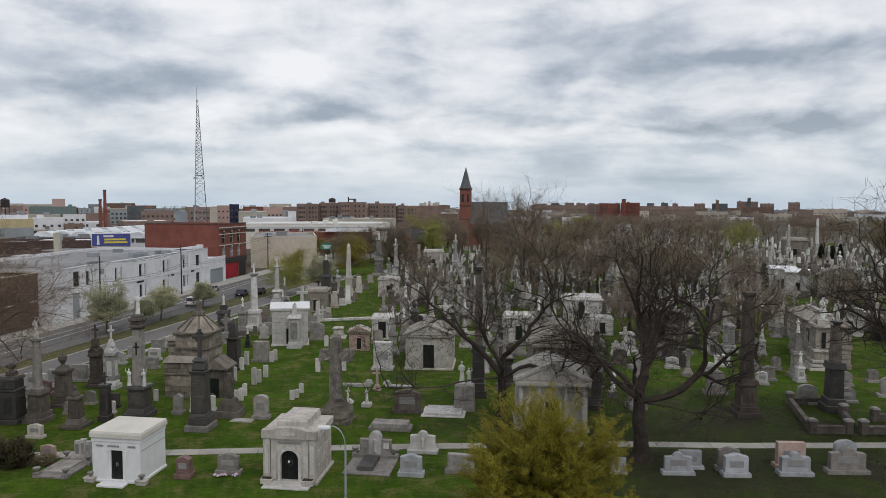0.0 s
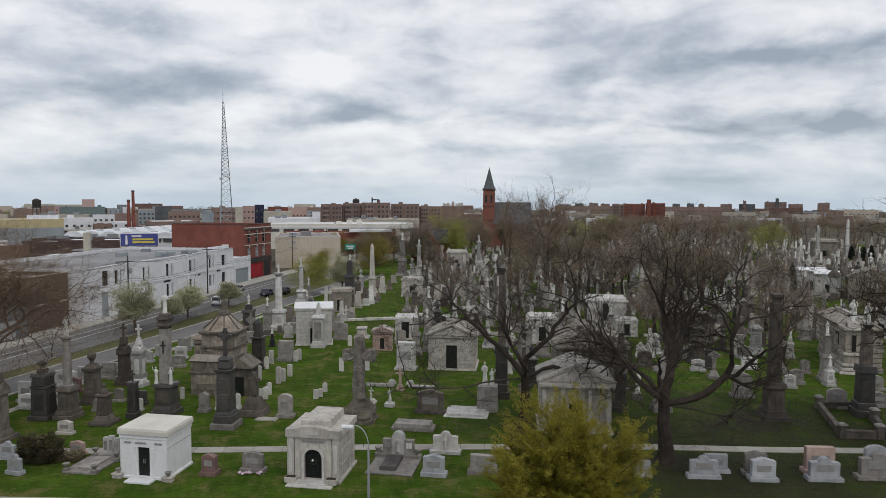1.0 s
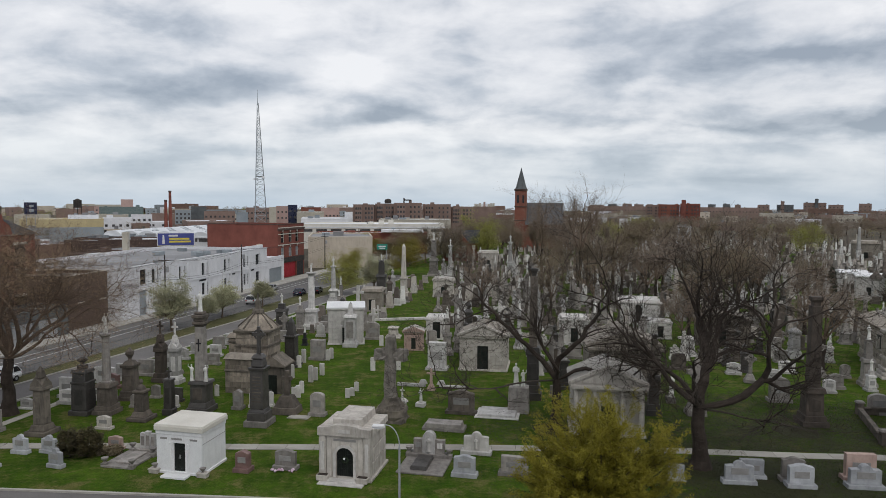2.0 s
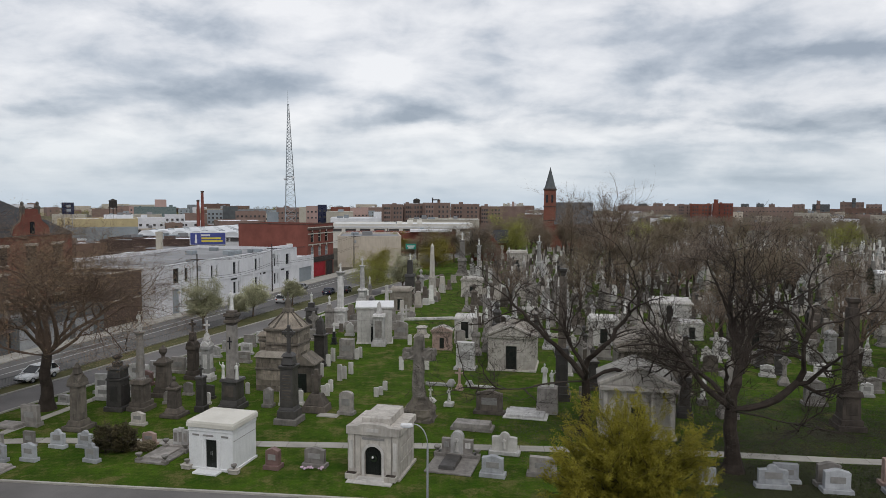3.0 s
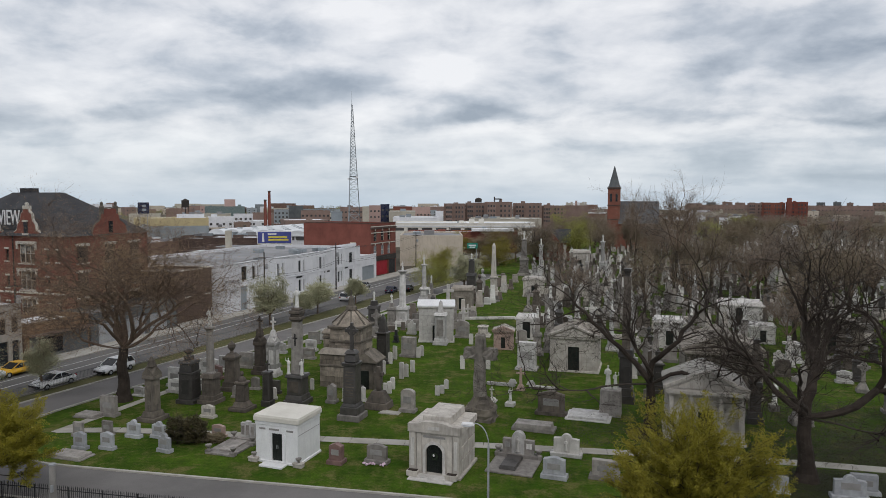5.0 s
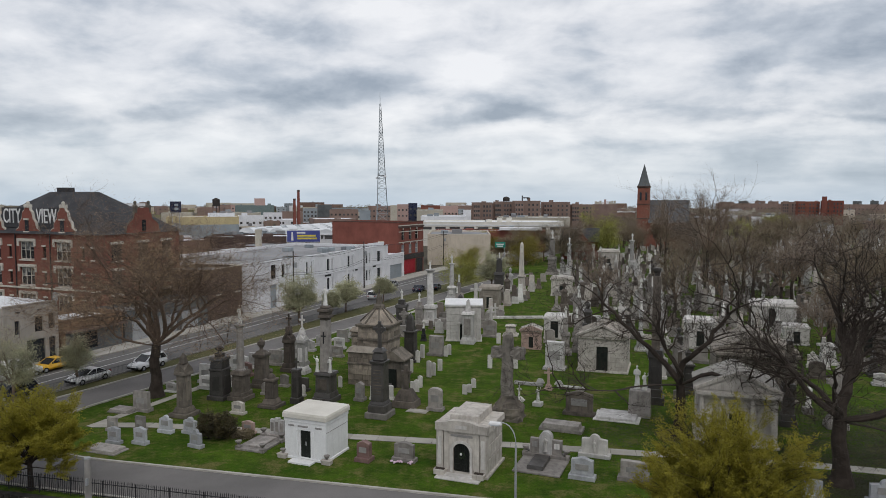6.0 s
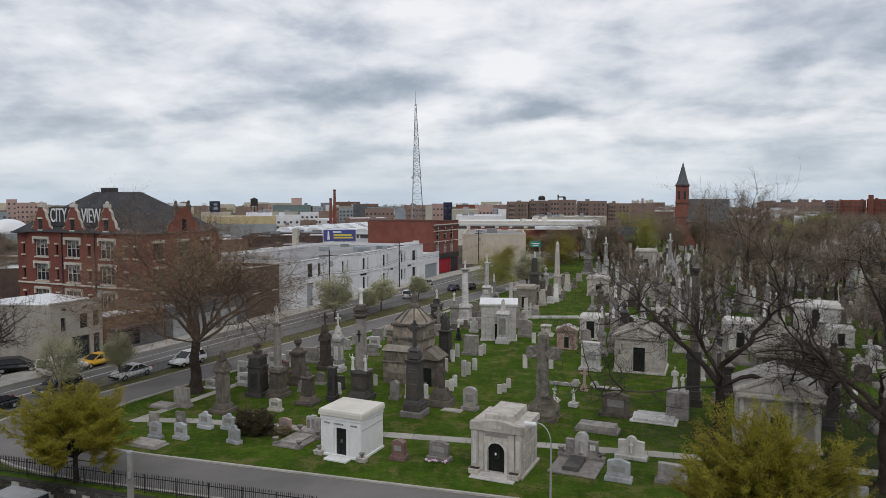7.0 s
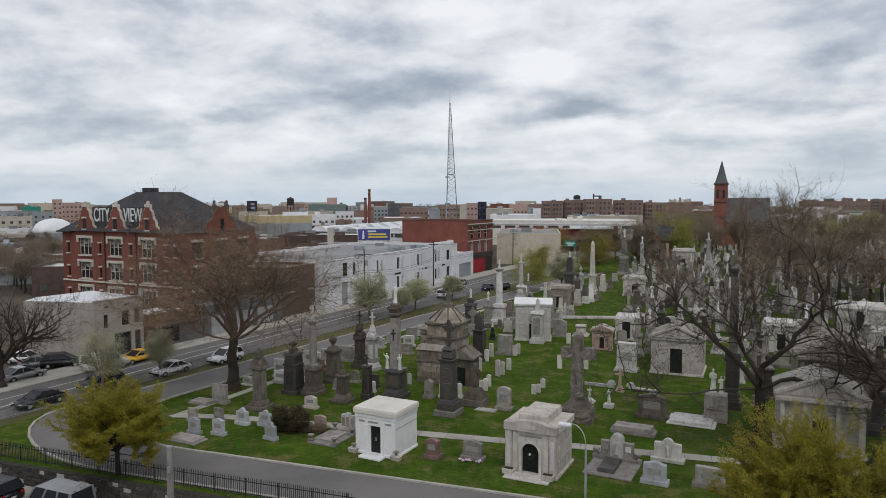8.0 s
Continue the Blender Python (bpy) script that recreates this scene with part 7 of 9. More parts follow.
def banded_tomb():
    """Tan tomb of heavy ledged courses with a low roof, a window niche and a buttress that carries a statue."""
    t = thing("mausoleum", "large tan stone tomb of ledged courses with a low roof", "mausoleum", 49.25, 90.5, 0.03, -9.4)
    W, D = 3.6, 12.0
    part("core", box(bm_new(), 0, 0, 0, W - 0.1, D - 0.1, 5.0), brown_stone, t)
    for i in range(8):
        out = 0.14 if i in (0, 4) else 0.0
        part("stone_course", box(bm_new(), 0, 0, 0.02 + i * 0.62, W + 0.1 + out * 2, D + 0.1 + out * 2, 0.55, 0.996, edge=0.03), sand_stone, t)
    part("cornice", box(bm_new(), 0, 0, 5.0, W + 0.7, D + 0.7, 0.28, 1.02, edge=0.05), brown_stone, t)
    part("roof", box(bm_new(), 0, 0, 5.28, W + 0.8, D + 0.8, 0.9, 0.25, 0.9, edge=0.03), sand_stone, t)
    part("ridge_block", box(bm_new(), 0, 0, 6.15, 0.6, D * 0.8, 0.3, edge=0.03), aged, t)
    part("roof_statue", statue_bm(bm_new(), 2.6, 6.3, -1.0, -D / 2 + 1.2, None, 31), statue_mat, t, smooth=True)
    y0 = -D / 2 + 3.6
    part("window_surround", box(bm_new(), -W / 2 - 0.1, y0, 2.5, 0.3, 2.2, 2.1, edge=0.03), aged, t)
    part("window_niche", box(bm_new(), -W / 2 - 0.24, y0, 2.75, 0.1, 1.5, 1.6), bronze, t)
    for k in (-0.35, 0.35):
        part("niche_figure", statue_bm(bm_new(), 1.4, 2.75, -W / 2 - 0.32, y0 + k, None, 32), aged, t, smooth=True)
    bx, by = -W / 2 + 0.3, -D / 2 + 0.2
    b = part("buttress", box(bm_new(), bx, by, 0, 2.0, 2.0, 5.4, 0.9, edge=0.05), sand_stone, t)
    for z, w in ((0.0, 3.2), (0.4, 2.8), (0.9, 2.5), (2.2, 2.3), (5.2, 2.4)):
        part("buttress_ledge", box(bm_new(), bx, by, z, w, w, 0.32, 0.96, edge=0.04), aged, b)
    part("slot", box(bm_new(), bx, by - 1.0, 2.7, 0.4, 0.2, 1.9), bronze, b)
    part("statue_block", box(bm_new(), bx, by, 5.5, 1.4, 1.4, 0.6, 0.85, edge=0.04), aged, t)
    part("statue", statue_bm(bm_new(), 2.7, 6.1, bx, by, None, 33), statue_mat, t, smooth=True)
    return t


def canopy(x, y, w, h):
    """A slender shrine: four posts that carry a pointed stone canopy over an urn."""
    t = thing("canopy_monument", "slender stone canopy monument with a pointed dark roof", "monument", x, y, 0.03, -20)
    part("plinth", box(bm_new(), 0, 0, 0, w, w, h * 0.2, 0.94, edge=0.04), old_granite, t)
    for a in (-1, 1):
        for b in (-1, 1):
            part("post", rod(bm_new(), (a * w * 0.34, b * w * 0.34, h * 0.2), (a * w * 0.34, b * w * 0.34, h * 0.62), 0.1, 0.09), pale_granite, t)
    part("urn", lathe(bm_new(), [(0.15, h * 0.2), (0.28, h * 0.3), (0.3, h * 0.36), (0.1, h * 0.42)], 8), aged, t)
    part("canopy_beam", box(bm_new(), 0, 0, h * 0.62, w, w, h * 0.05, edge=0.03), granite, t)
    part("canopy_roof", lathe(bm_new(), [(w * 0.72, h * 0.67), (w * 0.5, h * 0.76), (w * 0.2, h * 0.84), (0.06, h * 0.93), (0.03, h)], 8), old_granite, t)
    return t


# ---- the white flat-roofed tomb ----
wm = thing("mausoleum", "plain bright white marble tomb with flat roof and dark door", "mausoleum", -22.76, 51.4, 0.03, 1.6)
W, D = 3.72, 3.36
part("plinth", box(bm_new(), 0, 0, 0, W + 0.16, D + 0.16, 0.2, edge=0.02), bright, wm)
bm = wall_with_holes(bm_new(), W, 0.2, 2.95, [(W / 2 - 0.62, W / 2 + 0.62, 0.2, 2.35)], -D / 2, -D / 2 + 0.25)
bmesh.ops.translate(bm, vec=(-W / 2, 0, 0), verts=bm.verts)
part("front_wall", bm, bright, wm)
for s in (-1, 1):
    part("side_wall", box(bm_new(), s * (W / 2 - 0.125), 0.125, 0.2, 0.25, D - 0.25, 2.75), bright, wm)
    part("jamb", box(bm_new(), s * 0.54, -D / 2 + 0.12, 0.2, 0.16, 0.2, 2.15, edge=0.02), bright, wm)
    part("jamb", box(bm_new(), s * 0.74, -D / 2 - 0.04, 0.2, 0.16, 0.08, 2.15, edge=0.015), bright, wm)
    part("side_course", box(bm_new(), s * (W / 2 + 0.004), 0.02, 2.32, 0.03, D - 0.1, 0.03), letter_mat, wm)
part("back_wall", box(bm_new(), 0, D / 2 - 0.125, 0.2, W - 0.5, 0.25, 2.75), bright, wm)
dr = part("door", box(bm_new(), 0, -D / 2 + 0.18, 0.2, 0.94, 0.08, 2.15), bronze, wm)
for s in (-0.22, 0.22):
    part("door_panel", box(bm_new(), s, -D / 2 + 0.13, 0.4, 0.36, 0.03, 1.75, edge=0.01), bronze, dr)
    part("door_pull", box(bm_new(), s * 0.25, -D / 2 + 0.1, 1.15, 0.03, 0.05, 0.3), steel, dr)
part("frieze", box(bm_new(), 0, 0, 2.95, W + 0.1, D + 0.1, 0.3, edge=0.02), bright, wm)
part("roof_slab", box(bm_new(), 0, 0, 3.25, W + 0.28, D + 0.28, 0.34, 1.0, edge=0.02), cream_slab, wm)
part("roof_cap", box(bm_new(), 0, 0, 3.59, W + 0.22, D + 0.22, 0.14, 0.985, edge=0.015), cream_slab, wm)
for s, w in ((-1.25, 0.55), (-0.2, 0.9), (1.2, 0.6)):
    part("inscription", box(bm_new(), s, -D / 2 - 0.012, 2.58, w, 0.03, 0.14), letter_mat, wm)
part("step", box(bm_new(), 0.0, -D / 2 - 0.55, -0.02, 2.0, 0.8, 0.16, edge=0.02), bright, wm)
for s in (-1, 1):
    pot = part("planter", box(bm_new(), s * (W / 2 + 0.12), -D / 2 - 0.1, 0, 0.75, 0.5, 0.28, 1.04, edge=0.03), aged, wm)
    part("ledge", box(bm_new(), s * (W / 2 + 0.12), -D / 2 - 0.1, 0.28, 0.85, 0.58, 0.08, edge=0.02), aged, pot)
    urn_pot(pot, s * (W / 2 + 0.12), -D / 2 - 0.1, 0.36, 0.95, granite)

# ---- the arched-door tomb with a raised roof ----
am = thing("mausoleum", "pale stone tomb with an arched bronze door and raised roof slab", "mausoleum", -10.35, 51.65, 0.03, 2.5)
W, D = 3.85, 4.1
part("plinth", box(bm_new(), 0, 0, 0, W + 0.35, D + 0.3, 0.22, edge=0.03), aged, am)
for s in (-1, 1):
    for i in range(3):
        part("side_block", box(bm_new(), s * (W / 2 - 0.2), 0.25, 0.22 + i * 1.03, 0.4, D - 0.5, 0.98, edge=0.03), aged, am)
    part("corner_pier", box(bm_new(), s * (W / 2 - 0.24), -D / 2 + 0.22, 0.22, 0.52, 0.5, 3.05, edge=0.03), aged, am)
    part("inner_pier", box(bm_new(), s * (W / 2 - 0.74), -D / 2 + 0.2, 0.22, 0.4, 0.36, 3.05, edge=0.02), aged, am)
    part("panel", box(bm_new(), s * (W / 2 - 0.24), -D / 2 - 0.04, 0.7, 0.26, 0.04, 2.1, edge=0.01), marble, am)
part("back_wall", box(bm_new(), 0, D / 2 - 0.2, 0.22, W - 0.8, 0.4, 3.05), aged, am)
R, SP = 0.66, 1.75
pts = [(-1.0, 0.22), (-R, 0.22), (-R, SP)] + arc(0, SP, R, 180, 0, 12)[1:-1] + [(R, SP), (R, 0.22), (1.0, 0.22), (1.0, 3.27), (-1.0, 3.27)]
part("front_wall", slab(bm_new(), pts, -D / 2 + 0.08, -D / 2 + 0.4), aged, am)
ring = [(R + 0.02) * 1.0, R + 0.2]
pts = [(-ring[1], 0.22), (-ring[1], SP)] + arc(0, SP, ring[1], 180, 0, 14)[1:-1] + [(ring[1], SP), (ring[1], 0.22), (R, 0.22), (R, SP)] + arc(0, SP, R, 0, 180, 14)[1:-1] + [(-R, SP), (-R, 0.22)]
part("arch_moulding", slab(bm_new(), pts, -D / 2 - 0.02, -D / 2 + 0.078), marble, am)
dpts = [(-R, 0.22), (R, 0.22), (R, SP)] + arc(0, SP, R, 0, 180, 12)[1:-1] + [(-R, SP)]
dr = part("door", slab(bm_new(), dpts, -D / 2 + 0.26, -D / 2 + 0.34), bronze, am)
gr = bm_new()
for i in range(-3, 4):
    box(gr, i * 0.17, -D / 2 + 0.23, 0.3, 0.03, 0.04, 1.7 + 0.1 * (3 - abs(i)))
for i in range(5):
    box(gr, 0, -D / 2 + 0.23, 0.4 + i * 0.36, 1.2, 0.035, 0.03)
part("grille", gr, bronze, dr)
wr = bm_new()
for i in range(14):
    a = math.tau * i / 14
    ball(wr, 0.2 * math.cos(a), -D / 2 + 0.17, 1.45 + 0.2 * math.sin(a), 0.075 if i % 3 else 0.10, sub=1)
part("wreath", wr, leaf_dark, dr, "small green wreath with a white bow")
part("bow", ball(bm_new(), -0.05, -D / 2 + 0.1, 1.56, 0.08, 1.2, sub=2), white_ink, dr)
arch_top = [(-W / 2 - 0.1, 3.27), (W / 2 + 0.1, 3.27), (W / 2 + 0.1, 3.84), (W / 2 - 0.75, 3.9)] + [((W / 2 - 0.8) * math.cos(radians(a)), 3.9 + 0.2 * math.sin(radians(a))) for a in range(15, 180, 15)] + [(-W / 2 + 0.75, 3.9), (-W / 2 - 0.1, 3.84)]
part("pediment", slab(bm_new(), arch_top, -D / 2 - 0.1, -D / 2 + 0.45), aged, am)
part("roof_slab", box(bm_new(), 0, 0.25, 3.275, W + 0.3, D - 0.3, 0.5, edge=0.03), aged, am)
part("roof_raise", box(bm_new(), 0, 0.3, 3.775, 2.2, D - 0.5, 0.58, 0.97, edge=0.03), aged, am)
part("inscription", box(bm_new(), 0, -D / 2 + 0.06, 2.86, 1.7, 0.03, 0.16), letter_mat, am)
part("tablet", box(bm_new(), 0, -D / 2 - 0.115, 3.52, 0.9, 0.03, 0.24), marble, am)
part("step", box(bm_new(), 0, -D / 2 - 0.35, 0, 2.2, 0.7, 0.2, edge=0.03), marble, am)
part("lower_step", box(bm_new(), 0, -D / 2 - 0.75, -0.02, 3.4, 0.8, 0.12, edge=0.03), marble, am)
for s in (-1, 1):
    pl = part("planter", box(bm_new(), s * 1.5, -D / 2 - 0.42, 0.1, 0.85, 0.5, 0.4, 1.05, edge=0.03), aged, am)
    part("soil", box(bm_new(), s * 1.5, -D / 2 - 0.42, 0.5, 0.7, 0.36, 0.03), bark, pl)

# ---- front row of graves along the drive ----
headstone(-40.0, 49.5, 1.15, 1.45, 0.3, "serp", carved_granite, 4, label="pale grey granite headstone on a wide base")
ledger(-39.6, 47.9, 2.9, 1.5, 0.3, granite, 4, "low grey granite grave slab before a headstone")
headstone(-42.3, 52.2, 1.0, 1.25, 0.28, "flat", granite, 4, label="small grey granite headstone beside the path")
headstone(-37.8, 49.9, 1.2, 1.45, 0.3, "serp", carved_granite, 3, label="pale grey granite headstone with carved face")
headstone(-40.1, 53.0, 1.0, 1.25, 0.28, "flat", granite, 4, label="small square grey headstone beside the path")
headstone(-37.5, 52.9, 1.25, 1.55, 0.3, "shoulder", carved_granite, 2, label="light granite headstone with a carved figure panel")
headstone(-35.3, 53.2, 1.3, 1.45, 0.3, "shoulder", carved_granite, 2, label="light granite headstone with a round carved niche")
headstone(-32.9, 50.3, 1.15, 1.5, 0.3, "shoulder", carved_granite, -4, label="pale granite headstone with a carved cross")
headstone(-34.2, 59.3, 1.3, 1.2, 0.35, "serp", aged, 3, label="low cream stone headstone behind the path")
headstone(-30.5, 54.5, 1.2, 1.1, 0.3, "serp", pink_stone, 3, label="small pink granite headstone on a pale base")
headstone(-18.55, 50.8, 1.05, 1.6, 0.55, "peak", red_granite, 3, label="red-brown granite headstone with a peaked top")
headstone(-15.5, 51.5, 1.6, 1.5, 0.4, "serp", granite, 3, label="grey granite headstone with flowers before it")
bm = bm_new()
rr = random.Random(4)
for i in range(26):
    ball(bm, rr.uniform(-0.9, 0.9), rr.uniform(-0.18, 0.18), 0.1 + rr.uniform(0, 0.1), rr.uniform(0.05, 0.11))
tagged(part("flowers", bm, flower_mat), "row of white and pink flowers at a grave", "flowers").matrix_basis = pose(-15.5, 50.8, 0.03)
headstone(-1.95, 51.2, 1.6, 1.6, 0.45, "serp", carved_granite, 2, label="pale granite headstone with a carved nameplate")
headstone(1.75, 51.7, 2.0, 1.45, 0.45, "flat", granite, 2, label="grey granite headstone with a polished face")
headstone(13.5, 51.7, 1.1, 1.2, 0.35, "flat", carved_granite, 0, label="small pale granite headstone by the tree")
headstone(17.9, 51.5, 2.0, 1.7, 0.4, "shoulder", carved_granite, 0, label="pale granite headstone with a round-topped niche")
headstone(19.2, 52.7, 1.7, 1.4, 0.4, "flat", carved_granite, 0, label="pale granite double headstone beside the path")
headstone(22.1, 51.2, 1.7, 1.7, 0.5, "serp", carved_granite, 0, label="broad pale granite headstone on a wide base")
headstone(22.0, 52.3, 1.6, 1.8, 0.4, "serp", granite, 0, label="grey granite headstone close behind a paler one")
headstone(26.6, 51.4, 2.1, 1.75, 0.5, "shoulder", carved_granite, 0, label="pale granite headstone with a carved standing figure")
headstone(27.0, 52.9, 2.1, 2.0, 0.5, "flat", pink_stone, 0, label="tall pink granite headstone behind a paler one")
headstone(30.7, 51.8, 2.6, 2.0, 0.5, "shoulder", granite, 0, label="grey granite headstone with three carved panels")
headstone(31.1, 52.8, 1.6, 2.2, 0.4, "round", carved_granite, 0, label="round-topped pale granite headstone beside the path")

# family grave with a three-part stone, a ledger and four urns
trip = thing("family_grave", "grey family grave with a three-panel stone, slab and urns", "grave", -27.7, 52.6, 0.03, 3)
part("base", box(bm_new(), 0, 1.5, 0, 1.9, 0.8, 0.3, edge=0.02), granite, trip)
for k, hh in ((-0.46, 1.25), (0, 1.4), (0.46, 1.25)):
    pn = part("panel", box(bm_new(), k, 1.5, 0.3, 0.44, 0.3, hh, edge=0.02), pale_granite, trip)
    part("inset", box(bm_new(), k, 1.34, 0.55, 0.28, 0.03, hh * 0.6), granite, pn)
part("kerb", box(bm_new(), -0.3, -0.6, 0, 2.6, 3.3, 0.16, edge=0.02), granite, trip)
part("slab", box(bm_new(), -0.2, -0.4, 0.16, 1.1, 2.4, 0.14, edge=0.02), granite, trip)
for k, (a, b) in enumerate(((-1.4, -2.0), (0.9, -2.0), (-1.3, 1.3), (0.95, 0.6))):
    part("urn_block", box(bm_new(), a, b, 0, 0.45, 0.45, 0.3, edge=0.02), granite, trip)
    urn_pot(trip, a, b, 0.3, 1.1, granite)

# monument with a figure niche and a paved grave
nich = thing("niche_monument", "grey granite monument with a pale figure niche and paved grave", "monument", -4.9, 54.9, 0.03, 2)
part("base", box(bm_new(), 0, 0, 0, 3.3, 0.9, 0.35, 0.98, edge=0.03), granite, nich)
part("tablet", slab(bm_new(), [(-1.25, 0.35), (1.25, 0.35), (1.25, 1.45), (-1.25, 1.45)], -0.2, 0.2), granite, nich)
k = part("niche_stone", slab(bm_new(), [(-0.5, 0.35), (0.5, 0.35), (0.5, 1.6)] + arc(0, 1.6, 0.5, 0, 180, 10)[1:-1] + [(-0.5, 1.6)], -0.3, 0.26), pale_granite, nich)
part("statue", statue_bm(bm_new(), 1.3, 0.5, 0, -0.3), marble, k, smooth=True)
for s in (-1, 1):
    part("panel", box(bm_new(), s * 0.88, -0.215, 0.8, 0.42, 0.03, 0.42), pale_granite, nich)
    part("urn_block", box(bm_new(), s * 1.62, -0.1, 0, 0.5, 0.5, 0.35, edge=0.02), granite, nich)
    urn_pot(nich, s * 1.62, -0.1, 0.35, 1.2, granite)
part("paving", box(bm_new(), 0.1, -2.2, 0, 3.6, 3.3, 0.14, edge=0.03), granite, nich)
part("ledger_slab", box(bm_new(), -0.1, -2.0, 0.14, 1.25, 2.6, 0.3, 0.95, edge=0.03), dark_granite, nich)
wst = thing("niche_monument", "pale stone monument with a round-headed figure niche", "monument", -1.2, 55.9, 0.03, 2)
part("base", box(bm_new(), 0, 0, 0, 2.5, 0.8, 0.3, edge=0.03), pale_granite, wst)
wt = part("tablet", slab(bm_new(), outline("shoulder", 2.0, 1.5), -0.2, 0.2), marble, wst)
wt.matrix_basis = pose(0, 0, 0.3)
part("statue", statue_bm(bm_new(), 0.95, 0.5, 0, -0.24), marble, wst, smooth=True)


def shrub(x, y, w, h, seed, mat=None, label="dense rounded dark bronze-green shrub"):
    t = thing("shrub", label, "shrub", x, y, 0.03)
    r = random.Random(seed)
    tw = Twigs(seed)
    for i in range(16):
        a, e = r.uniform(0, math.tau), radians(r.uniform(30, 88))
        tw.grow(Vector((0, 0, 0)), Vector((math.cos(a) * math.cos(e), math.sin(a) * math.cos(e), math.sin(e))), h * 0.8, 0.03, 0, [(5, 0.5, 45, 0.15, 0.03, 3, 3), (0, 0, 0, 0.2, 0, 2, 3)])
    link("branchwork", tw.mesh("branchwork", bark), t)
    spots = []
    while len(spots) < 420:
        p = Vector((r.uniform(-1, 1), r.uniform(-1, 1), r.uniform(-0.8, 1)))
        if 0.45 < p.length < 1.0 + 0.1 * math.sin(7 * p.x + 5 * p.y):
            spots.append(Vector((p.x * w / 2, p.y * w / 2, h * 0.5 + p.z * h * 0.48)))
    link("crown", leaf_mesh("crown", spots, mat or leaf_bush, seed, 0.075, 16, 0.09), t)


shrub(-33.1, 52.4, 1.9, 2.3, 301)
shrub(-31.7, 52.6, 2.0, 2.4, 302)
shrub(-30.9, 53.2, 0.8, 0.7, 303, leaf_haze, "small low grey-green shrub before a headstone")
shrub(-30.0, 53.3, 1.1, 0.7, 304, leaf_haze, "small low grey-green shrub before a headstone")

# ---- tall monuments behind the path ----
tiered("brown-grey stone pedestal monument with a gabled cap", -38.8, 57.6, (("plinth", 0.4, 2.7, 0.98), ("step", 0.5, 2.0, 0.78), ("die", 3.0, 1.32, 0.94), ("cornice", 0.3, 1.7, 0.96), ("gables", 0.75, 1.6, 1), ("cap", 0.5, 0.9, 0.7), ("point", 0.5, 0.7, 0.2)), brown_stone, 3)
headstone(-43.6, 57.9, 1.7, 1.9, 0.45, "flat", granite, 4, label="grey granite headstone with a ledger beside it")
ledger(-45.2, 57.3, 2.2, 1.4, 0.35, granite, 4, "low grey grave slab beside the drive")
tiered("thick black granite monument with stepped urn top", -38.6, 63.5, (("plinth", 0.45, 2.6, 0.98), ("die", 2.5, 2.05, 0.94), ("band", 0.22, 2.1, 1.0), ("upper_die", 0.8, 1.85, 0.92), ("cornice", 0.35, 2.05, 0.9), ("neck", 0.4, 1.0, 0.9), ("urn", 0.75, 1.25, 1)), dark_granite, 6)
column(-36.45, 63.8, 2.0, 9.6, granite, old_granite, 1.95, 4, "grey granite column with a white raised-arm statue", 0.31, False, 1, 1)
tiered("squat grey pedestal monument with a small urn", -32.25, 62.2, (("plinth", 0.35, 2.6, 0.98), ("step", 0.5, 1.9, 0.75), ("die", 1.7, 1.3, 0.88), ("cornice", 0.25, 1.45, 1.0), ("dome", 0.5, 1.1, 1), ("ball", 0.5, 0.5, 1)), old_granite, 4)
tiered("slender dark granite pillar monument with a carved top", -30.4, 63.9, (("plinth", 0.6, 1.35, 0.98), ("die", 2.6, 1.05, 0.92), ("cornice", 0.25, 1.15, 0.95), ("cross", 1.1, 0.7, 1)), dark_granite, 4)
tiered("dark brown stone monument with tiers and a cross", -36.9, 75.7, (("plinth", 0.5, 2.1, 0.98), ("step", 0.5, 1.7, 0.9), ("die", 2.4, 1.3, 0.96), ("cornice", 0.4, 1.6, 0.95), ("gables", 0.6, 1.5, 1), ("upper_die", 0.9, 0.9, 0.85), ("cross", 1.5, 1.0, 1)), dark_stone, 4)
tiered("pale granite monument with a tapered top and cross", -34.9, 75.0, (("plinth", 0.5, 2.0, 0.98), ("step", 0.4, 1.6, 0.9), ("die", 2.7, 1.3, 0.95), ("cornice", 0.35, 1.55, 0.95), ("gables", 0.6, 1.45, 1), ("cap", 0.8, 0.9, 0.55), ("cross", 1.5, 0.95, 1)), pale_granite, 4)
# tall square pillar on a dark base; a statue on top and two angels on the base
tp = thing("memorial_column", "tall pale square pillar with white statue and two angels", "column", -27.8, 65.2, 0.03, 4)
part("plinth", box(bm_new(), 0, 0, 0, 2.2, 2.2, 0.5, 0.98, edge=0.03), dark_granite, tp)
part("step", box(bm_new(), 0, 0, 0.5, 1.9, 1.9, 0.5, 0.9, edge=0.03), dark_granite, tp)
die = part("die", box(bm_new(), 0, 0, 1.0, 1.6, 1.6, 1.75, 0.96, edge=0.03), dark_granite, tp)
part("sunk_panel", box(bm_new(), 0, -0.8, 1.3, 0.95, 0.06, 1.1, edge=0.02), old_granite, die)
part("ledge", box(bm_new(), 0, 0, 2.75, 1.9, 1.9, 0.28, 0.92, edge=0.04), dark_granite, tp)
sh = part("shaft", box(bm_new(), 0, 0, 3.03, 0.95, 0.95, 5.2, 0.84, edge=0.04), granite, tp)
bm = box(bm_new(), 0, -0.455, 5.9, 0.12, 0.06, 1.2)
box(bm, 0, -0.455, 6.6, 0.5, 0.06, 0.12)
part("cross", bm, iron, sh)
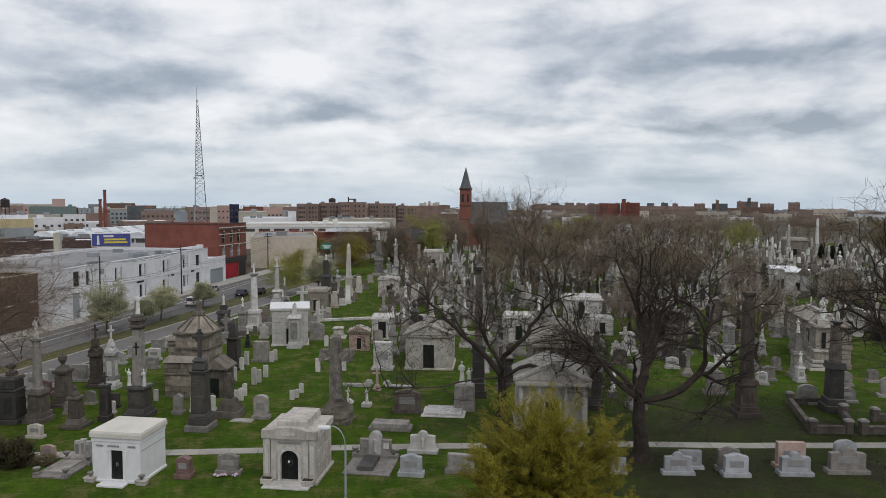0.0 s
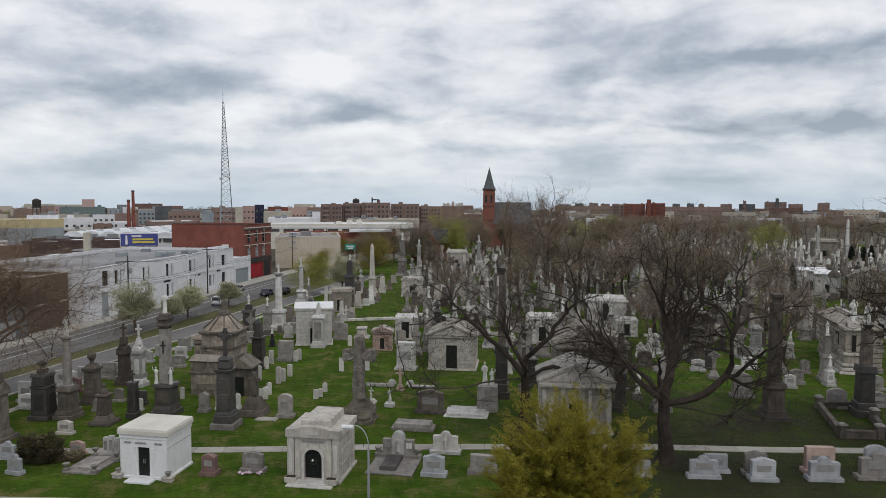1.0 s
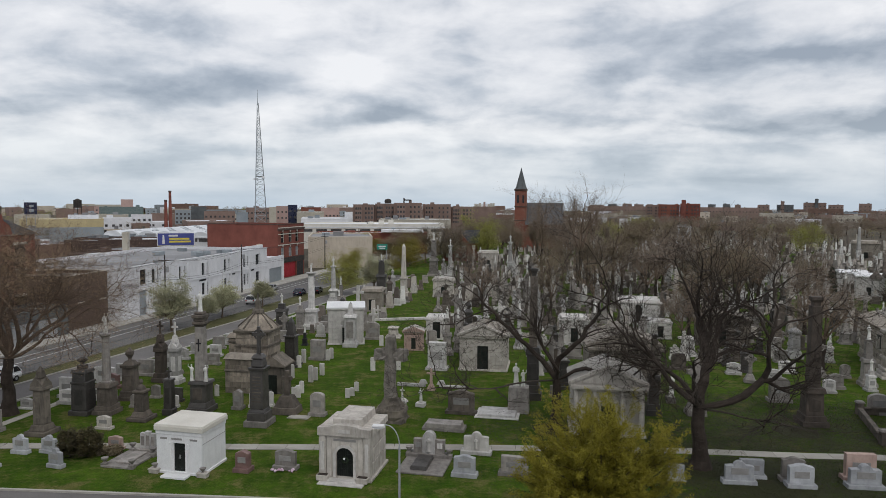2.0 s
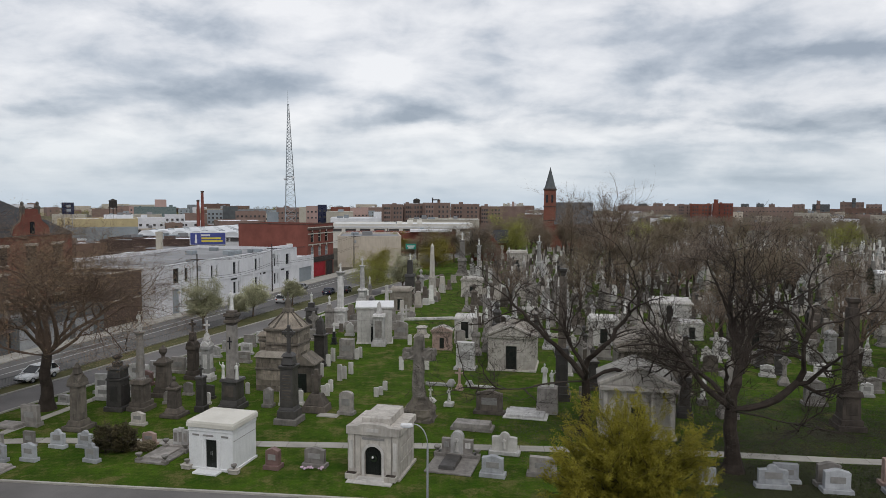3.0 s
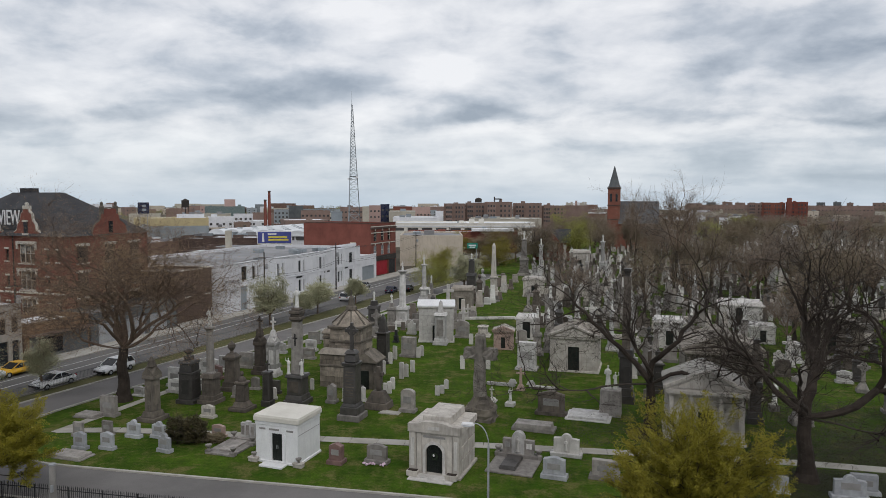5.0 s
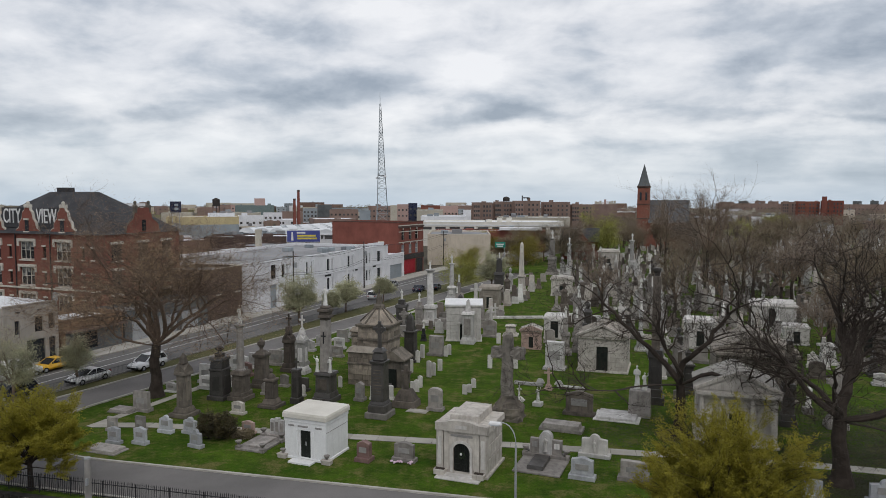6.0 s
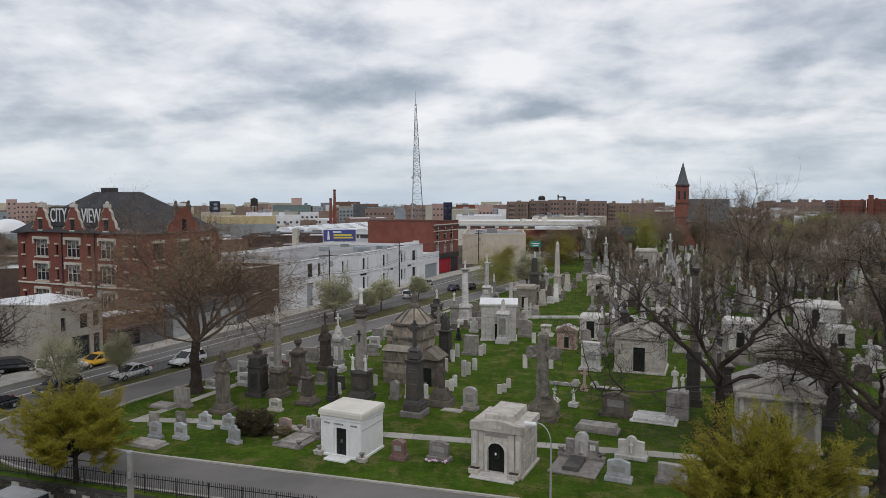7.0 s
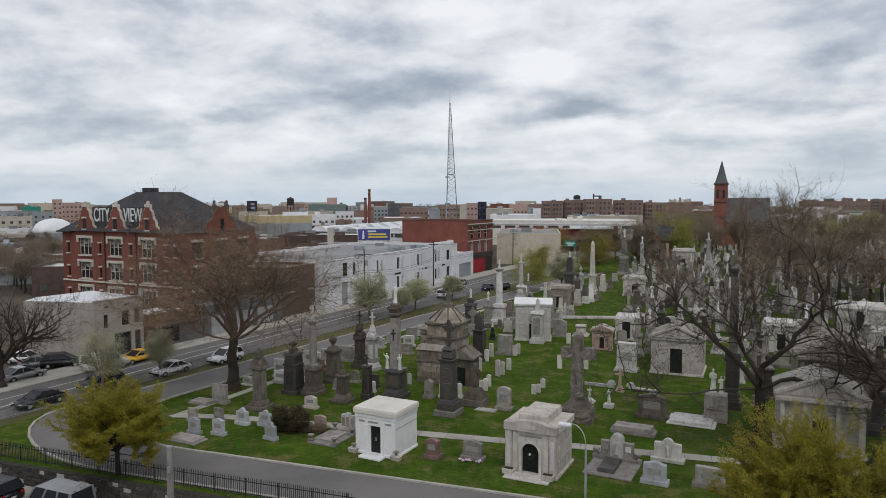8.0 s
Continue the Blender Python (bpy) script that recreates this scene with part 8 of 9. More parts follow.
for z, w, h in ((8.23, 0.9, 0.22), (8.45, 1.2, 0.3), (8.75, 1.0, 0.3), (9.05, 1.25, 0.35), (9.4, 0.85, 0.25)):
    part("moulding", box(bm_new(), 0, 0, z, w, w, h, 0.96, edge=0.06), old_granite, tp)
part("statue", statue_bm(bm_new(), 2.0, 9.65, 0, 0, None, 3), statue_mat, tp, "white marble statue", smooth=True)
for k, arm in ((-0.72, -1), (0.72, 1)):
    part("angel", statue_bm(bm_new(), 1.65, 3.03, k, -0.5, arm, 4), statue_mat, tp, "white marble angel", smooth=True)
dk = thing("cross_monument", "tall black granite monument with carved head and ringed cross", "monument", -20.95, 61.7, 0.03, 4)
part("plinth", box(bm_new(), 0, 0, 0, 2.2, 2.2, 0.55, 0.98, edge=0.04), granite, dk)
part("base", box(bm_new(), 0, 0, 0.55, 1.75, 1.75, 0.7, 0.97, edge=0.04), dark_granite, dk)
part("step", box(bm_new(), 0, 0, 1.25, 1.6, 1.6, 0.3, 0.86, edge=0.04), dark_granite, dk)
die = part("die", box(bm_new(), 0, 0, 1.55, 1.3, 1.3, 3.5, 0.92, edge=0.03), dark_granite, dk)
for i in range(9):
    part("text_bar", box(bm_new(), 0, -0.64 + 0.0045 * i, 2.2 + i * 0.28, 0.9 - 0.1 * (i % 3), 0.03, 0.1), old_granite, die)
part("cornice", box(bm_new(), 0, 0, 5.05, 1.45, 1.45, 0.28, 1.04, edge=0.04), dark_granite, dk)
part("carved_head", box(bm_new(), 0, 0, 5.33, 1.2, 1.2, 0.8, 0.8, edge=0.12), dark_granite, dk)
part("cap", box(bm_new(), 0, 0, 6.13, 1.15, 1.15, 0.35, 0.6, edge=0.05), dark_granite, dk)
bm = box(bm_new(), 0, 0, 6.48, 0.34, 0.3, 2.5, 0.8, edge=0.03)
box(bm, 0, 0, 8.1, 1.25, 0.26, 0.3, edge=0.03)
for i in range(14):
    a, b = math.tau * i / 14, math.tau * (i + 1) / 14
    rod(bm, (0.42 * math.cos(a), 0, 8.25 + 0.42 * math.sin(a)), (0.42 * math.cos(b), 0, 8.25 + 0.42 * math.sin(b)), 0.09, n=4)
part("ring_cross", bm, dark_granite, dk)
cross_monument(-19.5, 65.4, 2.4, 4.1, old_granite, 4, "grey stone cross on a broad base", 0.12, ped=0.42)
headstone(-16.4, 64.8, 1.35, 2.2, 0.5, "round", granite, 3, label="round-topped grey headstone with a pale carved plaque")
ledger(-18.0, 64.0, 1.8, 0.9, 0.12, concrete, 3, "flat pale stone slab in the lawn")
rough_cross()
ledger(-4.2, 61.9, 3.3, 1.5, 0.65, granite, 3, "thick grey granite ledger slab on the lawn")
headstone(-2.9, 66.6, 2.5, 2.3, 0.5, "serp", old_granite, 3, label="broad grey headstone with a carved rounded top")
ledger(0.6, 66.6, 3.6, 2.8, 0.35, pale_granite, 3, "wide pale stone platform grave with a slab")
ang = thing("statue_group", "white marble statue group on a grey stone block", "statue", 2.6, 67.7, 0.03, 3)
part("block", box(bm_new(), 0, 0, 0, 2.0, 1.6, 2.5, 0.92, edge=0.04), granite, ang)
bm = statue_bm(bm_new(), 2.3, 2.5, -0.3, 0, None, 2)
statue_bm(bm, 1.7, 2.5, 0.4, -0.1, 1, 3)
part("statue", bm, statue_mat, ang, smooth=True)
column(4.2, 72.5, 1.9, 13.5, old_granite, dark_granite, 0, 3, "tall dark weathered stone pillar behind the tree", 0.4, True)

# sandstone tomb with a faceted roof
tomb = thing("mausoleum", "weathered brown stone tomb with a faceted pyramid roof", "mausoleum", -25.5, 75.0, 0.03, 5)
coursed_walls(tomb, 3.6, 3.6, 6.1, course_stone, 0, 0.62, seed=3, block_len=1.3)
part("cornice", box(bm_new(), 0, 0, 6.1, 4.0, 4.0, 0.3, 1.02, edge=0.05), brown_stone, tomb)
rf = part("roof", lathe(bm_new(), [(2.16, 6.4), (2.08, 6.55), (0.5, 8.0)], 8, turn=math.pi / 8), course_stone, tomb)
for i in range(8):
    a = math.tau * (i + 0.5) / 8
    part("roof_rib", rod(bm_new(), (2.12 * math.cos(a), 2.12 * math.sin(a), 6.56), (0.48 * math.cos(a), 0.48 * math.sin(a), 8.05), 0.12, 0.09, 5), brown_stone, rf)
part("lantern", lathe(bm_new(), [(0.7, 8.05), (0.65, 8.35), (0.4, 8.5), (0.3, 9.3), (0.12, 9.6), (0.05, 10.2)], 8), brown_stone, tomb)
wing = part("side_wing", box(bm_new(), 0, 0, 0, 2.3, 3.6, 4.8), brown_stone, tomb)
wing.matrix_basis = pose(-2.7, 3.0, 0)
coursed_walls(wing, 2.6, 3.9, 4.9, course_stone, 0, 0.62, seed=4, block_len=1.3)
part("wing_roof", box(bm_new(), -2.8, 3.0, 4.9, 2.9, 4.2, 0.5, 0.8, edge=0.05), course_stone, tomb)
for z in (0.1, 2.4, 4.6):
    part("string_course", box(bm_new(), 0, 0, z, 3.84, 3.84, 0.2, 0.98, edge=0.03), brown_stone, tomb)
    part("string_course", box(bm_new(), -2.7, 3.0, z - (0.2 if z > 4 else 0), 2.8, 4.1, 0.2, 0.98, edge=0.03), brown_stone, tomb)
part("string_course", box(bm_new(), -0.5, -2.75, 2.3, 3.7, 1.6, 0.2, 0.97, edge=0.03), brown_stone, tomb)
pw = part("porch_wall", box(bm_new(), 2.9, -1.9, 0, 2.2, 2.4, 2.9, edge=0.04), brown_stone, tomb)
k = part("porch_roof", slab(bm_new(), [(-1.4, 0), (1.4, 0), (1.4, 0.15), (0, 1.1), (-1.4, 0.15)], -1.4, 1.4), brown_stone, tomb)
k.matrix_basis = pose(2.9, -1.9, 2.9)
part("porch_door", box(bm_new(), 2.9, -3.13, 0, 0.9, 0.1, 2.0), bronze, pw)
lowc = part("lower_wall", box(bm_new(), 0, 0, 0, 3.2, 1.1, 3.5), brown_stone, tomb)
lowc.matrix_basis = pose(-0.5, -2.75, 0)
coursed_walls(lowc, 3.5, 1.4, 3.6, course_stone, 0, 0.6, seed=5, block_len=1.2)
part("lower_roof", box(bm_new(), -0.5, -2.75, 3.6, 3.9, 1.7, 0.5, 0.85, 0.5, edge=0.04), sand_stone, tomb)

# other family tombs
mausoleum(-20.9, 99.4, 4.9, 3.9, 5.9, marble, 12, "weathered white marble tomb with a bright sloping roof", "cross", (1.0, 2.2), 1, roof_mat=bright)
shaft_monument(-19.7, 96.5, 2.0, 6.2, pale_granite, 4, "pale stone shaft monument before a tomb", ped=0.72)
headstone(-17.5, 101.8, 2.0, 2.5, 0.6, "round", granite, 4, label="large round-topped dark grey headstone")
urn_pedestal(-14.7, 103.6, 2.3, 2.2, aged, 4, "low cream stone sarcophagus-shaped monument", urn=False)
mausoleum(-10.7, 95.6, 2.6, 2.4, 3.2, pink_stone, 4, "small pinkish stone tomb with a pale roof and cross", "gable", (0.6, 1.5), 2, roof_mat=aged)
mausoleum(-8.2, 103.9, 3.0, 3.6, 3.4, marble, 3, "white stone tomb with a flat roof and dark door", "flat", (1.1, 2.4), 3)
headstone(-6.6, 84.2, 2.2, 3.3, 0.9, "flat", pale_granite, 3, label="tall pale stone tablet monument with a blank face")
mausoleum(-0.9, 86.4, 5.6, 5.4, 5.6, aged, 5, "pale stone temple tomb with a pediment and dark door", "gable", (1.3, 2.8), 4, roof_mat=sand_stone)
mausoleum(10.2, 63.6, 6.2, 5.2, 6.2, aged, -2, "pale stone temple tomb with a gabled roof and porch columns", "gable", (1.2, 2.5), 5, True, roof_mat=pale_roof)
mausoleum(14.2, 79.0, 7.6, 6.6, 6.6, sand_stone, 0, "broad tan stone temple tomb with a low gable", "gable", (1.4, 2.6), 6, True)
mausoleum(24.7, 121, 6.4, 5.5, 4.1, marble, -6, "white stone tomb with a flat roof and dark door", "flat", (1.4, 3.0), 7)
mausoleum(11.6, 102, 3.9, 3.6, 4.0, marble, 0, "pale stone tomb with a low roof", "flat", (1.0, 2.2), 8)
banded_tomb()
for x, y, h in ((76.9, 147.8, 7.6), (81.7, 152.3, 7.8)):
    canopy(x, y, 1.8, h)
mausoleum(33.0, 104, 7.0, 5.5, 4.8, brown_stone, -8, "broad weathered stone tomb beneath trees", "gable", (1.4, 2.6), 10)
mausoleum(25.0, 107.5, 3.2, 3.2, 2.7, marble, -4, "low white stone tomb with a dark door", "flat", (0.8, 1.7), 18)
mausoleum(63.4, 108, 3.9, 4.2, 4.6, marble, -26, "cream stone tomb with a steep plain roof", "gable", (0.9, 2.0), 19)
mausoleum(79.8, 163.5, 5.2, 6.0, 5.5, marble, -14, "bright white banded stone tomb", "cross", (1.2, 2.4), 11, roof_mat=bright)
mausoleum(85.5, 150.5, 8.0, 6.0, 6.6, sand_stone, -20, "broad brown stone tomb with a low roof", "gable", (1.2, 2.4), 12)
mausoleum(79.6, 155.8, 5.0, 5.0, 5.5, marble, -20, "white stone tomb with a bright roof", "cross", (1.2, 2.4), 13, roof_mat=bright)
mausoleum(132.6, 263, 8.5, 8.0, 6.8, sand_stone, -20, "large stepped stone tomb", "flat", (1.2, 2.6), 14)
mausoleum(-22.2, 129.0, 3.8, 3.8, 4.2, sand_stone, 5, "small tan stone tomb with a heavy cornice", "flat", (0.9, 2.0), 15)
mausoleum(-1.5, 216, 6.0, 5.0, 5.2, aged, 2, "cream stone tomb with a flat cornice among trees", "flat", (1.0, 2.2), 16)
mausoleum(-10.5, 150, 4.4, 4.0, 4.0, aged, 4, "pale stone tomb with a flat roof", "flat", (0.9, 2.0), 17)

# right-hand lawn
for nm, x, y, w, h, mt in (("dark", 15.4, 68.0, 1.5, 7.7, dark_granite),):
    column(x, y, w, h, brown_stone, mt, 0, 0, "dark stone pillar monument beside the temple tomb", 0.5, True)
st = tagged(new("standing_statue"), "white stone standing figure on a low block", "statue")
st.matrix_basis = pose(18.1, 72.2, 0.03)
part("block", box(bm_new(), 0, 0, 0, 0.9, 0.9, 0.6, edge=0.03), granite, st)
part("statue", statue_bm(bm_new(), 2.4, 0.6), statue_mat, st, smooth=True)
column(29.3, 66.2, 2.4, 11.8, dark_stone, dark_stone, 0, 0, "tall dark brown stone pillar on a heavy stepped base", 0.3, True)
headstone(29.3, 73.6, 1.9, 2.5, 0.7, "round", granite, 0, label="round-topped grey headstone with carved flowers")
column(38.5, 67.6, 2.1, 10.9, old_granite, dark_granite, 2.1, -6, "grey pillar on a dark base with a white statue", 0.45, True, None, 6)
headstone(37.1, 69.9, 1.8, 2.0, 0.5, "round", granite, -4, label="round-topped grey headstone in a walled plot")
headstone(41.6, 70.6, 1.5, 1.5, 0.5, "round", granite, -4, label="low round-topped grey headstone in a walled plot")
urn_pedestal(25.9, 95.2, 2.6, 3.4, pale_granite, 0, "pale stone pedestal monument with a moulded base", urn=False)
for x, y, w, h in ((47.5, 72.5, 2.6, 2.2), (45.0, 77, 1.4, 1.6), (42.5, 62.8, 1.6, 1.5), (47.5, 60.5, 1.8, 1.6), (36.0, 77.5, 1.2, 1.5), (32.0, 82, 1.6, 1.4), (35.0, 86, 1.8, 1.5), (28.5, 85.0, 1.5, 1.4)):
    headstone(x, y, w, h, 0.5, "round" if x > 40 else "serp", granite if h > 1.5 else pale_granite, -6, label="grey granite headstone on the lawn")
# low walled plot
plot = thing("walled_plot", "low dark granite wall with pale capped posts round a plot", "plot wall", 32.9, 60.9, 0.03, 2)
for (x0, y0), (x1, y1) in (((2.4, 8.8), (0, 0)), ((0, 0), (3.1, -0.2)), ((4.4, -0.2), (13.0, -0.4)), ((2.4, 8.8), (7.5, 8.6)), ((4.0, 0.6), (5.4, 4.6)), ((7.6, 3.4), (13.0, 3.0))):
    L = math.hypot(x1 - x0, y1 - y0)
    turn = math.degrees(math.atan2(y1 - y0, x1 - x0))
    o = part("wall", box(bm_new(), 0, 0, 0, L, 0.4, 0.62, 1, 0.9, edge=0.03), old_granite, plot)
    o.matrix_basis = pose((x0 + x1) / 2, (y0 + y1) / 2, 0, 0, 0, turn)
    o = part("coping", box(bm_new(), 0, 0, 0.62, L, 0.48, 0.12, 1, 0.85, edge=0.02), old_granite, plot)
    o.matrix_basis = pose((x0 + x1) / 2, (y0 + y1) / 2, 0, 0, 0, turn)
for x0, y0 in ((2.4, 8.8), (0, 0), (3.1, -0.2), (4.4, -0.2), (5.4, 4.6), (7.6, 3.4), (8.6, -0.3)):
    p = part("pier", box(bm_new(), x0, y0, 0, 0.62, 0.62, 1.15, 0.94, edge=0.03), old_granite, plot)
    part("pier_cap", box(bm_new(), x0, y0, 1.15, 0.78, 0.78, 0.2, 0.7, edge=0.03), granite, p)

column(116.0, 257.8, 2.4, 7.2, pale_granite, pale_granite, 2.4, 0, "pale pedestal with a tall white statue", 0.4, True, None, 21)
column(122.0, 258.1, 2.4, 7.0, pale_granite, pale_granite, 2.4, 0, "pale pedestal with a tall white statue", 0.4, True, None, 22)
# larger single monuments farther up the slope
column(-32.6, 107, 2.4, 5.9, dark_granite, dark_granite, 1.6, 4, "dark granite monument with a white statue", 0.6, True, None, 7)
column(-30.0, 108, 1.8, 5.4, granite, granite, 1.5, 4, "grey granite monument with a white statue", 0.6, True, None, 8)
column(-28.6, 109.5, 2.8, 10.4, pale_granite, pale_granite, 1.5, 4, "tall pale round column with a statue", 0.3, False, 1, 9)
column(-31.8, 139, 2.3, 9.0, pale_granite, pale_granite, 1.8, 4, "tall pale round column with a statue", 0.28, False, None, 10)
column(-24.0, 151, 3.0, 8.8, dark_granite, dark_granite, 1.4, 4, "dark granite monument with a figure", 0.5, True, None, 11)
obelisk(-19.3, 152, 2.3, 11.0, aged, 4, "tall cream stone spire monument")
obelisk(-24.5, 84.2, 2.1, 6.1, dark_granite, 4, "dark granite pillar monument", ped=0.7)
column(-26.2, 96.6, 0.9, 3.2, iron, iron, 1.4, 0, "small white statue on a dark pillar", 0.3, True, None, 12)
headstone(-22.2, 88.2, 1.8, 2.5, 0.9, "flat", granite, 4, label="square grey stone block with a small white statue")
column(-16.0, 190, 3.4, 11.8, granite, granite, 2.2, 3, "grey monument with a white statue", 0.4, True, None, 13)
column(-11.2, 185, 2.6, 10.4, pale_granite, pale_granite, 1.8, 3, "pale column with a white statue", 0.3, False, None, 14)
column(4.8, 200, 2.8, 10.8, pale_granite, pale_granite, 2.0, 3, "pale column with a white statue", 0.3, False, None, 15)
obelisk(128.1, 258.4, 2.2, 12.0, pale_granite, 0, "tall pale granite obelisk")
obelisk(138.9, 259, 2.2, 14.4, pale_granite, 0, "tall pale granite obelisk")
for x, y, h, w in ((74.0, 160, 6.2, 2.4), (133.7, 239, 5.4, 2.3), (136.8, 240, 5.8, 2.5), (137.9, 254, 4.8, 2.6), (64.8, 102.6, 2.6, 2.6)):
    t = thing("evergreen", "narrow dark evergreen among monuments", "tree", x, y, 0)
    part("trunk", rod(bm_new(), (0, 0, 0), (0, 0, h * 0.9), 0.12, 0.03), bark, t)
    r = random.Random(int(x))
    sp = []
    for i in range(420):
        zz = r.uniform(0.06, 1.0)
        rad = w / 2 * min(1, zz * 6) * (1 - zz) ** 0.6
        a = r.uniform(0, math.tau)
        sp.append(Vector((rad * math.cos(a) * r.uniform(0.7, 1), rad * math.sin(a) * r.uniform(0.7, 1), zz * h)))
    link("crown", leaf_mesh("crown", sp, leaf_dark, int(x), 0.2, 10, 0.14), t)

# brick lodge far up the slope
lodge = thing("brick_lodge", "small dark red brick house with a steep slate roof", "house", -11.0, 238, 0, 4)
part("wall", box(bm_new(), 0, 4, 0, 12, 8, 6.0), brick_rust, lodge)
k = part("roof", slab(bm_new(), [(-5.0, 6.0), (5.0, 6.0), (0, 10.4)], -6.5, 6.5), slate, lodge)
k.matrix_basis = pose(0, 4, 0, 0, 0, 90)
g = part("gable_wall", slab(bm_new(), [(-3, 0), (3, 0), (3, 6.0), (0, 9.6), (-3, 6.0)], -0.8, 0.02), brick_rust, lodge)
for x in (-4.4, -1.2, 1.2, 4.4):
    for z in (1.2, 4.0):
        part("window", box(bm_new(), x, -0.86 if abs(x) < 3 else -0.04, z, 1.1, 0.1, 1.4), stone_trim, lodge)

# ---- small white stones in rows on the open lawn ----
rows_small = [(-23.1, 77.7, 0.55, 1.5), (-22.8, 78.4, 0.55, 1.6), (-23.4, 83.5, 0.55, 1.5), (-23.5, 86.1, 0.55, 1.7), (-20.2, 76.8, 0.55, 1.9), (-19.9, 77.7, 0.55, 1.5), (-19.7, 80.0, 0.55, 1.4), (-20.8, 87.6, 0.55, 1.4), (-20.6, 88.6, 0.55, 1.4),
              (-14.2, 82.7, 0.55, 1.6), (-11.2, 83.3, 0.55, 1.6), (-15.5, 97.3, 0.6, 1.5), (-20.1, 69.8, 0.5, 1.3), (-19.9, 70.6, 0.5, 1.3), (-20.0, 72.3, 0.5, 1.3), (-14.8, 70.9, 0.5, 1.0), (-14.5, 71.7, 0.5, 0.9), (-14.4, 73.6, 0.5, 1.0), (-28.9, 69.8, 0.5, 1.4), (-28.4, 70.4, 0.45, 1.2)]
for i, (x, y, w, h) in enumerate(rows_small):
    headstone(x, y, w, h, 0.22, "round" if i % 3 else "flat", marble, random.uniform(-4, 8), False, "small narrow white marble grave marker", False, group="white markers on the lawn")
headstone(-22.3, 68.5, 0.6, 1.3, 0.25, "flat", dark_granite, 4, False, "small black granite grave marker", False)
smalls = [(-40.0, 68.0, 1.4, 1.5), (-40.8, 72.5, 1.6, 1.6), (-39.8, 78.0, 1.7, 1.9), (-38.6, 82.0, 1.8, 1.7), (-43.4, 68.6, 1.6, 2.1), (-42.8, 74.6, 2.4, 1.9), (-41.4, 86, 1.8, 1.6), (-38.8, 90, 1.8, 1.6), (-36.5, 96, 1.6, 1.6), (-44.9, 64.5, 1.2, 1.0), (-34.3, 84.0, 1.6, 1.4), (-41.9, 66.4, 1.8, 1.5), (-41.6, 76.2, 1.5, 1.8), (-39.2, 86.4, 1.5, 1.5), (-37.2, 93.2, 1.6, 1.7), (-40.3, 80.6, 1.3, 1.3), (-35.8, 88.6, 1.5, 1.5), (-33.2, 92.5, 1.4, 1.6)]
for i, (x, y, w, h) in enumerate(smalls):
    headstone(x, y, w, h, 0.4, "serp" if i % 2 else "flat", red_granite if i == 1 else granite if i % 4 == 2 else pale_granite, 5, label="reddish granite headstone on the lawn" if i == 1 else "grey granite headstone beside the path")
headstone(-31.5, 68.2, 0.9, 1.4, 0.3, "flat", dark_granite, 4, True, "small black granite headstone", False)
headstone(-24.6, 66.2, 0.9, 1.9, 0.5, "serp", granite, 4, label="weathered grey headstone behind a tomb")
# grave plot with curved kerbs and a small pink cross
pl = thing("kerbed_grave", "grave plot with pale curved kerb stones", "grave", -6.6, 75.8, 0.03, 3)
part("kerb", box(bm_new(), -2.2, 0, 0, 3.2, 0.3, 0.35, edge=0.04), pale_granite, pl)
part("kerb", box(bm_new(), 2.4, 0, 0, 3.0, 0.3, 0.35, edge=0.04), pale_granite, pl)
part("kerb_end", box(bm_new(), -0.9, 0, 0.35, 1.0, 0.3, 0.5, 0.5, edge=0.04), pale_granite, pl)
part("kerb_end", box(bm_new(), 1.1, 0, 0.35, 1.0, 0.3, 0.5, 0.5, edge=0.04), pale_granite, pl)
cross_monument(-6.5, 74.6, 0.9, 2.4, pink_stone, 3, "small pink granite cross", 0.2)
cross_monument(-9.0, 69.8, 1.1, 1.6, marble, 3, "small white cross with flowers", 0.15)

cop = thing("coping_wall", "low white stone coping with a small cross", "grave kerb", -17.0, 118.0, 0.03, 18)
part("coping", box(bm_new(), 0, 0, 0, 11.5, 0.5, 0.45, edge=0.04), marble, cop)
bm = box(bm_new(), -2.4, 0, 0.45, 0.3, 0.3, 2.2, edge=0.03)
box(bm, -2.4, 0, 1.7, 1.1, 0.26, 0.3, edge=0.03)
part("cross", bm, marble, cop)
kneel = thing("kneeling_statue", "small white kneeling angel on a low block", "statue", -7.0, 68.6, 0.03, 0)
part("block", box(bm_new(), 0, 0, 0, 0.9, 0.8, 0.4, edge=0.03), pale_granite, kneel)
part("statue", statue_bm(bm_new(), 1.5, 0.4, 0, 0, 1, 9), statue_mat, kneel, smooth=True)
for x, y, w, h, mt, label in ((-31.5, 66.4, 0.55, 1.3, pale_granite, "small pale teal-grey grave marker"), (-30.8, 66.2, 0.5, 1.2, marble, "small white marble grave marker"), (-23.4, 66.8, 0.55, 1.5, marble, "small white marble grave marker"), (-21.7, 67.2, 0.6, 1.5, marble, "small white marble grave marker with a round head")):
    headstone(x, y, w, h, 0.25, "round", mt, 4, True, label, False)

# ---- monuments farther off: a few kinds, copied in rows up the slope ----
random.seed(77)
kinds_far = []


def keep(ob, weight):
    kinds_far.append((ob, weight))


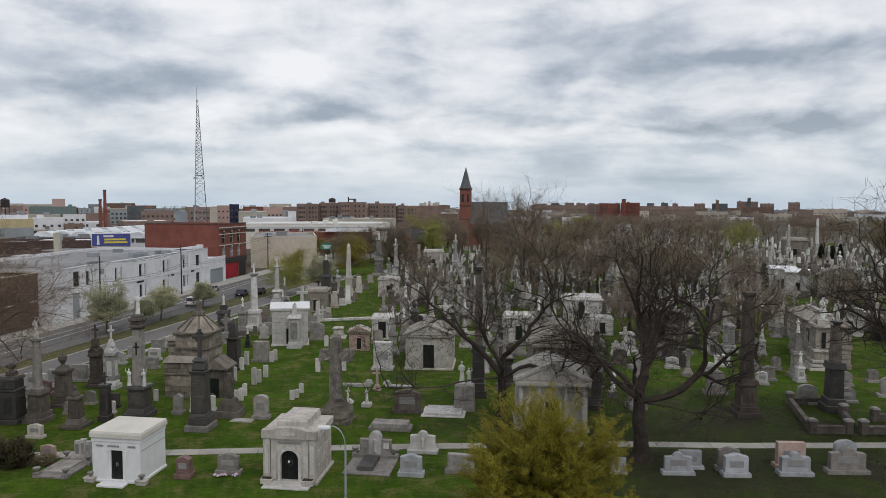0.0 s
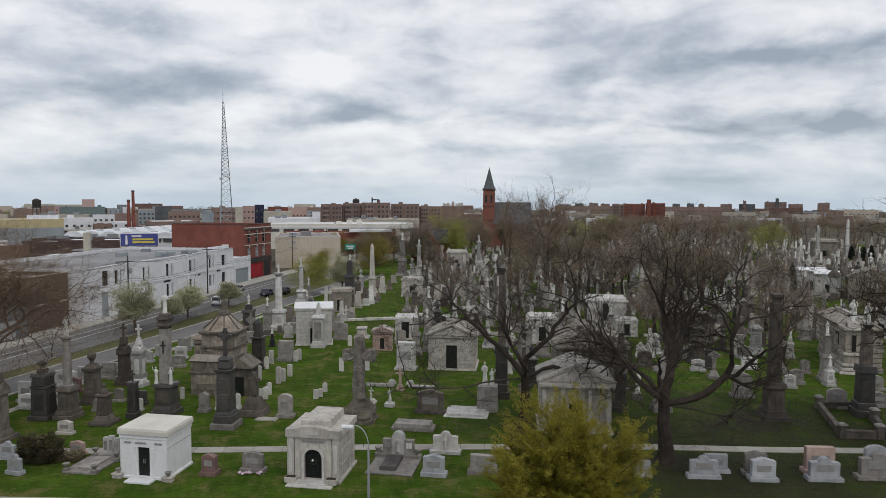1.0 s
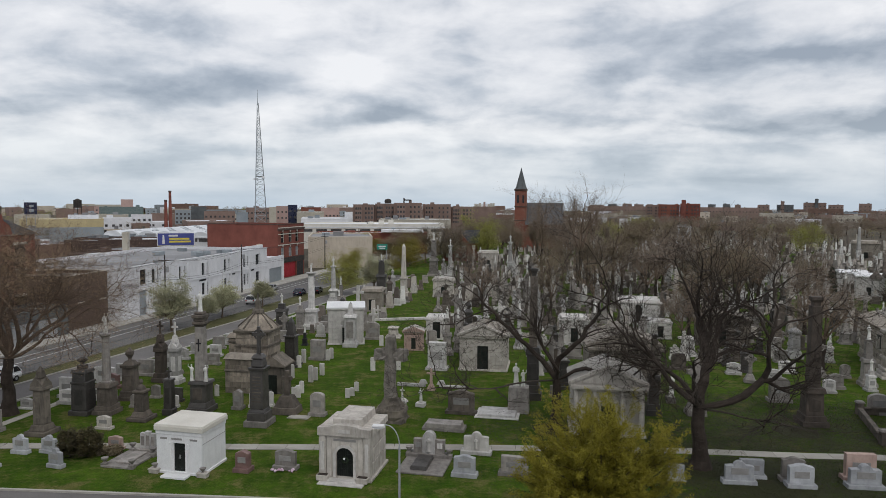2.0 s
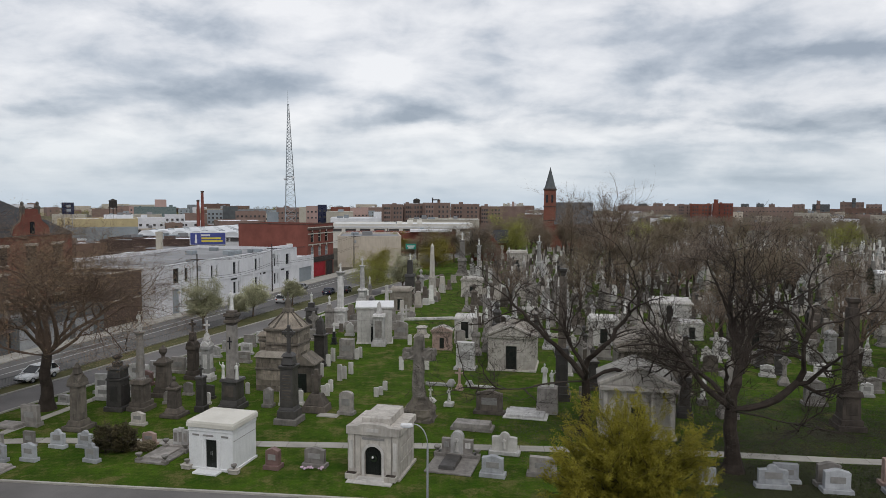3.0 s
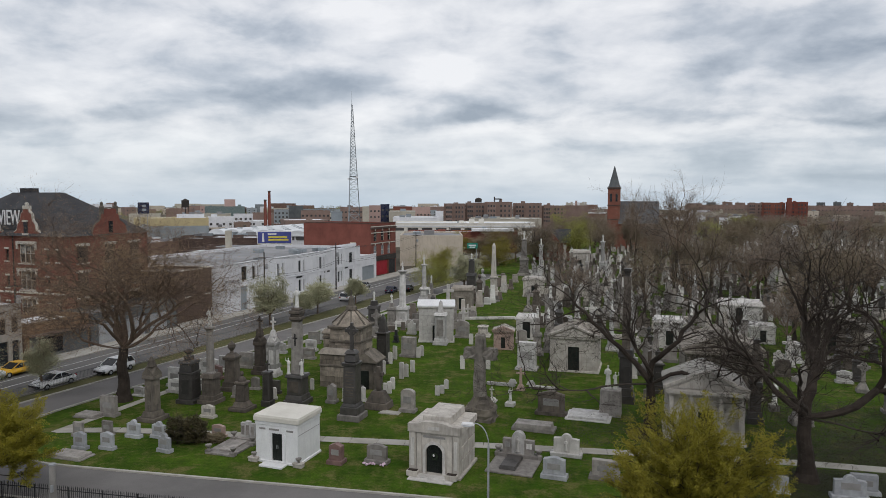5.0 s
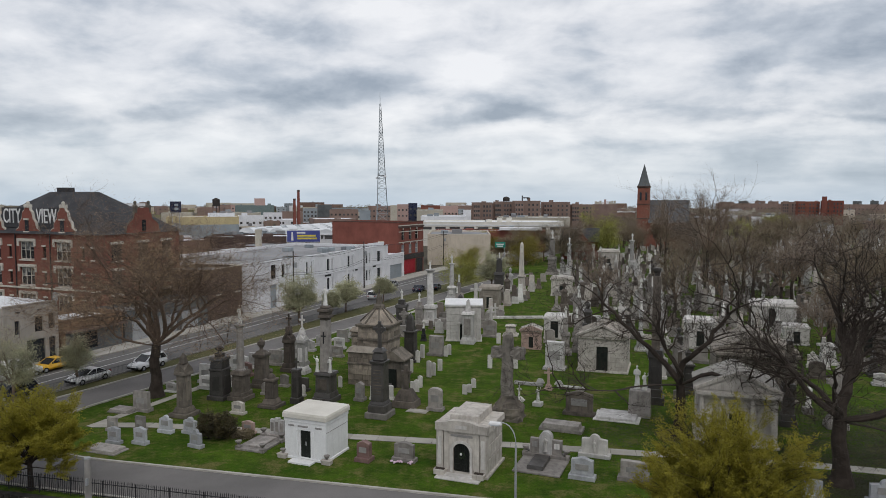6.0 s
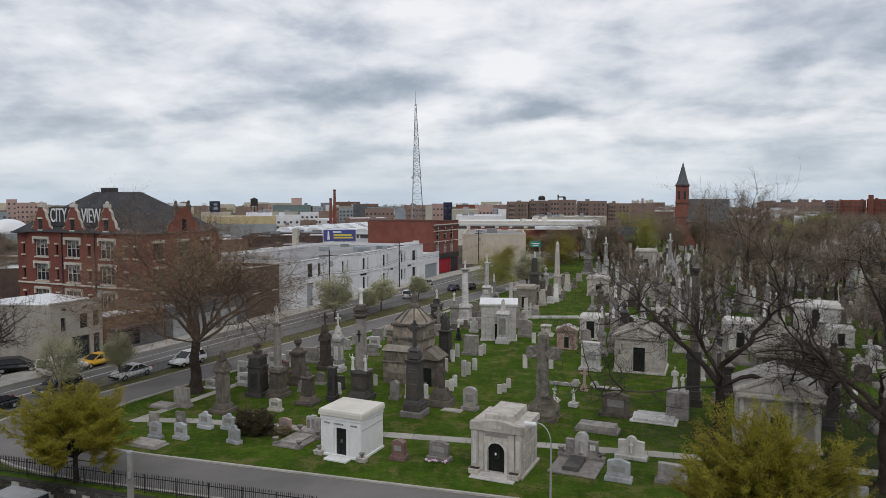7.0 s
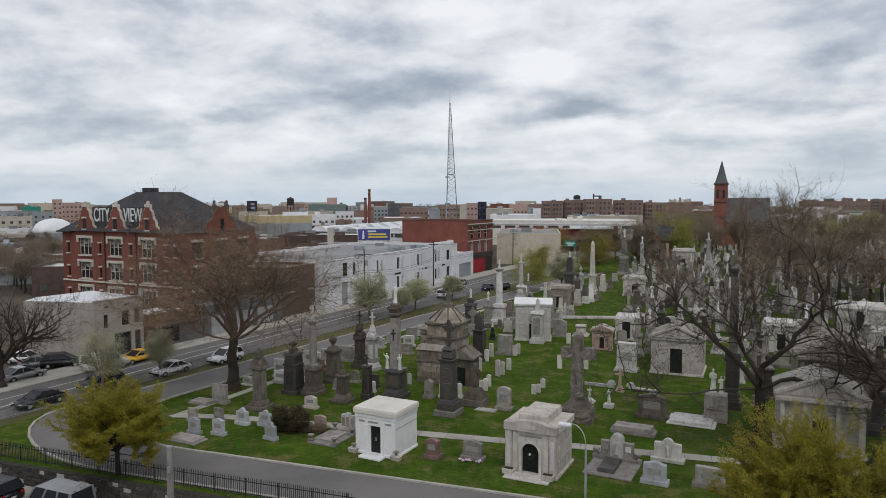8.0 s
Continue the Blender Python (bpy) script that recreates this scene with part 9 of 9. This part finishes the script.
keep(headstone(0, 0, 1.2, 1.6, 0.4, "round", granite, panel=False, label="pale granite headstone in a row of graves"), 6)
keep(headstone(0, 0, 1.4, 1.5, 0.45, "serp", granite, panel=False, label="grey granite headstone in a row of graves"), 6)
keep(headstone(0, 0, 1.1, 1.9, 0.4, "shoulder", marble, panel=False, label="white marble headstone in a row of graves"), 5)
keep(headstone(0, 0, 1.5, 1.7, 0.6, "flat", granite, panel=False, label="square grey headstone in a row of graves"), 4)
keep(obelisk(0, 0, 1.7, 6.0, pale_granite, label="pale granite obelisk among graves"), 1)
keep(obelisk(0, 0, 1.6, 5.2, granite, label="grey granite obelisk among graves"), 2)
keep(obelisk(0, 0, 1.7, 7.0, aged, label="cream stone obelisk with a cross", cross=True), 1)
keep(column(0, 0, 1.7, 6.6, granite, granite, 1.6, label="grey granite monument with a white statue", ped=0.45, square=True, seed=2), 3)
keep(urn_pedestal(0, 0, 1.8, 4.6, old_granite, label="weathered dark granite pedestal monument"), 4)
keep(headstone(0, 0, 1.6, 1.9, 0.5, "round", old_granite, panel=False, label="weathered dark grey headstone in a row of graves"), 5)
keep(column(0, 0, 1.6, 7.6, pale_granite, pale_granite, 1.6, label="pale granite column with a white statue", ped=0.32, seed=5, arm=1), 1)
keep(column(0, 0, 1.4, 4.6, marble, pale_granite, 1.7, label="pale stone pedestal with a white statue", ped=0.5, square=True, seed=6), 2)
keep(urn_pedestal(0, 0, 1.6, 4.0, dark_granite, label="dark granite pedestal monument with an urn"), 5)
keep(urn_pedestal(0, 0, 1.7, 4.4, pale_granite, label="pale granite pedestal monument with an urn"), 3)
keep(cross_monument(0, 0, 1.6, 4.6, marble, label="white marble cross on a base", arms=0.18), 2)
keep(cross_monument(0, 0, 1.6, 4.2, granite, label="grey granite cross on a base", arms=0.18, ring=True), 3)
keep(ledger(0, 0, 1.3, 2.4, 0.6, pale_granite, label="low pale grave slab"), 3)
taken = [(o.matrix_basis.translation.x, o.matrix_basis.translation.y, 3.4 if o.name.startswith(("mausoleum", "tree")) else 1.6) for o in scene.objects if o.parent is None and o.get("category") and o.matrix_basis.translation.length > 5]
taken += [(50, 86, 7), (50, 96, 7), (78, 141, 9), (72, 132, 7), (88, 142, 6), (52, 90, 6), (62, 100, 5)]
pool = [k for k, w in kinds_far for _ in range(w)]
used = set()
count = 0


def green_lane(x, y):
    """The open strip of lawn between the rows."""
    c = min(-13.0, -15.2 + 0.08 * (y - 70))
    return abs(x - c) < (4.4 if y < 128 else 3.0) and y < 182


spots = []
for row in range(40):
    y = 66 + row * 2.6 + (max(0, row - 14) ** 1.62) * 0.28
    x = -46 + 0.21 * (y - 57) + 0.0
    while x < min(0.66 * y + 8, 190):
        step = random.uniform(2.5, 5.0) * (1 + max(0, y - 110) / 140)
        x += step
        if random.random() < (0.40 if x > 8 else 0.26) and y < 130:
            continue
        spots.append((x + random.gauss(0, 0.4), y + random.gauss(0, 0.5)))
for x, y in spots:
    if y > 330 or green_lane(x, y) or (y < 92 and -34 < x < 4) or (y < 64) or (x > 20 and y < 78) or (-27 < x < -15 and 88 < y < 101) or (x < drive_east(y) + 2.5):
        continue
    if any(abs(x - a) < c and abs(y - b) < c for a, b, c in taken):
        continue
    o = random.choice(pool)
    s = random.uniform(0.75, 1.2)
    m = pose(x, y, 0.03, random.uniform(-1, 1), random.uniform(-1, 1), random.gauss(-1, 6)) @ Matrix.Diagonal((s, s, s * random.uniform(0.9, 1.12), 1))
    if o.name not in used:
        used.add(o.name)
        o.matrix_basis = m
    else:
        c = copy_thing(o, Matrix())
        c.matrix_basis = m
    count += 1


def far_graves(label, seed, n, mat, tall):
    """Countless small stones far up the slope: tablets, posts and thin shafts."""
    r = random.Random(seed)
    v, f = [], []
    for i in range(n):
        y = math.sqrt(r.uniform(104 ** 2, 338 ** 2))
        x = r.uniform(-46 + 0.21 * (y - 57) + 3, min(0.64 * y, 215))
        if green_lane(x, y) or any(abs(x - a) < c * 0.8 and abs(y - b) < c for a, b, c in taken):
            continue
        kind = r.random()
        if kind < 0.62:
            w, d, h, top = r.uniform(0.5, 1.5), r.uniform(0.3, 0.6), r.uniform(0.7, 2.0), 0.92
        elif kind < 0.93:
            w, h, top = r.uniform(0.7, 1.3), r.uniform(2.0, 3.6), 0.7
            d = w
        else:
            w, h, top = r.uniform(0.6, 1.0), r.uniform(3.5, tall), 0.45
            d = w
        for px, pz, pw, pd, ph, pt in ((0, 0.03, w * 1.3, d * 1.5, h * 0.16, 0.96), (0, 0.03 + h * 0.16, w, d, h * 0.84, top)):
            k = len(v)
            for z, q in ((pz, 1.0), (pz + ph, pt)):
                v += [(x + px + a * pw * q / 2, y + b * pd * q / 2, z) for a, b in ((-1, -1), (1, -1), (1, 1), (-1, 1))]
            f += [(k + 4, k + 5, k + 6, k + 7)] + [(k + a, k + (a + 1) % 4, k + 4 + (a + 1) % 4, k + 4 + a) for a in range(4)]
    tagged(link("far_graves", mesh_of("far_graves", v, f, mat)), label, "graves", kind="stuff")


far_graves("countless pale granite gravestones far up the slope", 301, 900, island_stone("pale_far_stone", (0.48, 0.44, 0.395), (0.30, 0.27, 0.24)), 6.5)
far_graves("countless white marble gravestones far up the slope", 302, 420, island_stone("white_far_stone", (0.70, 0.69, 0.66), (0.48, 0.47, 0.44)), 5.5)
far_graves("countless dark weathered gravestones far up the slope", 303, 1300, island_stone("dark_far_stone", (0.18, 0.15, 0.128), (0.09, 0.076, 0.065)), 6.0)

# ---- fences, wall, poles, lamps, vehicles ----
# iron fence on a rough stone retaining wall
fence = tagged(new("iron_fence"), "black iron picket fence on top of the stone wall", "fence")
fence.matrix_basis = pose(0, 39.75, 0.03)
bm = bm_new()
lathe(bm, [(0.02, 0.12), (0.02, 1.25), (0.03, 1.3), (0.004, 1.45)], 5)
pk = bpy.data.meshes.new("picket")
bm.to_mesh(pk)
bm.free()
pk.materials.append(iron)
for i in range(240):
    link("picket", pk, fence, m=pose(-56 + i * 0.15, 0, 0, random.gauss(0, 0.6), random.gauss(0, 0.6), 0))
for z in (0.25, 1.1):
    part("rail", box(bm_new(), -38, 0, z, 36.4, 0.05, 0.05), iron, fence)
for i in range(15):
    part("post", box(bm_new(), -56.1 + i * 2.55, 0, 0, 0.05, 0.05, 1.35, edge=0.01), iron, fence)

rubble_dark = material("dark_rubble", (0.075, 0.068, 0.06), (0.04, 0.037, 0.034), 0.95, 14, 1.5, 0.6, 0.3, vary=0.45)
wallr = tagged(new("retaining_wall"), "rough dark stone retaining wall with pale mortar patches", "wall", kind="structure")
wallr.matrix_basis = pose(0, 39.15, LOW)
part("wall_core", box(bm_new(), -10, 0.05, 0, 110, 0.4, 1.48), concrete, wallr)
part("wall_cap", box(bm_new(), -10, 0.05, 1.48, 110, 0.5, 0.07, edge=0.02), rubble_dark, wallr)
rng = random.Random(61)
stones = []
for k in range(10):
    bm = box(bm_new(), 0, 0, 0, 1, 1, 1, edge=0.08)
    for v in bm.verts:
        v.co += Vector((rng.gauss(0, 0.035), rng.gauss(0, 0.05), rng.gauss(0, 0.035)))
    me = bpy.data.meshes.new("stone")
    bm.to_mesh(me)
    bm.free()
    me.materials.append(rubble_dark)
    stones.append(me)
for c in range(5):
    x = -55.0 + rng.uniform(0, 0.4)
    while x < -22:
        w = rng.uniform(0.3, 0.85)
        if rng.random() > 0.05:
            link("stone", rng.choice(stones), wallr, m=pose(x + w / 2, -0.14 + rng.uniform(-0.03, 0.02), 0.02 + c * 0.295) @ Matrix.Diagonal((w - 0.035, 0.16, 0.27, 1)))
        x += w

# long iron fence between drive and avenue
fence2 = tagged(new("iron_fence"), "long weathered grey iron picket fence beside the avenue", "fence")
bm = bm_new()
y = 47.0
while y < 150:
    x = avenue_east(y) + 0.5
    box(bm, x, y, 0.03, 0.015, 0.015, 1.2)
    y += 0.18 if y < 80 else 0.36
tagged(part("picket", bm, fence_grey, fence2), kind="stuff")
for z in (0.25, 1.1):
    bm = ribbon(bm_new(), [(avenue_east(v) + 0.5, v) for v in (46, 80, 150)], 0.05, z, z + 0.05)
    part("rail", bm, fence_grey, fence2)

# street lamp with a bent arm
lamp = tagged(new("street_lamp"), "grey steel street lamp with a curved arm", "street lamp")
lamp.matrix_basis = pose(-5.0, 37.6, LOW + 0.15)
Z0 = LOW + 0.15
part("pole", rod(bm_new(), (0, 0, 0), (0, 0, 7.0 - Z0), 0.085, 0.055, 10), steel, lamp)
pts = [Vector((0, 0, 7.0 - Z0))] + [Vector((-0.75 + 0.75 * math.cos(radians(a)), 0, 7.0 - Z0 + 1.15 * math.sin(radians(a)))) for a in range(15, 106, 15)]
tw = Twigs(0)
tw.tube(pts, [0.035] * len(pts), 8)
link("arm", tw.mesh("arm", steel), lamp)
part("lamp_head", box(bm_new(), -1.15, 0, 8.0 - Z0, 0.75, 0.3, 0.16, 0.85, edge=0.04), white_ink, lamp)
part("lens", box(bm_new(), -1.15, 0, 7.96 - Z0, 0.5, 0.22, 0.05), lamp_clear, lamp)

# cut wooden pole beside the wall
pole = tagged(new("utility_pole"), "weathered grey wooden pole without wires", "utility pole")
pole.matrix_basis = pose(-29.4, 34.0, LOW + 0.15, 0, 0.6, 0)
part("shaft", rod(bm_new(), (0, 0, 0), (0, 0, 6.7), 0.22, 0.17, 12), pole_wood, pole)
part("cap", lathe(bm_new(), [(0.19, 6.68), (0.19, 6.76), (0.05, 6.82)], 12), steel, pole)
part("bracket", box(bm_new(), 0.1, -0.2, 5.2, 0.12, 0.14, 0.4), steel, pole)

# utility poles and wires along the far side of the avenue
pole_at = [(-57.6, 120.4), (-54.6, 150.2), (-49.4, 205), (-46.0, 240), (-68.6, 74.5)]
tops = []
for x, y in pole_at:
    p = tagged(new("utility_pole"), "dark wooden utility pole beside the avenue", "utility pole", "avenue poles")
    p.matrix_basis = pose(x, y, 0.1)
    part("shaft", rod(bm_new(), (0, 0, 0), (0, 0, 10.5), 0.17, 0.11, 8), pole_dark, p)
    part("crossarm", box(bm_new(), 0, 0, 9.4, 2.2, 0.12, 0.14), pole_dark, p)
    part("transformer", lathe(bm_new(), [(0.28, 7.4), (0.3, 7.5), (0.3, 8.3), (0.2, 8.4)], 10, 0.45, 0), steel, p)
    tops.append((x, y))
tops.sort(key=lambda q: q[1])
wires = tagged(new("overhead_wires"), "thin black overhead wires along the avenue", "cables")
for (x0, y0), (x1, y1) in zip(tops, tops[1:]):
    for z, dx in ((6.6, 0), (6.2, 0.1), (9.6, -0.9), (9.6, 0.9)):
        tw = Twigs(0)
        tw.tube([Vector((x0 + (x1 - x0) * f + dx, y0 + (y1 - y0) * f, z - 3.6 * f * (1 - f))) for f in (i / 10 for i in range(11))], [0.03] * 11, 4)
        link("wire", tw.mesh("wire", iron), wires)


def loft(bm, rings):
    rows = [[bm.verts.new(p) for p in r] for r in rings]
    for a, b in zip(rows, rows[1:]):
        for i in range(len(a)):
            j = (i + 1) % len(a)
            bm.faces.new((a[i], a[j], b[j], b[i]))
    bm.faces.new(rows[0][::-1])
    bm.faces.new(rows[-1])
    return bm


def vehicle(name, label, x, y, turn, paint, kind="sedan", z=0.02):
    """A parked vehicle that points along its own +x."""
    t = thing(name, label, "car" if kind != "van" else "van", x, y, z, turn + 10)
    L, W = {"sedan": (4.7, 1.82), "suv": (4.6, 1.88), "van": (5.2, 2.0)}[kind]
    H, belt = {"sedan": (1.45, 0.92), "suv": (1.68, 1.05), "van": (2.15, 1.2)}[kind]
    k = L / 2
    if kind == "sedan":
        low = [(-k * 0.98, 0.3), (-k, 0.62), (-k * 0.97, 0.86), (-k * 0.8, belt + 0.02), (k * 0.45, belt), (k * 0.75, 0.83), (k * 0.93, 0.72), (k, 0.56), (k * 0.98, 0.3)]
        cab = [(-k * 0.8, belt), (-k * 0.36, H), (k * 0.06, H), (k * 0.5, belt)]
    elif kind == "suv":
        low = [(-k * 0.98, 0.34), (-k, 0.7), (-k * 0.98, 0.96), (-k * 0.93, belt), (k * 0.45, belt), (k * 0.78, 0.95), (k * 0.94, 0.82), (k, 0.64), (k * 0.98, 0.34)]
        cab = [(-k * 0.95, belt), (-k * 0.76, H), (k * 0.08, H), (k * 0.52, belt)]
    else:
        low = [(-k, 0.4), (-k, 1.1), (-k * 0.99, belt), (k * 0.6, belt), (k * 0.95, 1.05), (k, 0.8), (k, 0.4)]
        cab = [(-k * 0.99, belt), (-k * 0.95, H), (k * 0.32, H), (k * 0.6, belt)]
    bm = slab(bm_new(), low, -W / 2, W / 2)
    bmesh.ops.bevel(bm, geom=list(bm.edges), offset=0.11, segments=3, affect="EDGES")
    body = part("body", bm, paint, t, smooth=True)
    inset = 0.86
    bm = bm_new()
    loft(bm, [[(a, s * W / 2 * (0.97 if i in (0, 3) else inset), b) for i, (a, b) in enumerate(cab)] for s in (-1, 1)])
    bmesh.ops.bevel(bm, geom=list(bm.edges), offset=0.04, segments=1, affect="EDGES")
    part("glasshouse", bm, window_glass, t)
    bm = box(bm_new(), (cab[1][0] + cab[2][0]) / 2, 0, H - 0.05, cab[2][0] - cab[1][0] + 0.1, W * inset + 0.02, 0.08, 0.97, edge=0.03)
    part("roof", bm, paint, t)
    bm = bm_new()
    npil = 3 if kind == "sedan" else 4
    for s in (-1, 1):
        for i in range(npil):
            f = i / (npil - 1)
            a = (cab[0][0] + (cab[3][0] - cab[0][0]) * f, s * W / 2 * 0.975, belt - 0.02)
            b = (cab[1][0] + (cab[2][0] - cab[1][0]) * f, s * W / 2 * (inset + 0.01), H - 0.02)
            rod(bm, a, b, 0.05 if kind != "van" else 0.1, n=4)
    if kind == "van" and paint is car_white:
        for s in (-1, 1):
            box(bm, -k * 0.35, s * W / 2 * 0.91, belt, k * 1.15, 0.12, H - belt - 0.03)
    part("pillars", bm, paint, t)
    for sx in (-0.62, 0.64):
        for s in (-1, 1):
            bm = bm_new()
            rod(bm, (sx * k, s * (W / 2 - 0.2), 0.33), (sx * k, s * (W / 2 + 0.01), 0.33), 0.33, n=14)
            wh = part("wheel", bm, rubber, t)
            bm = bm_new()
            rod(bm, (sx * k, s * (W / 2 + 0.005), 0.33), (sx * k, s * (W / 2 + 0.025), 0.33), 0.2, 0.17, n=10)
            part("rim", bm, steel, wh)
    for s in (-1, 1):
        part("headlight", box(bm_new(), k - 0.06, s * W * 0.36, 0.6, 0.14, 0.34, 0.14, edge=0.02), lamp_clear, t)
        part("tail_light", box(bm_new(), -k + 0.04, s * W * 0.38, 0.74, 0.12, 0.26, 0.2, edge=0.02), lamp_red, t)
        part("mirror", box(bm_new(), cab[3][0] - 0.25, s * (W / 2 + 0.08), belt, 0.12, 0.18, 0.14, edge=0.02), paint, t)
    part("bumper", box(bm_new(), k - 0.03, 0, 0.36, 0.12, W * 0.92, 0.18, edge=0.03), rubber, t)
    part("plate", box(bm_new(), -k - 0.02, 0, 0.6, 0.02, 0.4, 0.12), white_ink, t)
    return t


ave = 80.0
vehicle("parked_car", "white sedan parked beside the cemetery fence", -56.4, 66.0, ave + 180, car_white)
vehicle("parked_car", "white estate car parked beside the fence", -54.0, 73.0, ave + 180, car_white, "suv")
vehicle("parked_car", "dark blue car parked beside the fence", -59.3, 58.6, ave + 180, car_navy, "suv")
vehicle("parked_car", "black sedan parked beside the fence", -60.0, 51.6, ave + 180, car_black)
vehicle("parked_car", "black car parked beside the fence", -61.2, 44.8, ave + 180, car_black, "suv")
vehicle("taxi", "yellow taxi parked at the kerb", -64.4, 69.6, ave + 180, car_yellow, "sedan")
vehicle("parked_van", "white delivery van parked at the kerb", -65.0, 65.0, ave, car_white, "van")
vehicle("parked_car", "dark grey car in the side lot", -73.4, 63.4, 40, car_grey, z=0.0)
vehicle("parked_car", "black car in the side lot", -71.2, 64.6, 40, car_black, "suv", z=0.0)
vehicle("parked_car", "white car in the side lot", -77.2, 64.6, 20, car_white, z=0.0)
vehicle("parked_car", "pale car beside the pavement", -70.6, 58.6, 80, car_silver, z=0.0)
vehicle("parked_car", "white car on the avenue", -46.8, 135.0, ave + 3, car_white, "suv")
vehicle("parked_car", "silver car parked by the white building", -49.4, 154.5, ave + 3, car_silver)
vehicle("parked_car", "dark blue car on the avenue", -41.2, 148.0, ave + 3, car_navy)
vehicle("parked_car", "black car on the avenue", -38.4, 151.5, ave + 3, car_black)
vehicle("parked_car", "pale car far up the avenue", -37.5, 185.0, ave + 3, car_silver)
vehicle("parked_van", "silver van with a pale raised roof below the wall", -41.0, 36.2, 176, car_silver, "van", LOW + 0.02)
vehicle("parked_car", "black car below the stone wall", -47.2, 36.3, 176, car_black, "suv", LOW + 0.02)
